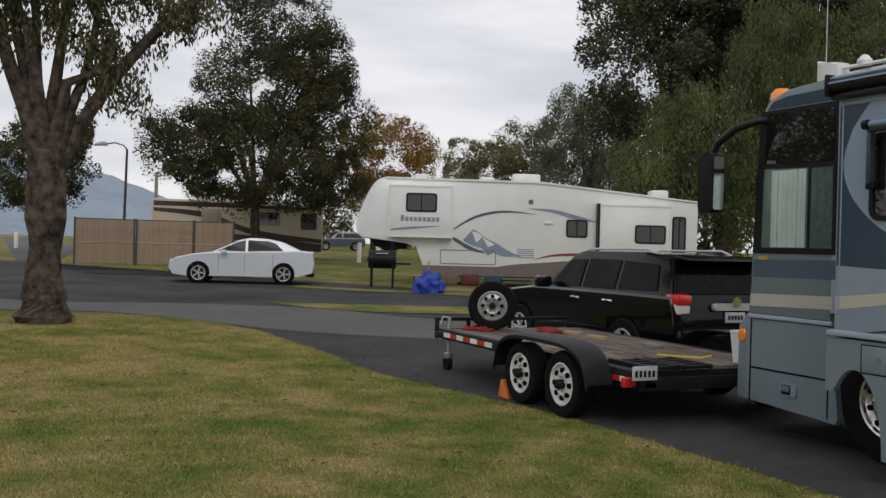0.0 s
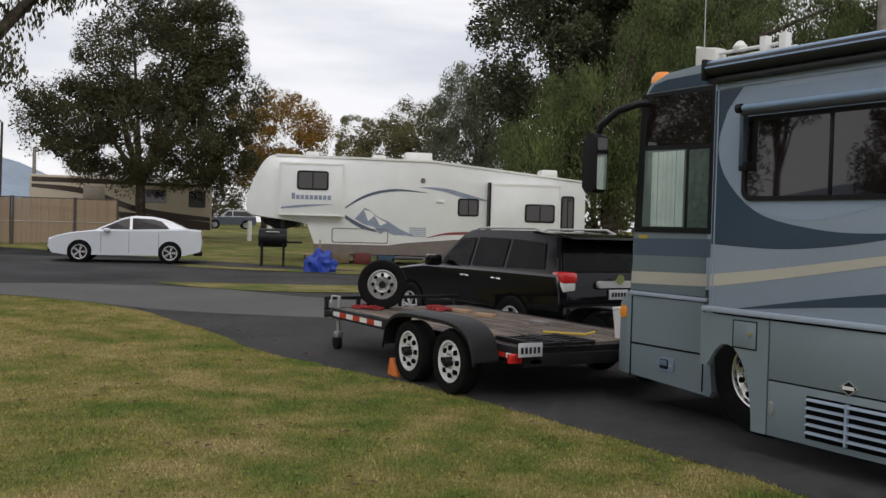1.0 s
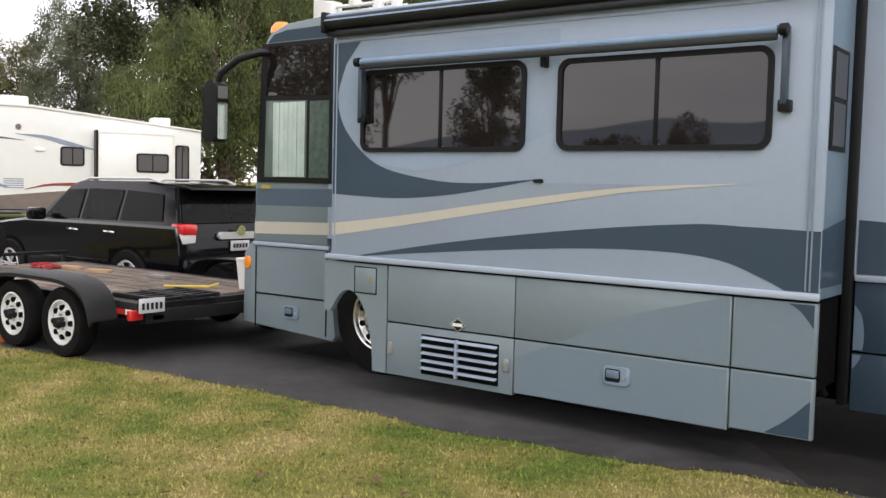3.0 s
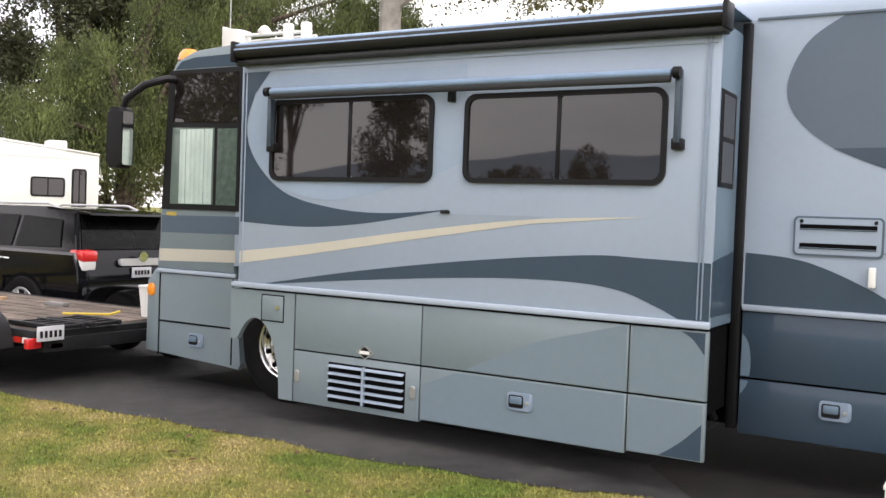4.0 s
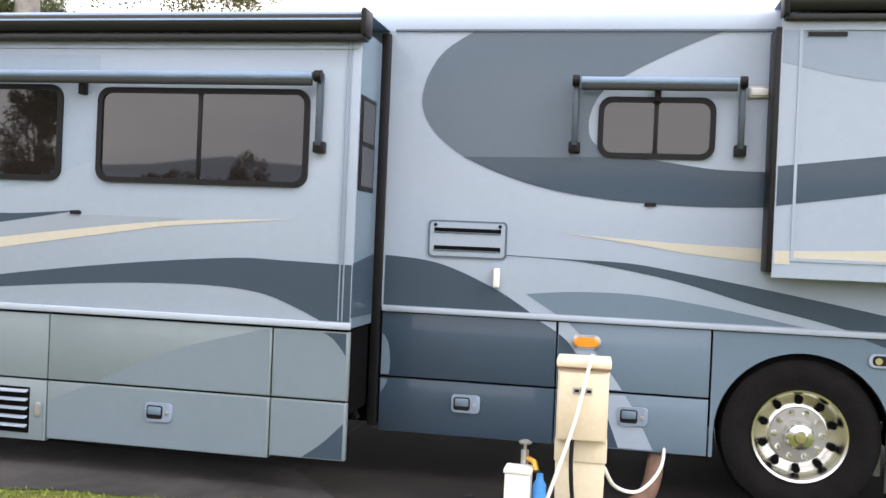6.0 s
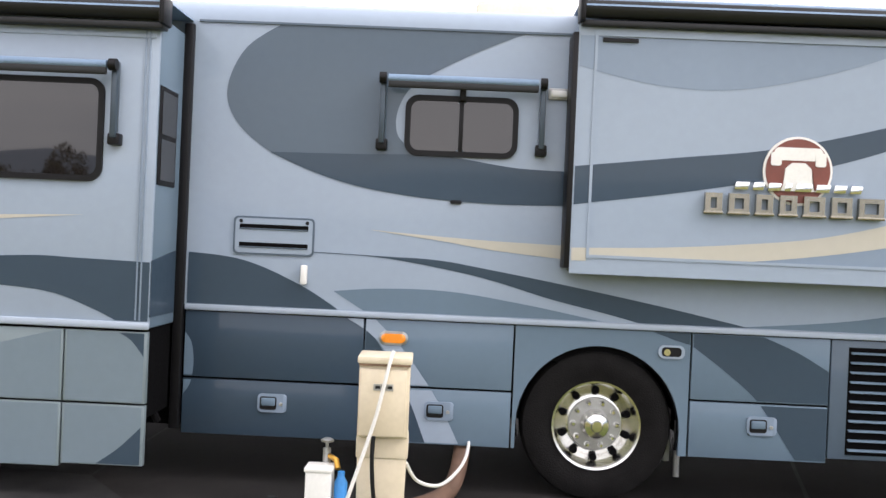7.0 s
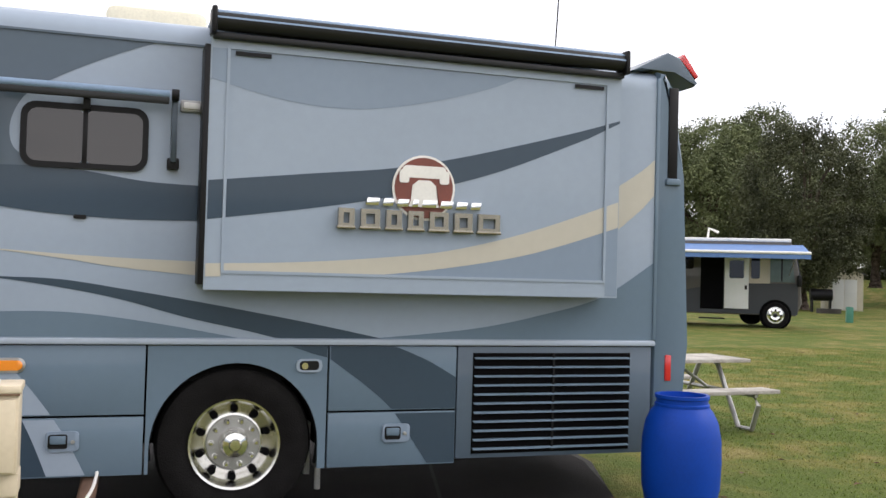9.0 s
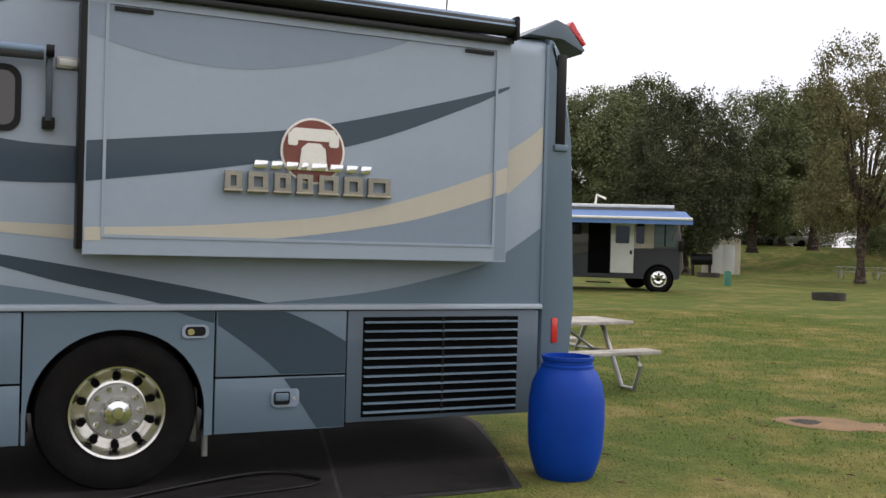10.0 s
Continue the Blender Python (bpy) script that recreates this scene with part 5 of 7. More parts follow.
for k in range(13):
    y = -0.97 + k * 0.15
    tp("plank", box(-4.22, -0.12, y + 0.004, y + 0.146, 0.50, 0.548 + 0.004 * ((k * 7) % 3), 0.004), WOOD)
# front rail on short posts
tp("front_rail", box(-4.55, -4.51, -1.05, 1.05, 0.635, 0.68, 0.006), TRB)
tp("front_rail", box(-4.55, -4.51, -1.05, -0.55, 0.50, 0.53, 0.006), TRB)
for y in (-1.02, -0.55, 0.4, 1.0):
    tp("rail_post", box(-4.56, -4.50, y - 0.022, y + 0.022, 0.40, 0.64, 0.006), TRB)
for y in (-1.02, 1.0):
    tp("rail_brace", box(-4.53, -4.2, y - 0.03, y + 0.03, 0.42, 0.50, 0.006), TRB)
tp("tongue", prism([(-4.3, -0.5), (-5.5, -0.06), (-5.5, 0.06), (-4.3, 0.5), (-4.3, 0.38), (-5.3, 0.0), (-4.3, -0.38)], 0.38, 0.48, "z"), TRB)
RED_TAPE = glow("red_tape", (0.50, 0.03, 0.02))
for k in range(7):
    x = -4.2 + k * 0.2
    tp("reflector_tape", box(x, x + 0.19, -1.066, -1.058, 0.45, 0.51), RED_TAPE if k % 2 else WHITEP)
for k in range(2):
    tp("reflector_tape", box(-0.35 + k * 0.17, -0.2 + k * 0.17, -1.066, -1.058, 0.43, 0.48), RED_TAPE if k == 0 else WHITEP)
for x in (-1.60, -0.76):
    for s, y in ((-1, -1.36), (1, 1.36)):
        w = wheel(TRL, x + OX, y, 0.328, 0.328, 0.205, 0.20, WHITE_RIM, s, holes=8)
    tp("axle", tube([(x, -1.2, 0.34), (x, 1.2, 0.34)], 0.035), TRB)
for s in (-1, 1):
    pts = curve([(-2.12, 0.36), (-2.02, 0.62), (-1.74, 0.74), (-1.18, 0.76), (-0.62, 0.74), (-0.34, 0.62), (-0.24, 0.40)], 5)
    b = bmesh.new()
    rows = []
    for x, z in pts:
        ring = [(x, s * 1.10, z), (x, s * 1.36, z), (x, s * 1.40, z - 0.025), (x, s * 1.40, z - 0.06), (x, s * 1.38, z - 0.06), (x, s * 1.36, z - 0.02), (x, s * 1.10, z - 0.012)]
        rows.append(ring)
    tp("fender", loft(rows), TRB)
jk = tp("jack", tube([(-4.22, -0.98, 0.70), (-4.22, -0.98, 0.2)], 0.026), STEEL, label="steel jack with a small rubber wheel")
tp("jack_wheel", lathe([(0.05, -0.03), (0.095, -0.03), (0.10, 0.0), (0.095, 0.03), (0.05, 0.03)], 20, "y", (-4.24, -0.98, 0.10)), RUBBER, jk)
tp("jack_fork", box(-4.27, -4.17, -1.03, -0.93, 0.16, 0.24, 0.01), STEEL, jk)
tp("jack_crank", tube([(-4.22, -0.98, 0.70), (-4.22, -1.08, 0.71), (-4.22, -1.10, 0.62)], 0.012), STEEL, jk)
PLATE = mat("weathered_plate", (0.46, 0.47, 0.49), 0.45, vary=0.12, scale=9)
pb = tp("plate_bracket", box(0.0, 0.12, -1.06, -0.96, 0.50, 0.54, 0.004), TRB)
tp("plate", box(0.12, 0.135, -1.14, -0.87, 0.475, 0.605, 0.004), PLATE, label="white registration plate with dark bars")
for k in range(5):
    tp("plate_bar", box(0.1355, 0.138, -1.115 + k * 0.047, -1.088 + k * 0.047, 0.505, 0.565), BLACK)
tp("tail_lamp", box(-0.03, 0.03, -1.16, -1.02, 0.40, 0.49, 0.01), REDL)
tp("tail_lamp", box(0.0, 0.04, -0.94, -0.80, 0.38, 0.44, 0.01), REDL)
tp("rear_beam", box(-0.06, 0.04, -1.0, 1.0, 0.36, 0.48, 0.008), TRB)
for y0 in (-0.95, -0.55):
    rp = tp("ramp_rail", box(-0.55, 0.10, y0, y0 + 0.04, 0.555, 0.60, 0.005), TRB)
    tp("ramp_rail", box(-0.55, 0.10, y0 + 0.30, y0 + 0.34, 0.555, 0.60, 0.005), TRB)
    for k in range(5):
        tp("ramp_rung", box(-0.52 + k * 0.14, -0.48 + k * 0.14, y0 + 0.04, y0 + 0.30, 0.56, 0.59, 0.003), TRB)
# things lying on the deck
spare = thing("spare_wheel", "upright spare trailer wheel with a grey steel rim", "wheel", pose(-3.92, -0.50, 0.875, 0, 0, 62))
wheel(spare, 0, 0, 0, 0.325, 0.19, 0.20, STEEL, -1, holes=8)
for x, y, r, c in ((-3.24, 0.32, 15, "tan"), (-2.65, 0.30, 22, "tan"), (-1.66, 0.40, 4, "grey")):
    q = link("wood_block", box(-0.14, 0.14, -0.05, 0.05, 0, 0.045, 0.006), mat("cut_lumber", (0.36, 0.24, 0.14) if c == "tan" else (0.2, 0.19, 0.18), 0.85, vary=0.2, bump=0.2))
    q.matrix_world = pose(x, y, 0.552, 0, 0, r)
    tagged(q, "short offcut of timber lying on the deck", "wood block", "blocks on the trailer deck")
STRAP = mat("red_strap", (0.28, 0.02, 0.02), 0.8, vary=0.3)
for x, y, sd in ((-3.55, 0.15, 1), (-4.0, -0.72, 2)):
    rg = random.Random(sd)
    path = curve([(rg.uniform(-0.3, 0.3), rg.uniform(-0.16, 0.16), 0.012 + 0.04 * rg.random()) for _ in range(20)], 4)
    q = link("ratchet_strap", tube([(a, b2, c2) for a, b2, c2 in path], 0.010, 6), STRAP)
    q.matrix_world = pose(x, y, 0.55)
    tagged(q, "tangled red ratchet strap heaped on the deck", "strap", "straps on the trailer deck")
bar = link("pry_bar", tube([(-0.25, 0, 0.02), (0.2, 0, 0.02), (0.3, 0.03, 0.05)], 0.014, 6), mat("yellow_paint", (0.55, 0.40, 0.04), 0.5))
bar.matrix_world = pose(-0.66, 0.02, 0.555, 0, 0, 40)
tagged(bar, "yellow steel bar lying on the planks", "bar")
bin_ = thing("plastic_bin", "off-white plastic bin on the trailer deck", "bin", pose(-0.16, 0.53, 0.552) @ Matrix.Diagonal((0.8, 0.8, 0.85, 1)))
part("tub", loft([[(sx * (0.16 + k), sy * (0.20 + k), z) for sx, sy in ((-1, -1), (1, -1), (1, 1), (-1, 1))] for z, k in ((0, 0), (0.36, 0.03))]), WHITEP, bin_)
part("rim", box(-0.20, 0.20, -0.24, 0.24, 0.35, 0.385, 0.012), WHITEP, bin_)
chock = link("wheel_chock", prism([(-0.12, 0), (0.10, 0), (0.10, 0.03), (-0.02, 0.19), (-0.06, 0.19)], -0.06, 0.06, "y", 0.008), mat("orange_plastic", (0.62, 0.17, 0.03), 0.6))
chock.matrix_world = pose(-1.98, -1.28, 0.006)
tagged(chock, "orange plastic chock against the trailer tyre", "wheel chock")

# ---- black sport utility car ----
BLK = mat("black_car_paint", (0.004, 0.004, 0.005), 0.08, 0.0, 0.1, coat=0.0, spec=0.3)
SILVER = mat("silver_alloy", (0.50, 0.50, 0.50), 0.3, 0.25, 0.05)
suv, w = vehicle("suv", "black four-door sport utility car, clean and parked", "car", pose(-5.02, 2.33, -0.02) @ Matrix.Diagonal((1.045, 1, 0.958, 1)), 1.92,
                 [(-2.36, 0.50), (-2.34, 0.85), (-2.15, 1.02), (-1.1, 1.14), (1.0, 1.16), (2.28, 1.16), (2.36, 0.95), (2.40, 0.62), (2.34, 0.42), (1.9, 0.36), (-1.9, 0.36), (-2.3, 0.40)],
                 [(-0.98, 1.10), (-0.6, 1.12), (1.4, 1.13), (2.26, 1.13)], [(-0.30, 1.66), (-0.1, 1.72), (1.4, 1.73), (1.98, 1.68)],
                 [[(-0.70, 1.16), (0.12, 1.17), (0.12, 1.60), (-0.30, 1.58)], [(0.20, 1.17), (0.98, 1.18), (0.98, 1.60), (0.20, 1.61)], [(1.06, 1.18), (1.92, 1.20), (1.80, 1.56), (1.06, 1.60)]],
                 [(-1.45, 0.39, 0.39, 0.24), (1.34, 0.39, 0.39, 0.24)], BLK, SILVER, 6)
for s in (-1, 1):
    rail = part("roof_rail", tube([(-0.1, s * 0.64, 1.70), (0.05, s * 0.64, 1.755), (1.4, s * 0.64, 1.765), (1.6, s * 0.64, 1.70)], 0.018, 8), SILVER, suv)
    tl = part("tail_lamp", box(2.14, 2.37, s * 0.82 - 0.10, s * 0.82 + 0.13, 0.90, 1.16, 0.04), CLEARL, suv)
    part("red_lens", box(2.13, 2.385, s * 0.82 - 0.105, s * 0.82 + 0.138, 1.02, 1.18, 0.04), REDL, tl)
    part("door_mirror", box(-0.72, -0.52, s * 1.05 - 0.12, s * 1.05 + 0.10, 1.12, 1.30, 0.04), BLK, suv)
    for x in (-0.02, 0.80):
        part("door_handle", tube([(x, s * 0.955, 1.00), (x + 0.05, s * 0.985, 1.01), (x + 0.19, s * 0.985, 1.01), (x + 0.24, s * 0.955, 1.0)], 0.016, 6), CHROME, suv)
    part("side_trim", box(-1.0, 0.9, s * 0.965 - 0.01, s * 0.965 + 0.01, 0.52, 0.60, 0.006), BLK, suv)
    part("wheel_flare", ring_plate([(1.34 + 0.50 * math.cos(radians(a)), 0.40 + 0.50 * math.sin(radians(a))) for a in range(0, 360, 12)], [(1.34 + 0.43 * math.cos(radians(a)), 0.40 + 0.43 * math.sin(radians(a))) for a in range(0, 360, 12)], s * 0.95 - 0.015, s * 0.95 + 0.015), BLK, suv)
part("rear_spoiler", prism([(1.90, 1.70), (2.22, 1.66), (2.24, 1.63), (1.96, 1.64)], -0.68, 0.68, "y", 0.01), BLK, suv)
part("garnish", prism(rounded(-0.36, 0.36, 0.965, 1.06, 0.03), 2.36, 2.41, "x", 0.01), SILVER, suv)
part("badge", lathe([(0.07, 2.40), (0.07, 2.425), (0.05, 2.425)], 18, "x", (0, 0, 1.085)), CHROME, suv)
npl = part("plate", box(2.385, 2.40, -0.16, 0.16, 0.80, 0.94, 0.004), PLATE, suv, "white registration plate with dark bars")
for k in range(5):
    part("plate_bar", box(2.4005, 2.404, -0.12 + k * 0.052, -0.085 + k * 0.052, 0.84, 0.90), BLACK, npl)
part("rear_bumper", box(2.20, 2.46, -0.92, 0.92, 0.42, 0.72, 0.06), BLK, suv)

# ---- white saloon ----
cd = math.degrees(math.atan2(1.8 + 0.9, -24.3 + 25.1))
CARW = mat("white_car_paint", (0.57, 0.60, 0.64), 0.2, vary=0.02, coat=0.8)
sedan, w = vehicle("sedan", "white four-door saloon parked on the paved lane", "car", pose(-24.42, 0.70, lift(-24.5) + 0.01, 0, 0, cd), 1.83,
                   [(-2.32, 0.46), (-2.30, 0.66), (-2.1, 0.80), (-1.6, 0.92), (-1.0, 1.0), (0.9, 1.05), (1.8, 1.10), (2.28, 1.07), (2.34, 0.70), (2.28, 0.36), (1.8, 0.22), (-1.8, 0.20), (-2.2, 0.26)],
                   [(-1.10, 0.94), (-0.5, 0.96), (0.8, 0.99), (2.02, 1.03)], [(-0.12, 1.39), (0.18, 1.47), (0.80, 1.46), (1.28, 1.36)],
                   [[(-0.78, 1.03), (0.10, 1.04), (0.10, 1.39), (-0.10, 1.35), (-0.35, 1.24)], [(0.18, 1.04), (1.32, 1.08), (1.05, 1.32), (0.8, 1.38), (0.18, 1.40)]],
                   [(-1.37, 0.32, 0.32, 0.225), (1.33, 0.32, 0.32, 0.225)], CARW, SILVER, 5)
for s in (-1, 1):
    part("head_lamp", box(-2.28, -1.95, s * 0.70 - 0.16, s * 0.70 + 0.17, 0.62, 0.74, 0.04), CLEARL, sedan)
    part("tail_lamp", box(2.02, 2.33, s * 0.70 - 0.18, s * 0.70 + 0.19, 0.78, 0.90, 0.03), REDL, sedan)
    part("door_mirror", box(-0.66, -0.46, s * 1.0 - 0.10, s * 1.0 + 0.10, 0.95, 1.07, 0.035), CARW, sedan)
    for x in (-0.1, 0.78):
        part("door_handle", box(x, x + 0.2, s * 0.915 - 0.012, s * 0.915 + 0.012, 0.86, 0.89, 0.008), CARW, sedan)
    for x in (-0.75, 0.08, 0.98):
        part("door_seam", box(x, x + 0.01, s * 0.912 - 0.004, s * 0.912 + 0.004, 0.30, 0.95), SEAM, sedan)
part("rear_valance", box(2.05, 2.33, -0.8, 0.8, 0.24, 0.40, 0.03), BLACK, sedan)
part("lower_grille", box(-2.335, -2.2, -0.6, 0.6, 0.30, 0.45, 0.02), BLACK, sedan)

# ---- white fifth-wheel trailer ----
fang = math.degrees(math.atan2(16.2 - 4.82, -20.2 + 25.06))
FW = thing("fifth_wheel_trailer", "long white fifth-wheel trailer with blue and red swooshes, slides out", "trailer", pose(-25.06, 4.82, 0.24, 0, 0, fang))
BROWN = mat("taupe_skirt", (0.15, 0.12, 0.105), 0.6)
F_BLUE = mat("navy_swoosh", (0.07, 0.09, 0.13), 0.4)
F_GREY = mat("grey_blue_swoosh", (0.22, 0.26, 0.33), 0.4)
F_RED = mat("maroon_swoosh", (0.22, 0.03, 0.03), 0.4)
prof = curve([(0.05, 1.75), (0.0, 2.2), (0.35, 3.15), (0.7, 3.68), (1.05, 3.80)], 4) + [(6.6, 3.77), (12.15, 3.22), (12.2, 3.1), (12.2, 0.45), (7.8, 0.42), (2.45, 0.45), (2.15, 1.45), (0.25, 1.62)]
part("shell", prism(prof, 0.0, 2.45, "y", 0.04), WHITE, FW)
part("skirt", prism([(2.42, 0.36), (12.2, 0.36), (12.2, 1.0), (7.6, 0.98), (5.6, 0.80), (5.0, 0.70), (2.38, 0.70)], -0.02, 2.47, "y"), BROWN, FW)
part("roof_edge", prism([(1.0, 3.74), (6.6, 3.71), (12.2, 3.16), (12.2, 3.22), (6.6, 3.78), (1.0, 3.82)], -0.05, 0.1, "y", 0.01), WHITEP, FW)
fs = part("front_slide", box(1.15, 3.4, -0.35, 0.1, 1.68, 3.52, 0.02), WHITE, FW)
part("slide_trim", ring_plate([(1.15, 1.68), (3.4, 1.68), (3.4, 3.52), (1.15, 3.52)], [(1.22, 1.75), (3.33, 1.75), (3.33, 3.45), (1.22, 3.45)], -0.365, -0.35), WHITEP, fs)
rsl = part("rear_slide", box(8.62, 11.15, -0.45, 0.1, 1.15, 3.02, 0.02), WHITE, FW)
part("slide_trim", ring_plate([(8.62, 1.15), (11.15, 1.15), (11.15, 3.02), (8.62, 3.02)], [(8.69, 1.22), (11.08, 1.22), (11.08, 2.95), (8.69, 2.95)], -0.465, -0.45), WHITEP, rsl)
# solid black strip that paints the shadow along the slide's edge
part("slide_shadow_gap", box(8.55, 8.62, -0.40, 0.05, 1.15, 3.05), BLACK, rsl)


def fwin(x0, x1, z0, z1, y):
    f = part("window", prism(rounded(x0, x1, z0, z1, 0.10), y - 0.02, y + 0.01, "y"), BLACK, FW)
    part("pane", prism(rounded(x0 + 0.06, x1 - 0.06, z0 + 0.06, z1 - 0.06, 0.07), y - 0.026, y, "y"), TINT, f)
    part("mullion", box((x0 + x1) / 2 - 0.02, (x0 + x1) / 2 + 0.02, y - 0.03, y, z0 + 0.05, z1 - 0.05), BLACK, f)


fwin(1.75, 2.85, 2.58, 3.25, -0.35)
fwin(7.48, 8.25, 1.82, 2.46, 0.0)
fwin(9.85, 10.95, 1.66, 2.32, -0.45)
fwin(11.28, 11.78, 1.0, 2.66, 0.0)
for k in range(9):
    part("name_bar", box(1.58 + k * 0.155, 1.70 + k * 0.155, -0.362, -0.35, 2.25, 2.40 + (0.06 if k in (0,) else 0)), F_GREY, FW)


def fsw(top, bot, m, y=0.0):
    stripe(FW, curve(top, 5) + curve(bot[::-1], 5), y, m, [(0, 13, 0, 4)], proud=0.012)


fsw([(3.45, 2.02), (4.2, 2.50), (5.2, 2.72), (6.4, 2.62)], [(3.45, 1.97), (4.2, 2.40), (5.2, 2.64), (6.4, 2.61)], F_BLUE)
fsw([(6.1, 2.82), (7.0, 2.80), (7.8, 2.62), (8.6, 2.40)], [(6.1, 2.81), (7.0, 2.68), (7.8, 2.46), (8.6, 2.38)], F_GREY)
fsw([(6.4, 1.02), (7.2, 1.22), (8.55, 1.28)], [(6.4, 1.0), (7.2, 1.14), (8.55, 1.16)], F_RED)
fsw([(1.15, 1.95), (2.0, 2.06), (3.0, 2.10)], [(1.15, 1.90), (2.0, 1.98), (3.0, 2.09)], F_GREY, -0.35)
fsw([(3.45, 1.75), (4.0, 1.45), (4.6, 1.20)], [(3.45, 1.62), (4.0, 1.30), (4.6, 1.16)], F_BLUE)
stripe(FW, [(3.8, 1.62), (4.15, 2.02), (4.35, 1.92), (4.6, 1.72), (5.0, 1.55), (5.4, 1.30), (5.9, 1.08), (5.2, 1.08), (4.9, 1.20), (4.7, 1.10), (4.5, 1.35), (4.1, 1.45)], 0, F_GREY, [(0, 13, 0, 4)], proud=0.010)
stripe(FW, [(4.12, 1.95), (4.28, 1.55), (4.5, 1.75), (4.7, 1.40), (4.95, 1.50), (4.6, 1.68), (4.35, 1.90)], 0, WHITEP, [(0, 13, 0, 4)], proud=0.014)
part("storage_door", ring_plate(rounded(3.0, 5.0, 0.76, 1.28, 0.08), rounded(3.03, 4.97, 0.79, 1.25, 0.06), -0.014, 0.0), BROWN, FW)
for k in range(5):
    part("vent_louvre", box(5.75, 6.35, -0.014, 0, 1.05 + k * 0.07, 1.08 + k * 0.07), F_GREY, FW)
part("round_vent", lathe([(0.09, -0.03), (0.09, 0.0)], 16, "y", (6.2, 0, 3.05)), BROWN, FW)
part("porch_lamp", box(6.7, 7.0, -0.05, 0, 2.28, 2.38, 0.01), WHITEP, FW)
for x, l, h in ((5.6, 1.0, 0.34), (4.4, 0.5, 0.2), (2.0, 0.5, 0.24), (10.7, 0.6, 0.28)):
    z = 3.76 if x < 6.6 else 3.76 - (x - 6.6) * 0.098
    part("roof_unit", box(x, x + l, 0.7, 1.5, z, z + h, 0.06), WHITEP, FW)
part("front_box", prism([(2.15, 1.45), (3.2, 1.45), (3.2, 0.45), (2.5, 0.45)], 0.15, 2.3, "y", 0.02), WHITE, FW)
part("hitch", prism([(0.5, 1.62), (1.9, 1.62), (1.75, 1.30), (1.35, 1.22), (1.30, 1.02), (1.05, 1.02), (1.0, 1.22), (0.6, 1.35)], 0.75, 1.7, "y", 0.03), BLACK, FW)
part("landing_leg", box(2.7, 2.82, 0.3, 0.42, 0.0, 0.5), BLACK, FW)
part("landing_leg", box(2.7, 2.82, 2.0, 2.12, 0.0, 0.5), BLACK, FW)
for x in (7.3, 8.15):
    wheel(FW, x, -0.02, 0.36, 0.36, 0.21, 0.24, WHITE_RIM, -1, holes=8)
    wheel(FW, x, 2.47, 0.36, 0.36, 0.21, 0.24, WHITE_RIM, 1, holes=8)
part("belly", box(2.6, 12.0, 0.2, 2.2, 0.32, 0.5), SEAM, FW)
part("door_steps", box(5.2, 6.2, -0.6, 0.0, 0.22, 0.26), BLACK, FW)

# things before the white trailer
tarp_m = mat("blue_tarp", (0.010, 0.040, 0.30), 0.5, vary=0.3, scale=6, bump=0.6, bump_scale=9)
tb = bmesh.new()
bmesh.ops.create_icosphere(tb, subdivisions=4, radius=0.5)
for v in tb.verts:
    k = 1 + 0.35 * noise.noise(v.co * 4.2) + 0.12 * noise.noise(v.co * 11)
    v.co = Vector((v.co.x * 1.5 * k, v.co.y * 1.2 * k, max(0, v.co.z * 1.15 * k + 0.18)))
ob = link("tarp", tb, tarp_m)
ob.matrix_world = pose(-19.4, 5.25, lift(-19.4) + 0.01, 0, 0, fang) @ Matrix.Diagonal((0.62, 0.7, 0.85, 1))
tagged(ob, "crumpled bright blue tarpaulin heaped on the ground", "tarp")
bq = thing("barbecue_grill", "black barrel charcoal grill on four legs with a side shelf", "grill", pose(-22.4, 4.85, lift(-22.4), 0, 0, fang))
for x in (-0.35, 0.35):
    for y in (-0.22, 0.22):
        part("leg", box(x - 0.03, x + 0.03, y - 0.03, y + 0.03, 0, 0.75), BLACK, bq)
part("barrel", lathe([(0.0, -0.45), (0.30, -0.45), (0.30, 0.45), (0.0, 0.45)], 24, "x", (0, 0, 0.92)), BLACK, bq)
part("lid_handle", tube([(-0.2, -0.3, 1.1), (-0.2, -0.36, 1.12), (0.2, -0.36, 1.12), (0.2, -0.3, 1.1)], 0.014), STEEL, bq)
part("side_shelf", box(0.45, 0.95, -0.22, 0.22, 0.76, 0.82, 0.01), BLACK, bq)
part("chimney", tube([(0.3, 0.1, 1.15), (0.3, 0.1, 1.5)], 0.05), BLACK, bq)
ch = thing("folding_chair", "tan folding chair beside the blue tarpaulin", "chair", pose(-21.6, 5.9, lift(-21.6), 0, 0, fang))
TAN = mat("tan_cloth", (0.33, 0.22, 0.13), 0.8)
part("seat", box(-0.25, 0.25, -0.25, 0.25, 0.42, 0.46, 0.015), TAN, ch)
part("backrest", box(0.22, 0.27, -0.25, 0.25, 0.46, 0.92, 0.015), TAN, ch)
for x in (-0.23, 0.23):
    for y in (-0.23, 0.23):
        part("leg", tube([(x, y, 0), (x, y, 0.43)], 0.015, 6), BLACK, ch)
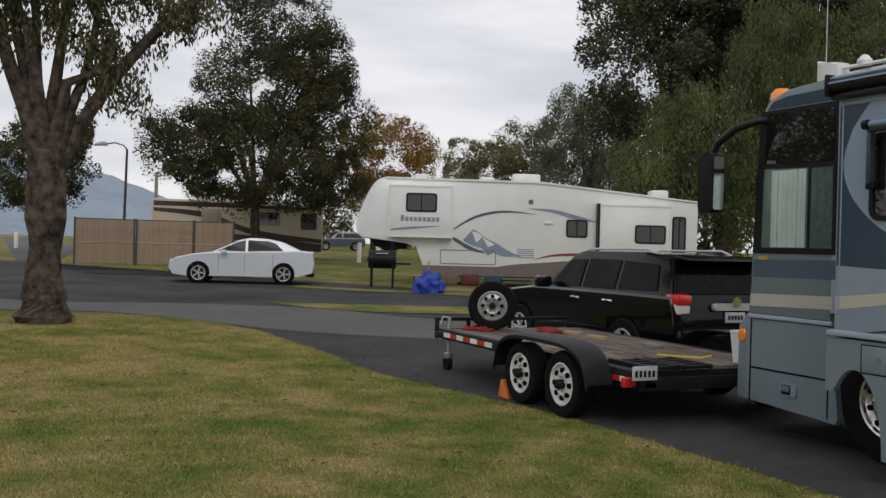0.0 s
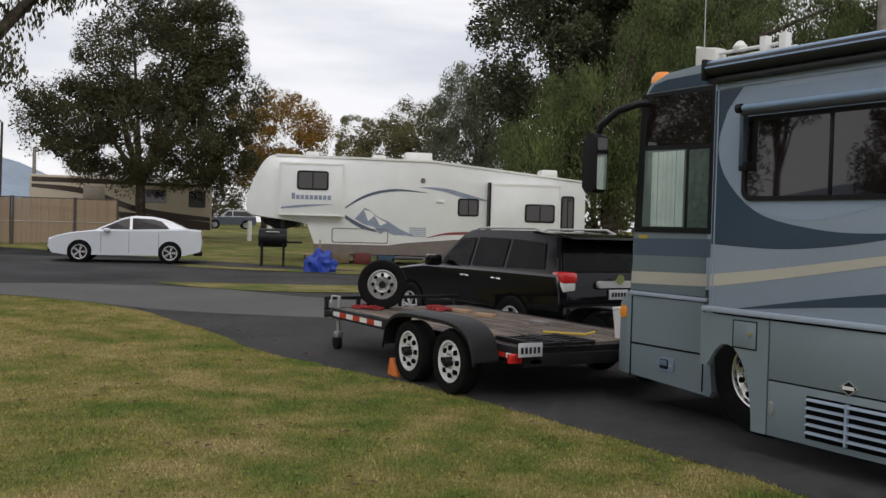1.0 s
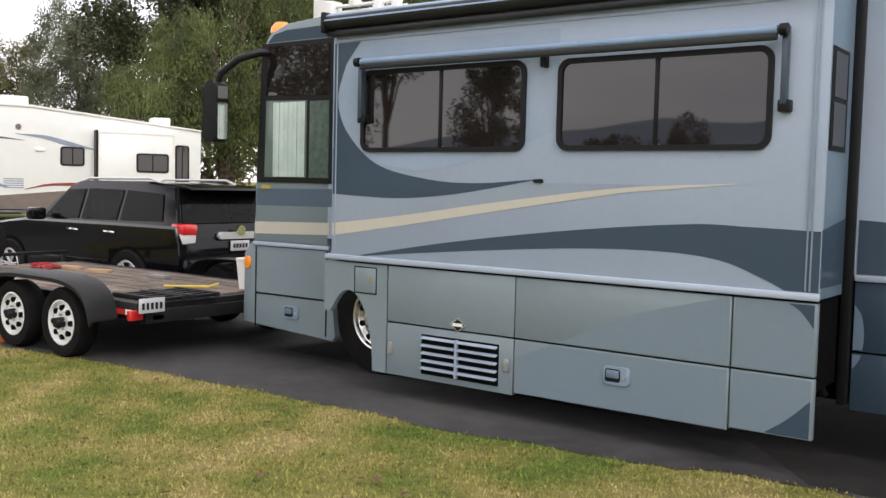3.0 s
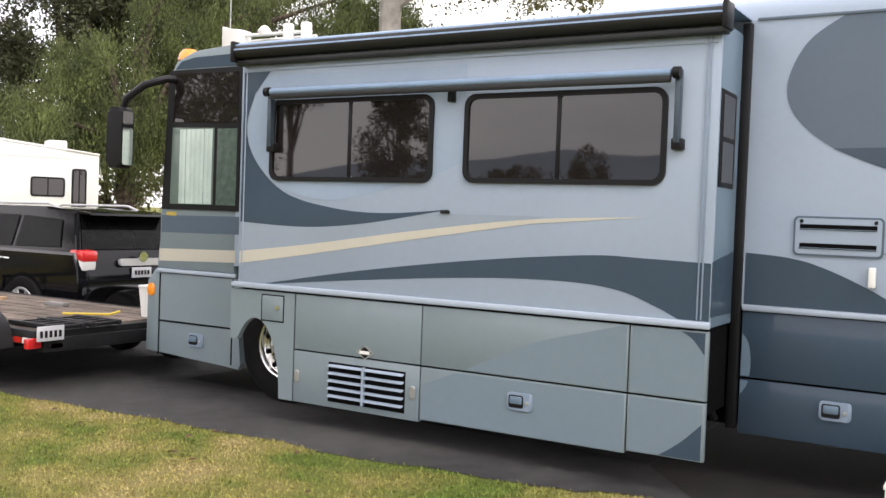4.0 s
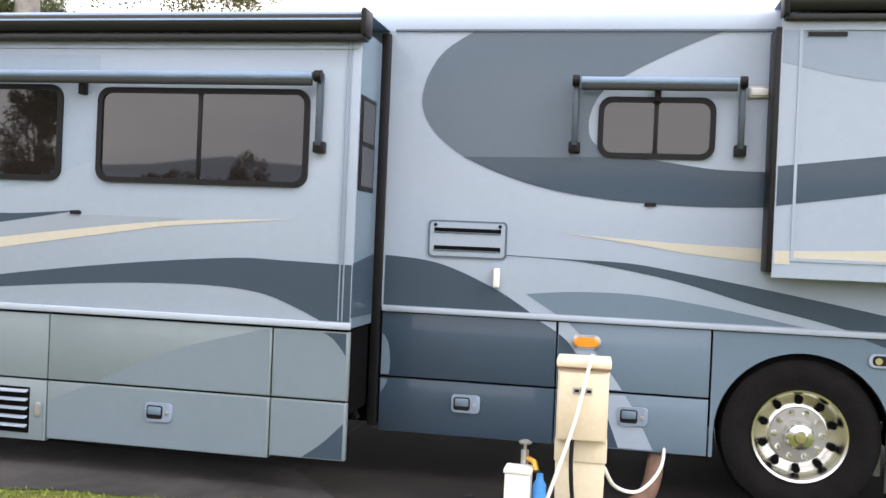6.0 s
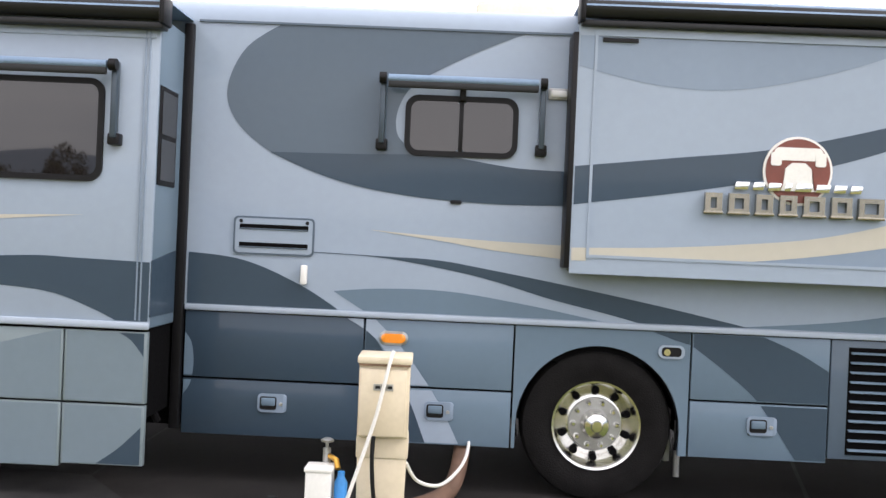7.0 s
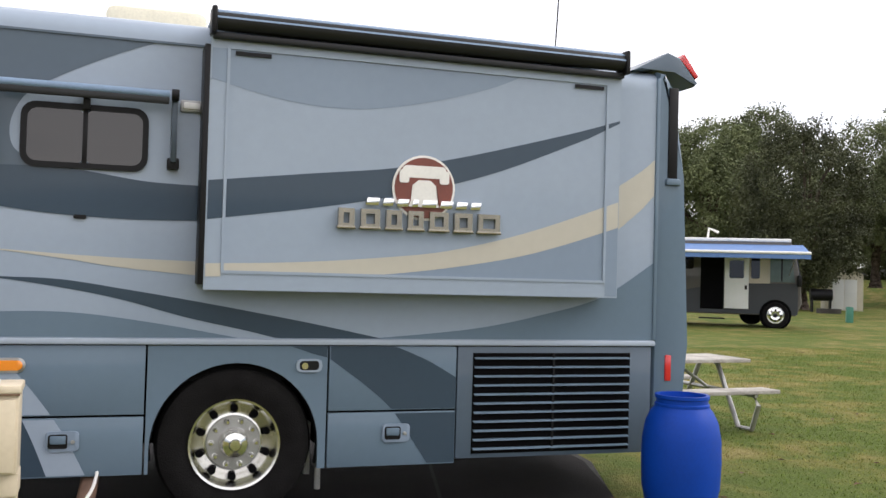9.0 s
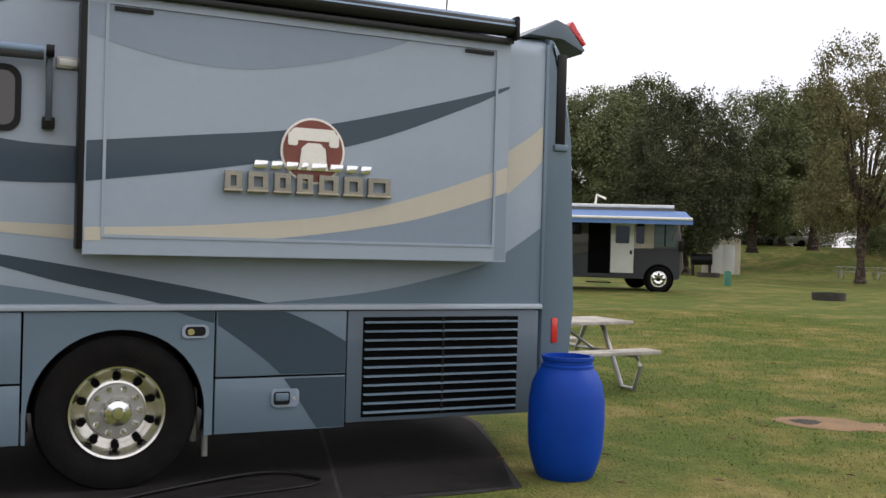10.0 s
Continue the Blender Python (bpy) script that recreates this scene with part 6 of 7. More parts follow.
for x, y, c, h in ((-23.7, 8.7, (0.10, 0.015, 0.013), 0.42), (-23.4, 9.5, (0.015, 0.05, 0.09), 0.40), (-24.0, 8.0, (0.13, 0.09, 0.05), 0.38)):
    q = link("storage_box", box(-0.3, 0.3, -0.3, 0.3, 0, h, 0.03), mat("box_plastic", c, 0.6))
    q.matrix_world = pose(x, y, lift(x) + 0.01, 0, 0, fang)
    tagged(q, "plastic storage box under the white trailer's edge", "box", "boxes by the trailer")
GREYWOOD = mat("weathered_boards", (0.30, 0.28, 0.25), 0.9, vary=0.25, scale=3, bump=0.3, bump_scale=40, spread=0.15, second=(0.40, 0.38, 0.34))


def picnic(tb, frame_m, wood):
    for k in range(5):
        part("table_board", box(-0.92, 0.92, -0.36 + k * 0.146, -0.22 + k * 0.146, 0.715, 0.755, 0.006), wood, tb)
    for s in (-1, 1):
        for k in range(2):
            y = s * 0.70 + (k - 0.5) * 0.145
            part("bench_board", box(-0.92, 0.92, y - 0.068, y + 0.068, 0.42, 0.46, 0.006), wood, tb)
    for x in (-0.62, 0.62):
        part("leg", tube([(x, -0.75, 0.41), (x, -0.84, 0.30), (x, -0.74, 0.03), (x, -0.52, 0.03), (x, -0.16, 0.68), (x, -0.12, 0.70)], 0.028, 8), frame_m, tb)
        part("leg", tube([(x, 0.75, 0.41), (x, 0.84, 0.30), (x, 0.74, 0.03), (x, 0.52, 0.03), (x, 0.16, 0.68), (x, 0.12, 0.70)], 0.028, 8), frame_m, tb)
        part("cross_bar", tube([(x, -0.8, 0.40), (x, 0.8, 0.40)], 0.024, 8), frame_m, tb)
        part("brace", tube([(x, 0.0, 0.40), (x * 0.2, 0.0, 0.70)], 0.02, 8), frame_m, tb)


far_bench = thing("picnic_table", "brown wooden picnic table under the pepper tree", "table", pose(-15.0, 14.6, lift(-15) + 0.35, 0, 0, 40))
picnic(far_bench, BLACK, mat("dark_brown_boards", (0.11, 0.075, 0.055), 0.9, vary=0.25, bump=0.3))

# ---- fenced enclosure, street lamp, posts ----
fen = thing("fence", "chain-link gate enclosure filled with tan privacy slats", "fence", pose(-37.2, -3.9, lift(-37.2)))
SLAT = mat("tan_slats", (0.26, 0.19, 0.125), 0.8, vary=0.12, scale=1.0, spread=0.2, bump=0.3, bump_scale=25)
POSTM = mat("brown_steel_post", (0.06, 0.05, 0.045), 0.6)
runs = [((0, 0), (-0.2, 2.5)), ((-0.2, 2.6), (0.05, 5.05)), ((0.05, 5.1), (0.9, 6.7))]
for (x0, y0), (x1, y1) in runs:
    n = 36
    dx, dy = (x1 - x0), (y1 - y0)
    ang = math.atan2(dy, dx)
    sl = bpy.data.meshes.new("slat")
    b = box(-0.031, 0.031, -0.012, 0.012, 0.06, 2.0)
    b.to_mesh(sl)
    b.free()
    sl.materials.append(SLAT)
    n = int(math.hypot(dx, dy) / 0.066)
    for k in range(n):
        u = (k + 0.5) / n
        o = new("slat", sl)
        o.parent = fen
        o.matrix_local = Matrix.Translation((x0 + dx * u, y0 + dy * u, T.uniform(-0.03, 0.03))) @ Matrix.Rotation(ang, 4, "Z")
    for u in (0, 1):
        part("post", tube([(x0 + dx * u, y0 + dy * u, 0), (x0 + dx * u, y0 + dy * u, 2.08)], 0.045), POSTM, fen)
    part("top_rail", tube([(x0, y0, 2.02), (x1, y1, 2.02)], 0.025), POSTM, fen)
    part("wire", tube([(x0 + 0.03, y0, 1.0), (x1 + 0.03, y1, 1.0)], 0.012), STEEL, fen)
lamp = thing("street_lamp", "grey steel street lamp with a single cobra head", "street lamp", pose(-52.4, -0.4, lift(-52)))
part("pole", tube([(0, 0, 0), (0.0, 0.1, 6.3)], 0.09, 10, taper=0.07), POSTM, lamp)
part("arm", tube([(0, 0.1, 6.25), (0, -0.1, 6.5), (0, -0.6, 6.62), (0, -1.0, 6.55)], 0.04), POSTM, lamp)
part("lamp_head", prism([(-1.75, 6.38), (-1.0, 6.42), (-0.95, 6.55), (-1.2, 6.68), (-1.65, 6.58)], -0.14, 0.14, "x", 0.03), STEEL, lamp)
for x, y, h in ((-46, 12.2, 1.1), (-45, 13.0, 1.25), (-46, 13.4, 0.9), (-60, -8.0, 1.2), (-62, -6.2, 1.0), (-41, 17.5, 1.0)):
    q = link("bollard", lathe([(0.13, 0), (0.13, h), (0.09, h + 0.06), (0.0, h + 0.07)], 12), WHITEP)
    q.matrix_world = pose(x, y, lift(x))
    tagged(q, "short white painted post by the lane", "post", "posts along the lane")
pole = link("utility_pole", tube([(0, 0, 0), (0, 0, 5.4)], 0.12, 10), mat("old_pole", (0.3, 0.28, 0.26), 0.9))
pole.matrix_world = pose(-60, 2.4, lift(-60))
tagged(pole, "weathered wooden pole behind the enclosure", "pole")


# ---- other motorhomes ----
def coach(name, label, at, length, base, dark, mid, flip=1):
    c = thing(name, label, "motorhome", at)
    part("body", box(0, length, 0, 2.5, 0.42, 3.45, 0.10), base, c)
    stripe(c, curve([(0, 2.9), (length * 0.3, 2.7), (length * 0.6, 1.7), (length, 1.2)], 6) + curve([(length, 0.95), (length * 0.6, 1.35), (length * 0.3, 2.35), (0, 2.7)], 6), 0, dark, [(0.1, length - 0.1, 0.5, 3.3)], proud=0.012)
    stripe(c, curve([(0, 1.7), (length * 0.4, 1.5), (length, 0.9)], 6) + curve([(length, 0.5), (length * 0.4, 1.15), (0, 1.45)], 6), 0, dark, [(0.1, length - 0.1, 0.5, 3.3)], proud=0.010)
    part("roof_stripe", box(0.1, length - 0.1, -0.014, 0.0, 3.02, 3.3), dark, c)
    part("skirt", box(0.1, length - 0.1, -0.008, 0.0, 0.45, 0.7), mid, c)
    for x in (length * 0.18, length * 0.74):
        # near-black disc paints the shade in the coach's wheel arch
        part("wheel_well", lathe([(0.58, -0.012), (0.58, 0.1), (0, 0.1)], 24, "y", (x, 0, 0.5)), SEAM, c)
        wheel(c, x, -0.075, 0.49, 0.49, 0.29, 0.3, ALU, -1, holes=8)
    return c


C_TAUPE = paint("coach_beige", (0.55, 0.47, 0.36))
C_BROWN = paint("coach_brown", (0.06, 0.042, 0.034))
far = coach("motorhome", "beige motorhome with dark brown swooshes behind the trees", pose(-52.4, 1.2, lift(-52.4), 0, 0, 79), 10.3, C_TAUPE, C_BROWN, C_BROWN)
part("window", prism(rounded(6.2, 7.6, 2.0, 2.8, 0.1), -0.02, 0, "y"), TINT, far)
part("window", prism(rounded(8.9, 9.9, 1.8, 2.8, 0.1), -0.02, 0, "y"), TINT, far)
part("vent_panel", box(2.9, 4.1, -0.02, 0, 2.05, 2.9, 0.004), mat("coach_panel", (0.36, 0.31, 0.26), 0.5), far)
part("roof_unit", box(2.6, 3.7, 0.9, 1.6, 3.45, 3.75, 0.08), WHITEP, far)
part("awning", box(5.5, 9.5, -0.22, 0, 3.2, 3.36, 0.04), WHITEP, far)
TAUP2 = paint("coach_tan_grey", (0.105, 0.098, 0.092))
SLT2 = paint("coach_slate", (0.05, 0.055, 0.065))
BEIG2 = paint("coach_light_beige", (0.50, 0.45, 0.37))
# local +x is its nose; the door side faces the camera
near_c = thing("motorhome", "tan and slate motorhome with door open and blue awning out", "motorhome", pose(23.4, 26.55, 0.0, 0, 0, -32))
part("body", prism([(0, 0.45), (8.25, 0.45), (8.45, 0.9), (8.38, 1.7), (8.18, 2.9), (8.0, 3.12), (0, 3.12)], 0, 2.5, "y", 0.06), TAUP2, near_c)
stripe(near_c, [(6.55, 1.45), (7.35, 1.5), (7.35, 2.75), (6.55, 2.75)], 0, BEIG2, [(0, 9, 0, 4)], proud=0.010)
stripe(near_c, curve([(3.0, 0.5), (4.3, 1.25), (6.2, 1.55), (8.3, 1.6)], 6) + [(8.3, 0.5)], 0, SLT2, [(0, 9, 0, 4)], proud=0.014)
stripe(near_c, curve([(2.6, 1.8), (3.5, 1.6), (4.1, 1.0), (4.2, 0.55)], 6) + curve([(3.8, 0.55), (3.6, 1.0), (3.1, 1.4), (2.6, 1.5)], 6), 0, BEIG2, [(0, 9, 0, 4)], proud=0.018)
part("roof_edge", box(0, 8.05, -0.03, 2.53, 3.08, 3.2, 0.03), WHITEP, near_c)
# near-black plate on the closed body paints the unlit doorway
dw = part("doorway", box(4.95, 5.75, -0.022, 0.0, 0.62, 2.62), SEAM, near_c)
dr = part("door", box(5.78, 6.62, -0.10, -0.06, 0.66, 2.62, 0.012), WHITE, near_c, "open white entry door")
part("door_window", prism(rounded(5.95, 6.45, 1.75, 2.4, 0.06), -0.115, -0.10, "y"), TINT, dr)
part("door_latch", box(6.48, 6.56, -0.12, -0.10, 1.35, 1.5), BLACK, dr)
for x0, x1, z0, z1 in ((4.0, 4.7, 2.05, 2.5), (6.7, 7.0, 1.75, 2.6)):
    part("window", prism(rounded(x0, x1, z0, z1, 0.07), -0.024, 0, "y"), TINT, near_c)
cw = part("cab_window", prism([(7.35, 1.65), (8.2, 1.65), (8.05, 2.6), (7.35, 2.6)], -0.03, 0.0, "y"), mat("green_glass", (0.10, 0.14, 0.13), 0.05), near_c)
part("window_post", box(7.72, 7.77, -0.036, 0, 1.68, 2.58), BLACK, cw)
part("windscreen", prism([(8.42, 1.55), (8.45, 1.55), (8.24, 2.75), (8.20, 2.75)], 0.1, 2.4, "y"), TINT, near_c)
part("wheel", lathe([(0.0, 2.2), (0.45, 2.2), (0.46, 2.4), (0.0, 2.4)], 20, "y", (6.9, 0, 0.46)), RUBBER, near_c)
for x in (7.55, 2.2):
    # shaded arch painted as a near-black disc
    part("wheel_well", lathe([(0.55, -0.02), (0.55, 0.1), (0, 0.1)], 24, "y", (x, 0, 0.47)), SEAM, near_c)
    wheel(near_c, x, -0.085, 0.46, 0.46, 0.29, 0.3, CHROME, -1, holes=8)
aw = part("awning", prism([(0.0, 2.98), (-2.2, 2.62), (-2.22, 2.44), (-2.19, 2.44), (-2.17, 2.60), (0.0, 2.93)], 2.0, 8.45, "x"), mat("blue_awning", (0.09, 0.18, 0.38), 0.7, vary=0.12), near_c, "extended blue striped awning")
part("awning_roller", tube([(2.0, -2.2, 2.64), (8.45, -2.2, 2.64)], 0.05), WHITEP, aw)
for x in (2.1, 8.0):
    part("awning_arm", tube([(x, 0, 1.9), (x, -2.15, 2.6)], 0.025), STEEL, aw)
part("entry_step", box(4.9, 5.8, -0.45, 0.0, 0.28, 0.32), BLACK, near_c)
part("roof_antenna", tube([(5.2, 1.2, 3.2), (5.25, 1.2, 3.6), (5.6, 1.2, 3.45)], 0.05), WHITEP, near_c)
part("roof_unit", box(3.2, 4.2, 0.8, 1.6, 3.18, 3.4, 0.06), WHITEP, near_c)
part("door_mirror", box(8.25, 8.4, -0.3, -0.1, 1.5, 1.9, 0.03), BLACK, near_c)

# ---- lawn to the east ----
bar_ = thing("barrel", "bright blue plastic drum with a ribbed rim", "barrel", pose(11.45, -0.50, 0.0) @ Matrix.Diagonal((0.86, 0.86, 0.915, 1)))
BLUEP = mat("blue_drum_plastic", (0.001, 0.045, 0.33), 0.5, vary=0.10, scale=3, spec=0.2)
part("drum", lathe([(0.0, 0.0), (0.215, 0.0), (0.235, 0.02), (0.275, 0.12), (0.303, 0.24), (0.312, 0.42), (0.308, 0.60), (0.285, 0.72), (0.245, 0.80), (0.205, 0.845), (0.198, 0.86), (0.0, 0.855)], 40), BLUEP, bar_)
part("rim", lathe([(0.20, 0.835), (0.215, 0.84), (0.215, 0.858), (0.203, 0.866), (0.203, 0.895), (0.213, 0.90), (0.213, 0.925), (0.186, 0.925), (0.186, 0.86)], 40, cap=False), BLUEP, bar_)
tab = thing("picnic_table", "weathered picnic table with a bent galvanised frame", "table", pose(13.62, 3.30, 0.0, 0, 0, 5), "picnic tables")
picnic(tab, STEEL, GREYWOOD)
tab2 = thing("picnic_table", "weathered picnic table standing far across the lawn", "table", pose(56.5, 38.0, 0.0, 0, 0, -34), "picnic tables")
picnic(tab2, STEEL, GREYWOOD)
copy_thing(tab2, pose(58.3, 36.8, 0, 0, 0, -34))
shed = thing("shed", "small cream vinyl shed with a grey roof", "shed", pose(49.6, 43.6, 0.0, 0, 0, -35))
VINYL = mat("cream_vinyl", (0.62, 0.57, 0.46), 0.6, vary=0.05)
part("walls", prism([(0, 0), (0, 2.3), (1.1, 2.75), (2.2, 2.3), (2.2, 0)], 0.0, 3.0, "y", 0.01), VINYL, shed)
for k in range(10):
    part("siding_board", box(2.2, 2.215, 0.02, 2.98, 0.1 + k * 0.21, 0.29 + k * 0.21), VINYL, shed)
part("roof", prism([(-0.15, 2.25), (1.1, 2.80), (2.35, 2.25), (2.35, 2.33), (1.1, 2.90), (-0.15, 2.33)], -0.12, 3.12, "y"), mat("grey_shingles", (0.13, 0.13, 0.14), 0.9, vary=0.2, scale=8), shed)
part("door", box(0.35, 1.1, -0.03, 0, 0.05, 1.95, 0.01), WHITE, shed)
part("door", box(1.12, 1.85, -0.03, 0, 0.05, 1.95, 0.01), WHITE, shed)
sq = link("utility_box", prism(rounded(-0.14, 0.14, 0, 0.68, 0.05), -0.11, 0.11, "y", 0.02), mat("green_steel", (0.05, 0.20, 0.14), 0.5))
sq.matrix_world = pose(37.3, 27.4, 0, 0, 0, -30)
tagged(sq, "small green steel utility box on the lawn", "utility box")
for x, y, s in ((33.4, 17.9, 0.68), (45.0, 37.8, 0.8), (56.0, 49.0, 0.8), (63.0, 51.0, 0.8)):
    q = thing("fire_ring", "low rusted steel fire ring set in the grass", "fire ring", pose(x, y, 0), "fire rings")
    part("ring", lathe([(0.80 * s, 0.0), (0.82 * s, 0.25), (0.78 * s, 0.25), (0.76 * s, 0.0)], 28, cap=False), mat("rusted_steel", (0.04, 0.035, 0.03), 0.8, vary=0.3), q)
bqs = thing("barbecue_grill", "black grill standing beside the cream shed", "grill", pose(46.2, 39.9, 0, 0, 0, -30))
part("barrel", lathe([(0, -0.6), (0.35, -0.6), (0.35, 0.6), (0, 0.6)], 20, "x", (0, 0, 1.0)), BLACK, bqs)
for x in (-0.5, 0.5):
    part("leg", box(x - 0.04, x + 0.04, -0.25, 0.25, 0, 0.8), BLACK, bqs)
DIRT = mat("bare_dirt", (0.22, 0.135, 0.068), 0.95, vary=0.25, scale=3, bump=0.5, bump_scale=30)
ASH = mat("charred_soil", (0.035, 0.028, 0.024), 0.95, vary=0.4, scale=8, bump=0.8, bump_scale=30)


def patch(name, x, y, rx, ry, rot, h, m, label, seed):
    b = bmesh.new()
    c = b.verts.new((0, 0, h))
    ring = []
    n = 40
    for k in range(n):
        a = 2 * math.pi * k / n
        r = 1 + 0.28 * noise.noise((math.cos(a) * 1.7 + seed, math.sin(a) * 1.7, seed)) + 0.10 * noise.noise((math.cos(a) * 6, math.sin(a) * 6, seed))
        ring.append(b.verts.new((rx * r * math.cos(a), ry * r * math.sin(a), 0.004)))
    for k in range(n):
        b.faces.new((c, ring[k], ring[(k + 1) % n]))
    q = link(name, b, m)
    q.matrix_world = pose(x, y, 0, 0, 0, rot)
    return tagged(q, label, "bare ground", kind="structure")


patch("bare_patch", 14.95, 0.48, 0.50, 0.34, -40, 0.012, DIRT, "patch of bare tan dirt in the lawn", 2.0)
patch("burnt_patch", 14.82, 0.56, 0.21, 0.17, -40, 0.02, ASH, "charred hollow in the bare dirt", 5.0)
patch("bare_patch", 15.9, -0.35, 0.9, 0.4, -35, 0.008, DIRT, "worn dry patch in the lawn", 9.0)

# parked cars and a tent trailer on the far bank
FARW = mat("far_white", (0.5, 0.5, 0.48), 0.4)
for x, y, r, l, h, m, nm, lab in ((66, 62.5, -30, 4.6, 1.6, BLK, "parked_car", "dark car parked on the grassy bank"), (74, 61.9, -30, 4.8, 1.7, SILVER, "parked_car", "silver car parked on the grassy bank"), (80, 56, -30, 4.6, 1.5, FARW, "parked_car", "white car parked on the bank")):
    q = thing(nm, lab, "car", pose(x, y, 2.08, 0, 0, r), "cars on the bank")
    part("body", box(-l / 2, l / 2, -0.9, 0.9, 0.3, h * 0.58, 0.15), m, q)
    part("cabin", prism([(-l * 0.32, h * 0.56), (-l * 0.2, h), (l * 0.2, h), (l * 0.36, h * 0.56)], -0.75, 0.75, "y", 0.06), TINT, q)
    for xx in (-l * 0.3, l * 0.3):
        for yy in (-0.9, 0.9):
            part("wheel", lathe([(0.0, -0.1), (0.32, -0.1), (0.32, 0.1), (0.0, 0.1)], 16, "y", (xx, yy, 0.32)), RUBBER, q)
tt = thing("travel_trailer", "white travel trailer behind the shed", "trailer", pose(43.2, 51.5, 0, 0, 0, -35))
part("body", box(0, 6, 0, 2.4, 0.5, 3.0, 0.12), WHITE, tt)
part("window", box(1, 2, -0.02, 0, 1.6, 2.3), TINT, tt)
part("wheel", lathe([(0.0, -0.1), (0.36, -0.1), (0.36, 0.1), (0.0, 0.1)], 16, "y", (3, 0.1, 0.36)), RUBBER, tt)
part("wheel", lathe([(0.0, -0.1), (0.36, -0.1), (0.36, 0.1), (0.0, 0.1)], 16, "y", (3, 2.3, 0.36)), RUBBER, tt)
gsv, w2 = vehicle("suv", "grey sport utility car parked beyond the white trailer", "car", pose(-78, 21.4, lift(-78), 0, 0, 75), 1.9,
                  [(-2.3, 0.5), (-2.25, 0.9), (-1.1, 1.1), (2.25, 1.15), (2.3, 0.6), (2.2, 0.38), (-2.2, 0.38)], [(-0.98, 1.08), (-0.6, 1.1), (1.4, 1.12), (2.2, 1.12)], [(-0.30, 1.66), (-0.1, 1.72), (1.4, 1.74), (2.05, 1.68)],
                  [[(-0.6, 1.16), (0.12, 1.16), (0.12, 1.6), (-0.3, 1.58)], [(0.2, 1.16), (2.0, 1.18), (1.9, 1.58), (0.2, 1.6)]], [(-1.4, 0.38, 0.38, 0.23), (1.35, 0.38, 0.38, 0.23)], mat("grey_blue_paint", (0.07, 0.085, 0.11), 0.3, coat=0.6), SILVER, 5)

# ---- service pedestal by the motorhome ----
PED = thing("power_pedestal", "cream steel power pedestal with worn top and cable", "pedestal", pose(7.19, -1.0, 0.0, 0, 0, 2))
CREAMP = mat("cream_enamel", (0.64, 0.55, 0.40), 0.5, vary=0.03, scale=2.2, second=(0.68, 0.59, 0.44))
RUSTY = mat("rusty_edge", (0.16, 0.10, 0.06), 0.9, vary=0.5, scale=20)
part("column", prism([(-0.125, 0.0), (0.125, 0.0), (0.135, 0.6), (-0.135, 0.6)], -0.08, 0.10, "y", 0.006), CREAMP, PED)
part("collar", box(-0.14, 0.14, -0.09, 0.11, 0.47, 0.585, 0.006), CREAMP, PED)
bx = part("box", box(-0.135, 0.135, -0.14, 0.11, 0.59, 0.99, 0.006), CREAMP, PED)
part("cover", box(-0.128, 0.122, -0.155, -0.14, 0.60, 0.955, 0.006), CREAMP, bx)
part("cap", box(-0.145, 0.145, -0.16, 0.12, 0.985, 1.025, 0.008), CREAMP, PED)
part("rust_line", box(-0.137, 0.137, -0.158, 0.10, 0.974, 0.986), RUSTY, PED)
lb = part("label_plate", box(-0.055, 0.05, -0.159, -0.154, 0.845, 0.88), STEEL, bx)
for k in range(3):
    part("label_bar", box(-0.045 + k * 0.032, -0.02 + k * 0.032, -0.1605, -0.158, 0.855, 0.87), BLACK, lb)
hose = link("water_hose", tube(curve([(7.24, -1.17, 1.06), (7.22, -1.19, 0.98), (7.16, -1.20, 0.7), (7.07, -1.22, 0.4), (6.98, -1.20, 0.12), (6.92, -1.1, 0.02)], 6), 0.0105, 8), WHITEP)
tagged(hose, "white hose draped over the pedestal", "hose")
cable = link("power_cable", tube(curve([(7.15, -1.155, 0.60), (7.15, -1.17, 0.45), (7.17, -1.16, 0.25), (7.22, -1.10, 0.03), (7.6, -0.7, 0.02), (9.3, 0.1, 0.03), (9.75, -0.10, 0.02), (9.6, -0.28, 0.02), (8.6, -0.42, 0.02)], 8), 0.012, 8), BLACK)
tagged(cable, "black power cable running to the motorhome", "cable")
loop = link("water_hose", tube(curve([(7.32, -0.95, 0.42), (7.38, -0.85, 0.30), (7.50, -0.7, 0.24), (7.60, -0.45, 0.26), (7.66, -0.2, 0.31), (7.68, 0.12, 0.38)], 6), 0.0105, 8), WHITEP)
tagged(loop, "white water hose looping under the motorhome", "hose")
sew = link("sewer_hose", tube(curve([(6.55, -0.75, 0.07), (6.8, -0.72, 0.065), (7.1, -0.7, 0.07), (7.4, -0.55, 0.08), (7.58, -0.2, 0.12), (7.64, 0.15, 0.35), (7.65, 0.3, 0.55)], 8), 0.055, 12), mat("brown_hose", (0.13, 0.075, 0.05), 0.7, vary=0.25, scale=10))
tagged(sew, "brown ribbed drain hose on the asphalt", "hose")
part_ring = link("hose_collar", lathe([(0.045, -0.02), (0.07, -0.02), (0.07, 0.03), (0.045, 0.03)], 18, "x", (6.54, -0.75, 0.075), cap=False), BLACK)
tagged(part_ring, "black coupling at the end of the drain hose", "coupling")
WB = thing("water_post", "white wooden water post with brass tap and blue filter", "water tap", pose(6.87, -1.12, 0.0))
part("post", prism([(-0.07, 0.0), (0.07, 0.0), (0.068, 0.40), (-0.068, 0.40)], -0.07, 0.07, "y", 0.004), WHITEP, WB)
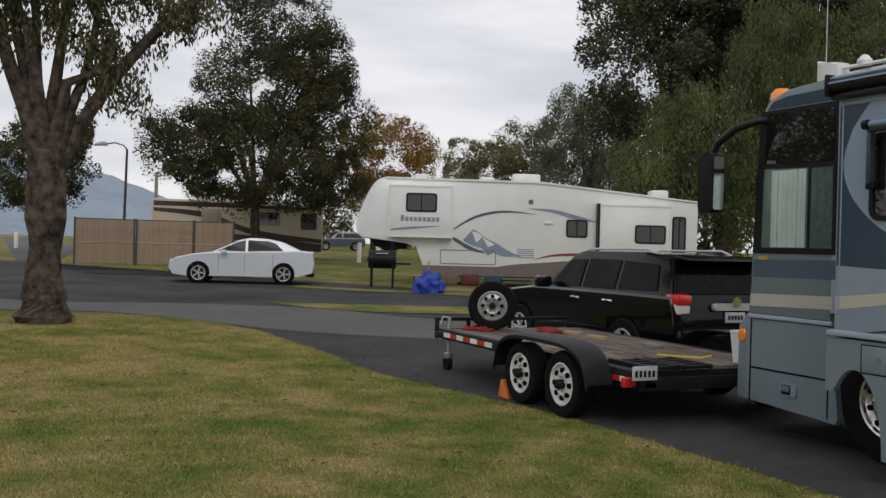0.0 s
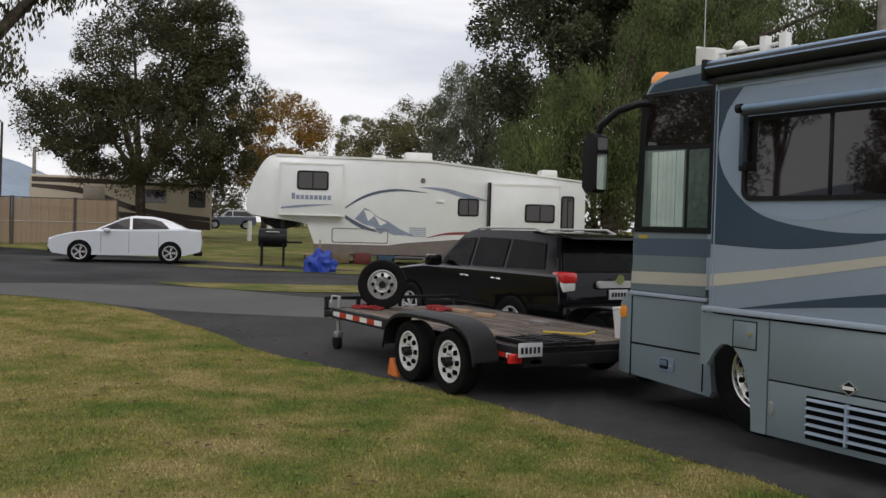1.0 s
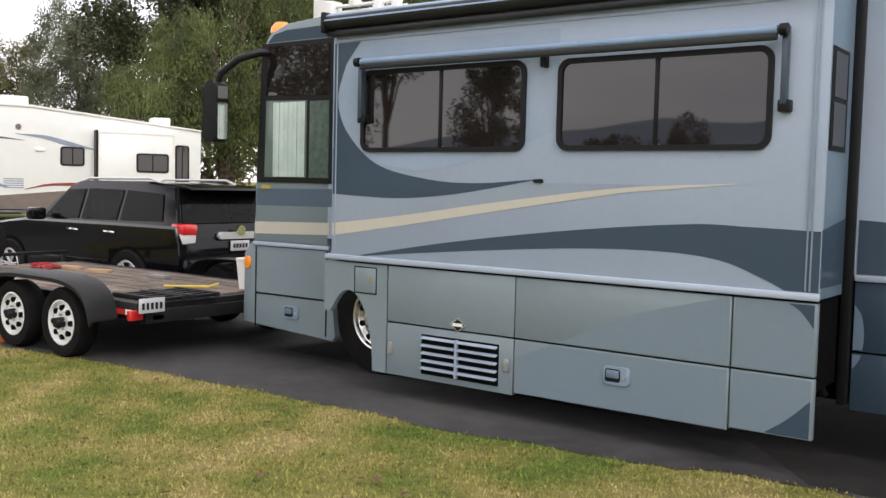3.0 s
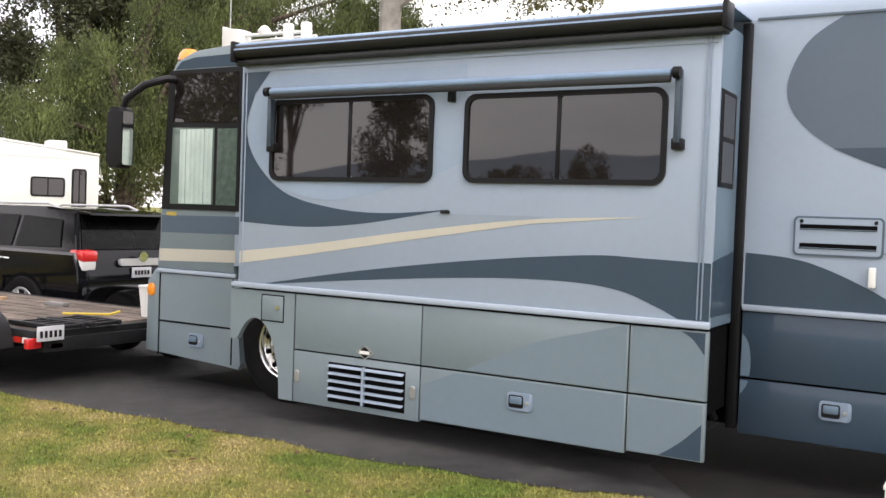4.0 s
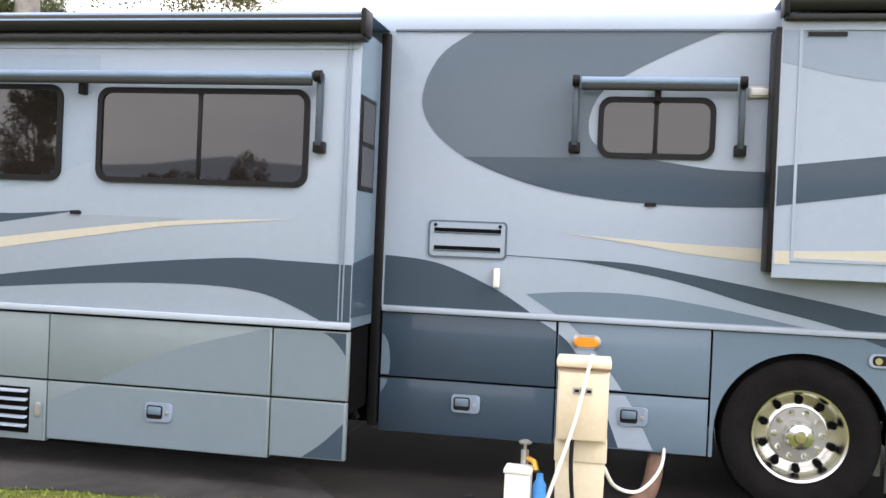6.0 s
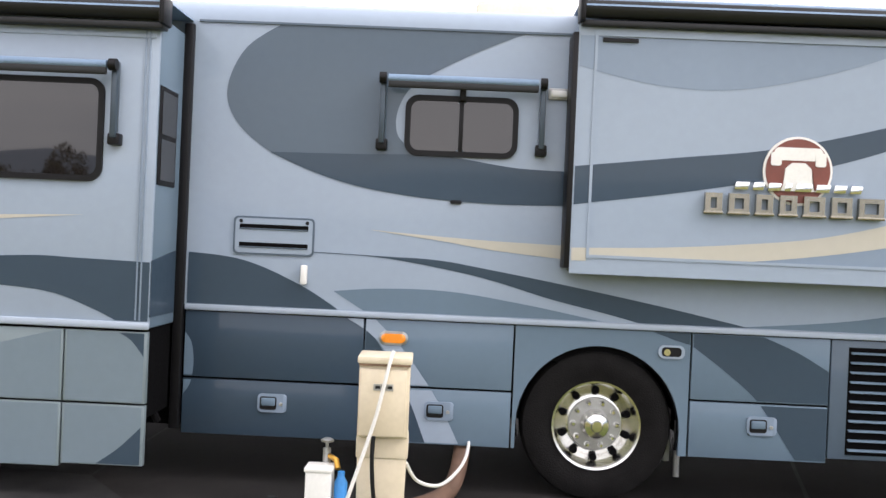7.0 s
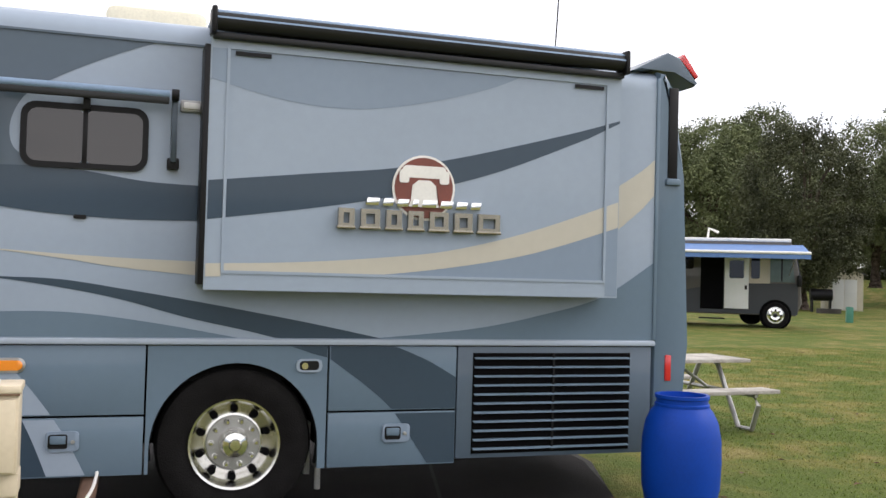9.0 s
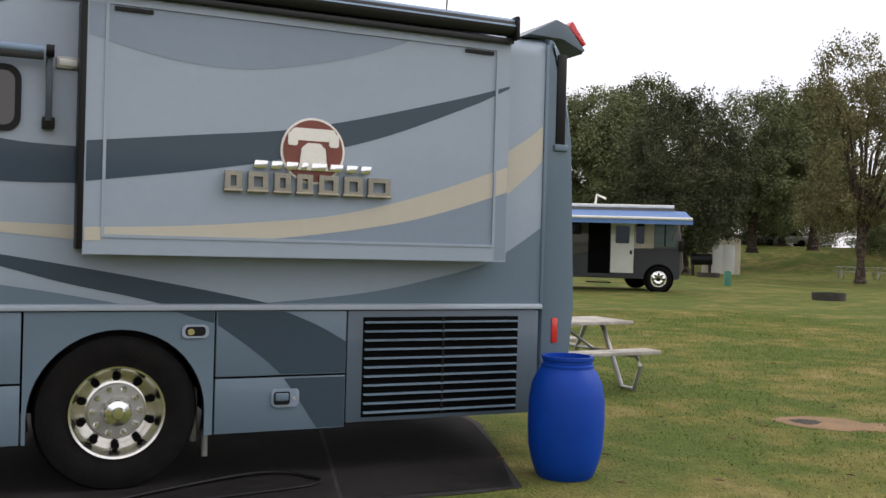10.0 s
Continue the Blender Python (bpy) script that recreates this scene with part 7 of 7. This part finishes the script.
part("cap", box(-0.076, 0.076, -0.076, 0.076, 0.40, 0.425, 0.006), WHITEP, WB)
tap = part("tap_pipe", tube([(0.02, 0.09, 0.30), (0.02, 0.09, 0.50)], 0.022, 10), STEEL, WB)
part("tap_handle", lathe([(0.035, 0.535), (0.038, 0.545), (0.02, 0.555), (0.0, 0.555)], 8, "z", (0.02, 0.09, 0)), STEEL, tap)
part("tap_stem", tube([(0.02, 0.09, 0.49), (0.02, 0.09, 0.545)], 0.009, 8), STEEL, tap)
part("brass_fitting", tube([(0.04, 0.07, 0.46), (0.08, 0.03, 0.45), (0.095, 0.0, 0.41)], 0.016, 8), mat("brass", (0.6, 0.33, 0.06), 0.3, 0.9), tap)
part("filter", lathe([(0.0, 0.06), (0.034, 0.06), (0.036, 0.08), (0.036, 0.34), (0.02, 0.37), (0.018, 0.40), (0.0, 0.40)], 18, "z", (0.115, -0.01, 0.0)), mat("sky_blue_plastic", (0.03, 0.22, 0.55), 0.4), WB)

# ---- fallen leaves and grass blades ----
lr = random.Random(8)
lv, lf = [], []
for _ in range(420):
    x, y = lr.choice(((lr.uniform(-10, 7), lr.uniform(-6.5, -1.2)), (lr.uniform(11, 30), lr.uniform(-6, 14))))
    a, s = lr.uniform(0, 6.28), lr.uniform(0.03, 0.06)
    k = len(lv)
    z = lift(x) + 0.03
    for u, v, h in ((-1, 0, 0), (0, 0.45, 0.012), (1, 0, 0.004), (0, -0.45, 0.014)):
        lv.append((x + s * (u * math.cos(a) - v * math.sin(a)), y + s * (u * math.sin(a) + v * math.cos(a)), z + h))
    lf.append((k, k + 1, k + 2, k + 3))
me = bpy.data.meshes.new("fallen_leaves")
me.from_pydata(lv, [], lf)
me.materials.append(mat("dry_leaf", (0.10, 0.05, 0.025), 0.8, spread=0.4))
tagged(new("fallen_leaves", me), "scattered brown fallen leaves on the lawn", "leaves", kind="stuff")

ex = np.array([p[0] for p in edge])
ey = np.array([p[1] for p in edge])


def blades(name, n, x0, x1, y0, y1, seed, h, inside=True):
    rg = np.random.RandomState(seed)
    x, y = rg.uniform(x0, x1, n), rg.uniform(y0, y1, n)
    if inside:
        lim = np.interp(x, ex, ey)
        ok = y < lim + 0.03 * rg.normal(size=n)
        x, y = x[ok], y[ok]
    # thin out towards the borders of the stretch
    fade = np.minimum(np.minimum(x - x0, x1 - x) / 2.5, np.minimum(y - y0, (y1 - y) * 3) / 1.2)
    bare = ((x - 14.95) / 0.6) ** 2 + ((y - 0.48) / 0.45) ** 2
    ok = rg.uniform(0, 1, len(x)) < np.clip(np.minimum(fade, (bare - 0.5) * 1.5), 0, 1)
    x, y = x[ok], y[ok]
    n = len(x)
    z = np.where(x > -5, 0.0, 0.013 * (-5 - x))
    a = rg.uniform(0, 2 * np.pi, n)
    w = 0.0045 * rg.uniform(0.7, 1.6, n)
    hh = h * rg.uniform(0.5, 1.3, n)
    lx, ly = rg.normal(0, 0.45, n) * hh, rg.normal(0, 0.45, n) * hh
    v = np.empty((n, 3, 3))
    v[:, 0] = np.stack([x - w * np.cos(a), y - w * np.sin(a), z], 1)
    v[:, 1] = np.stack([x + w * np.cos(a), y + w * np.sin(a), z], 1)
    v[:, 2] = np.stack([x + lx, y + ly, z + hh], 1)
    m = bpy.data.meshes.new(name)
    m.from_pydata(v.reshape(-1, 3).tolist(), [], np.arange(n * 3).reshape(-1, 3).tolist())
    m.materials.append(BLADES)
    return tagged(new(name, m), "short mown grass blades, green and straw", "grass", kind="stuff")


blades("grass_blades", 420000, -11.0, 8.5, -8.5, -0.3, 1, 0.02)
blades("grass_blades", 90000, -16, -6.0, -10, -2.0, 2, 0.025)
blades("grass_blades", 150000, 11.7, 27.0, -3.5, 14.0, 3, 0.022, False)
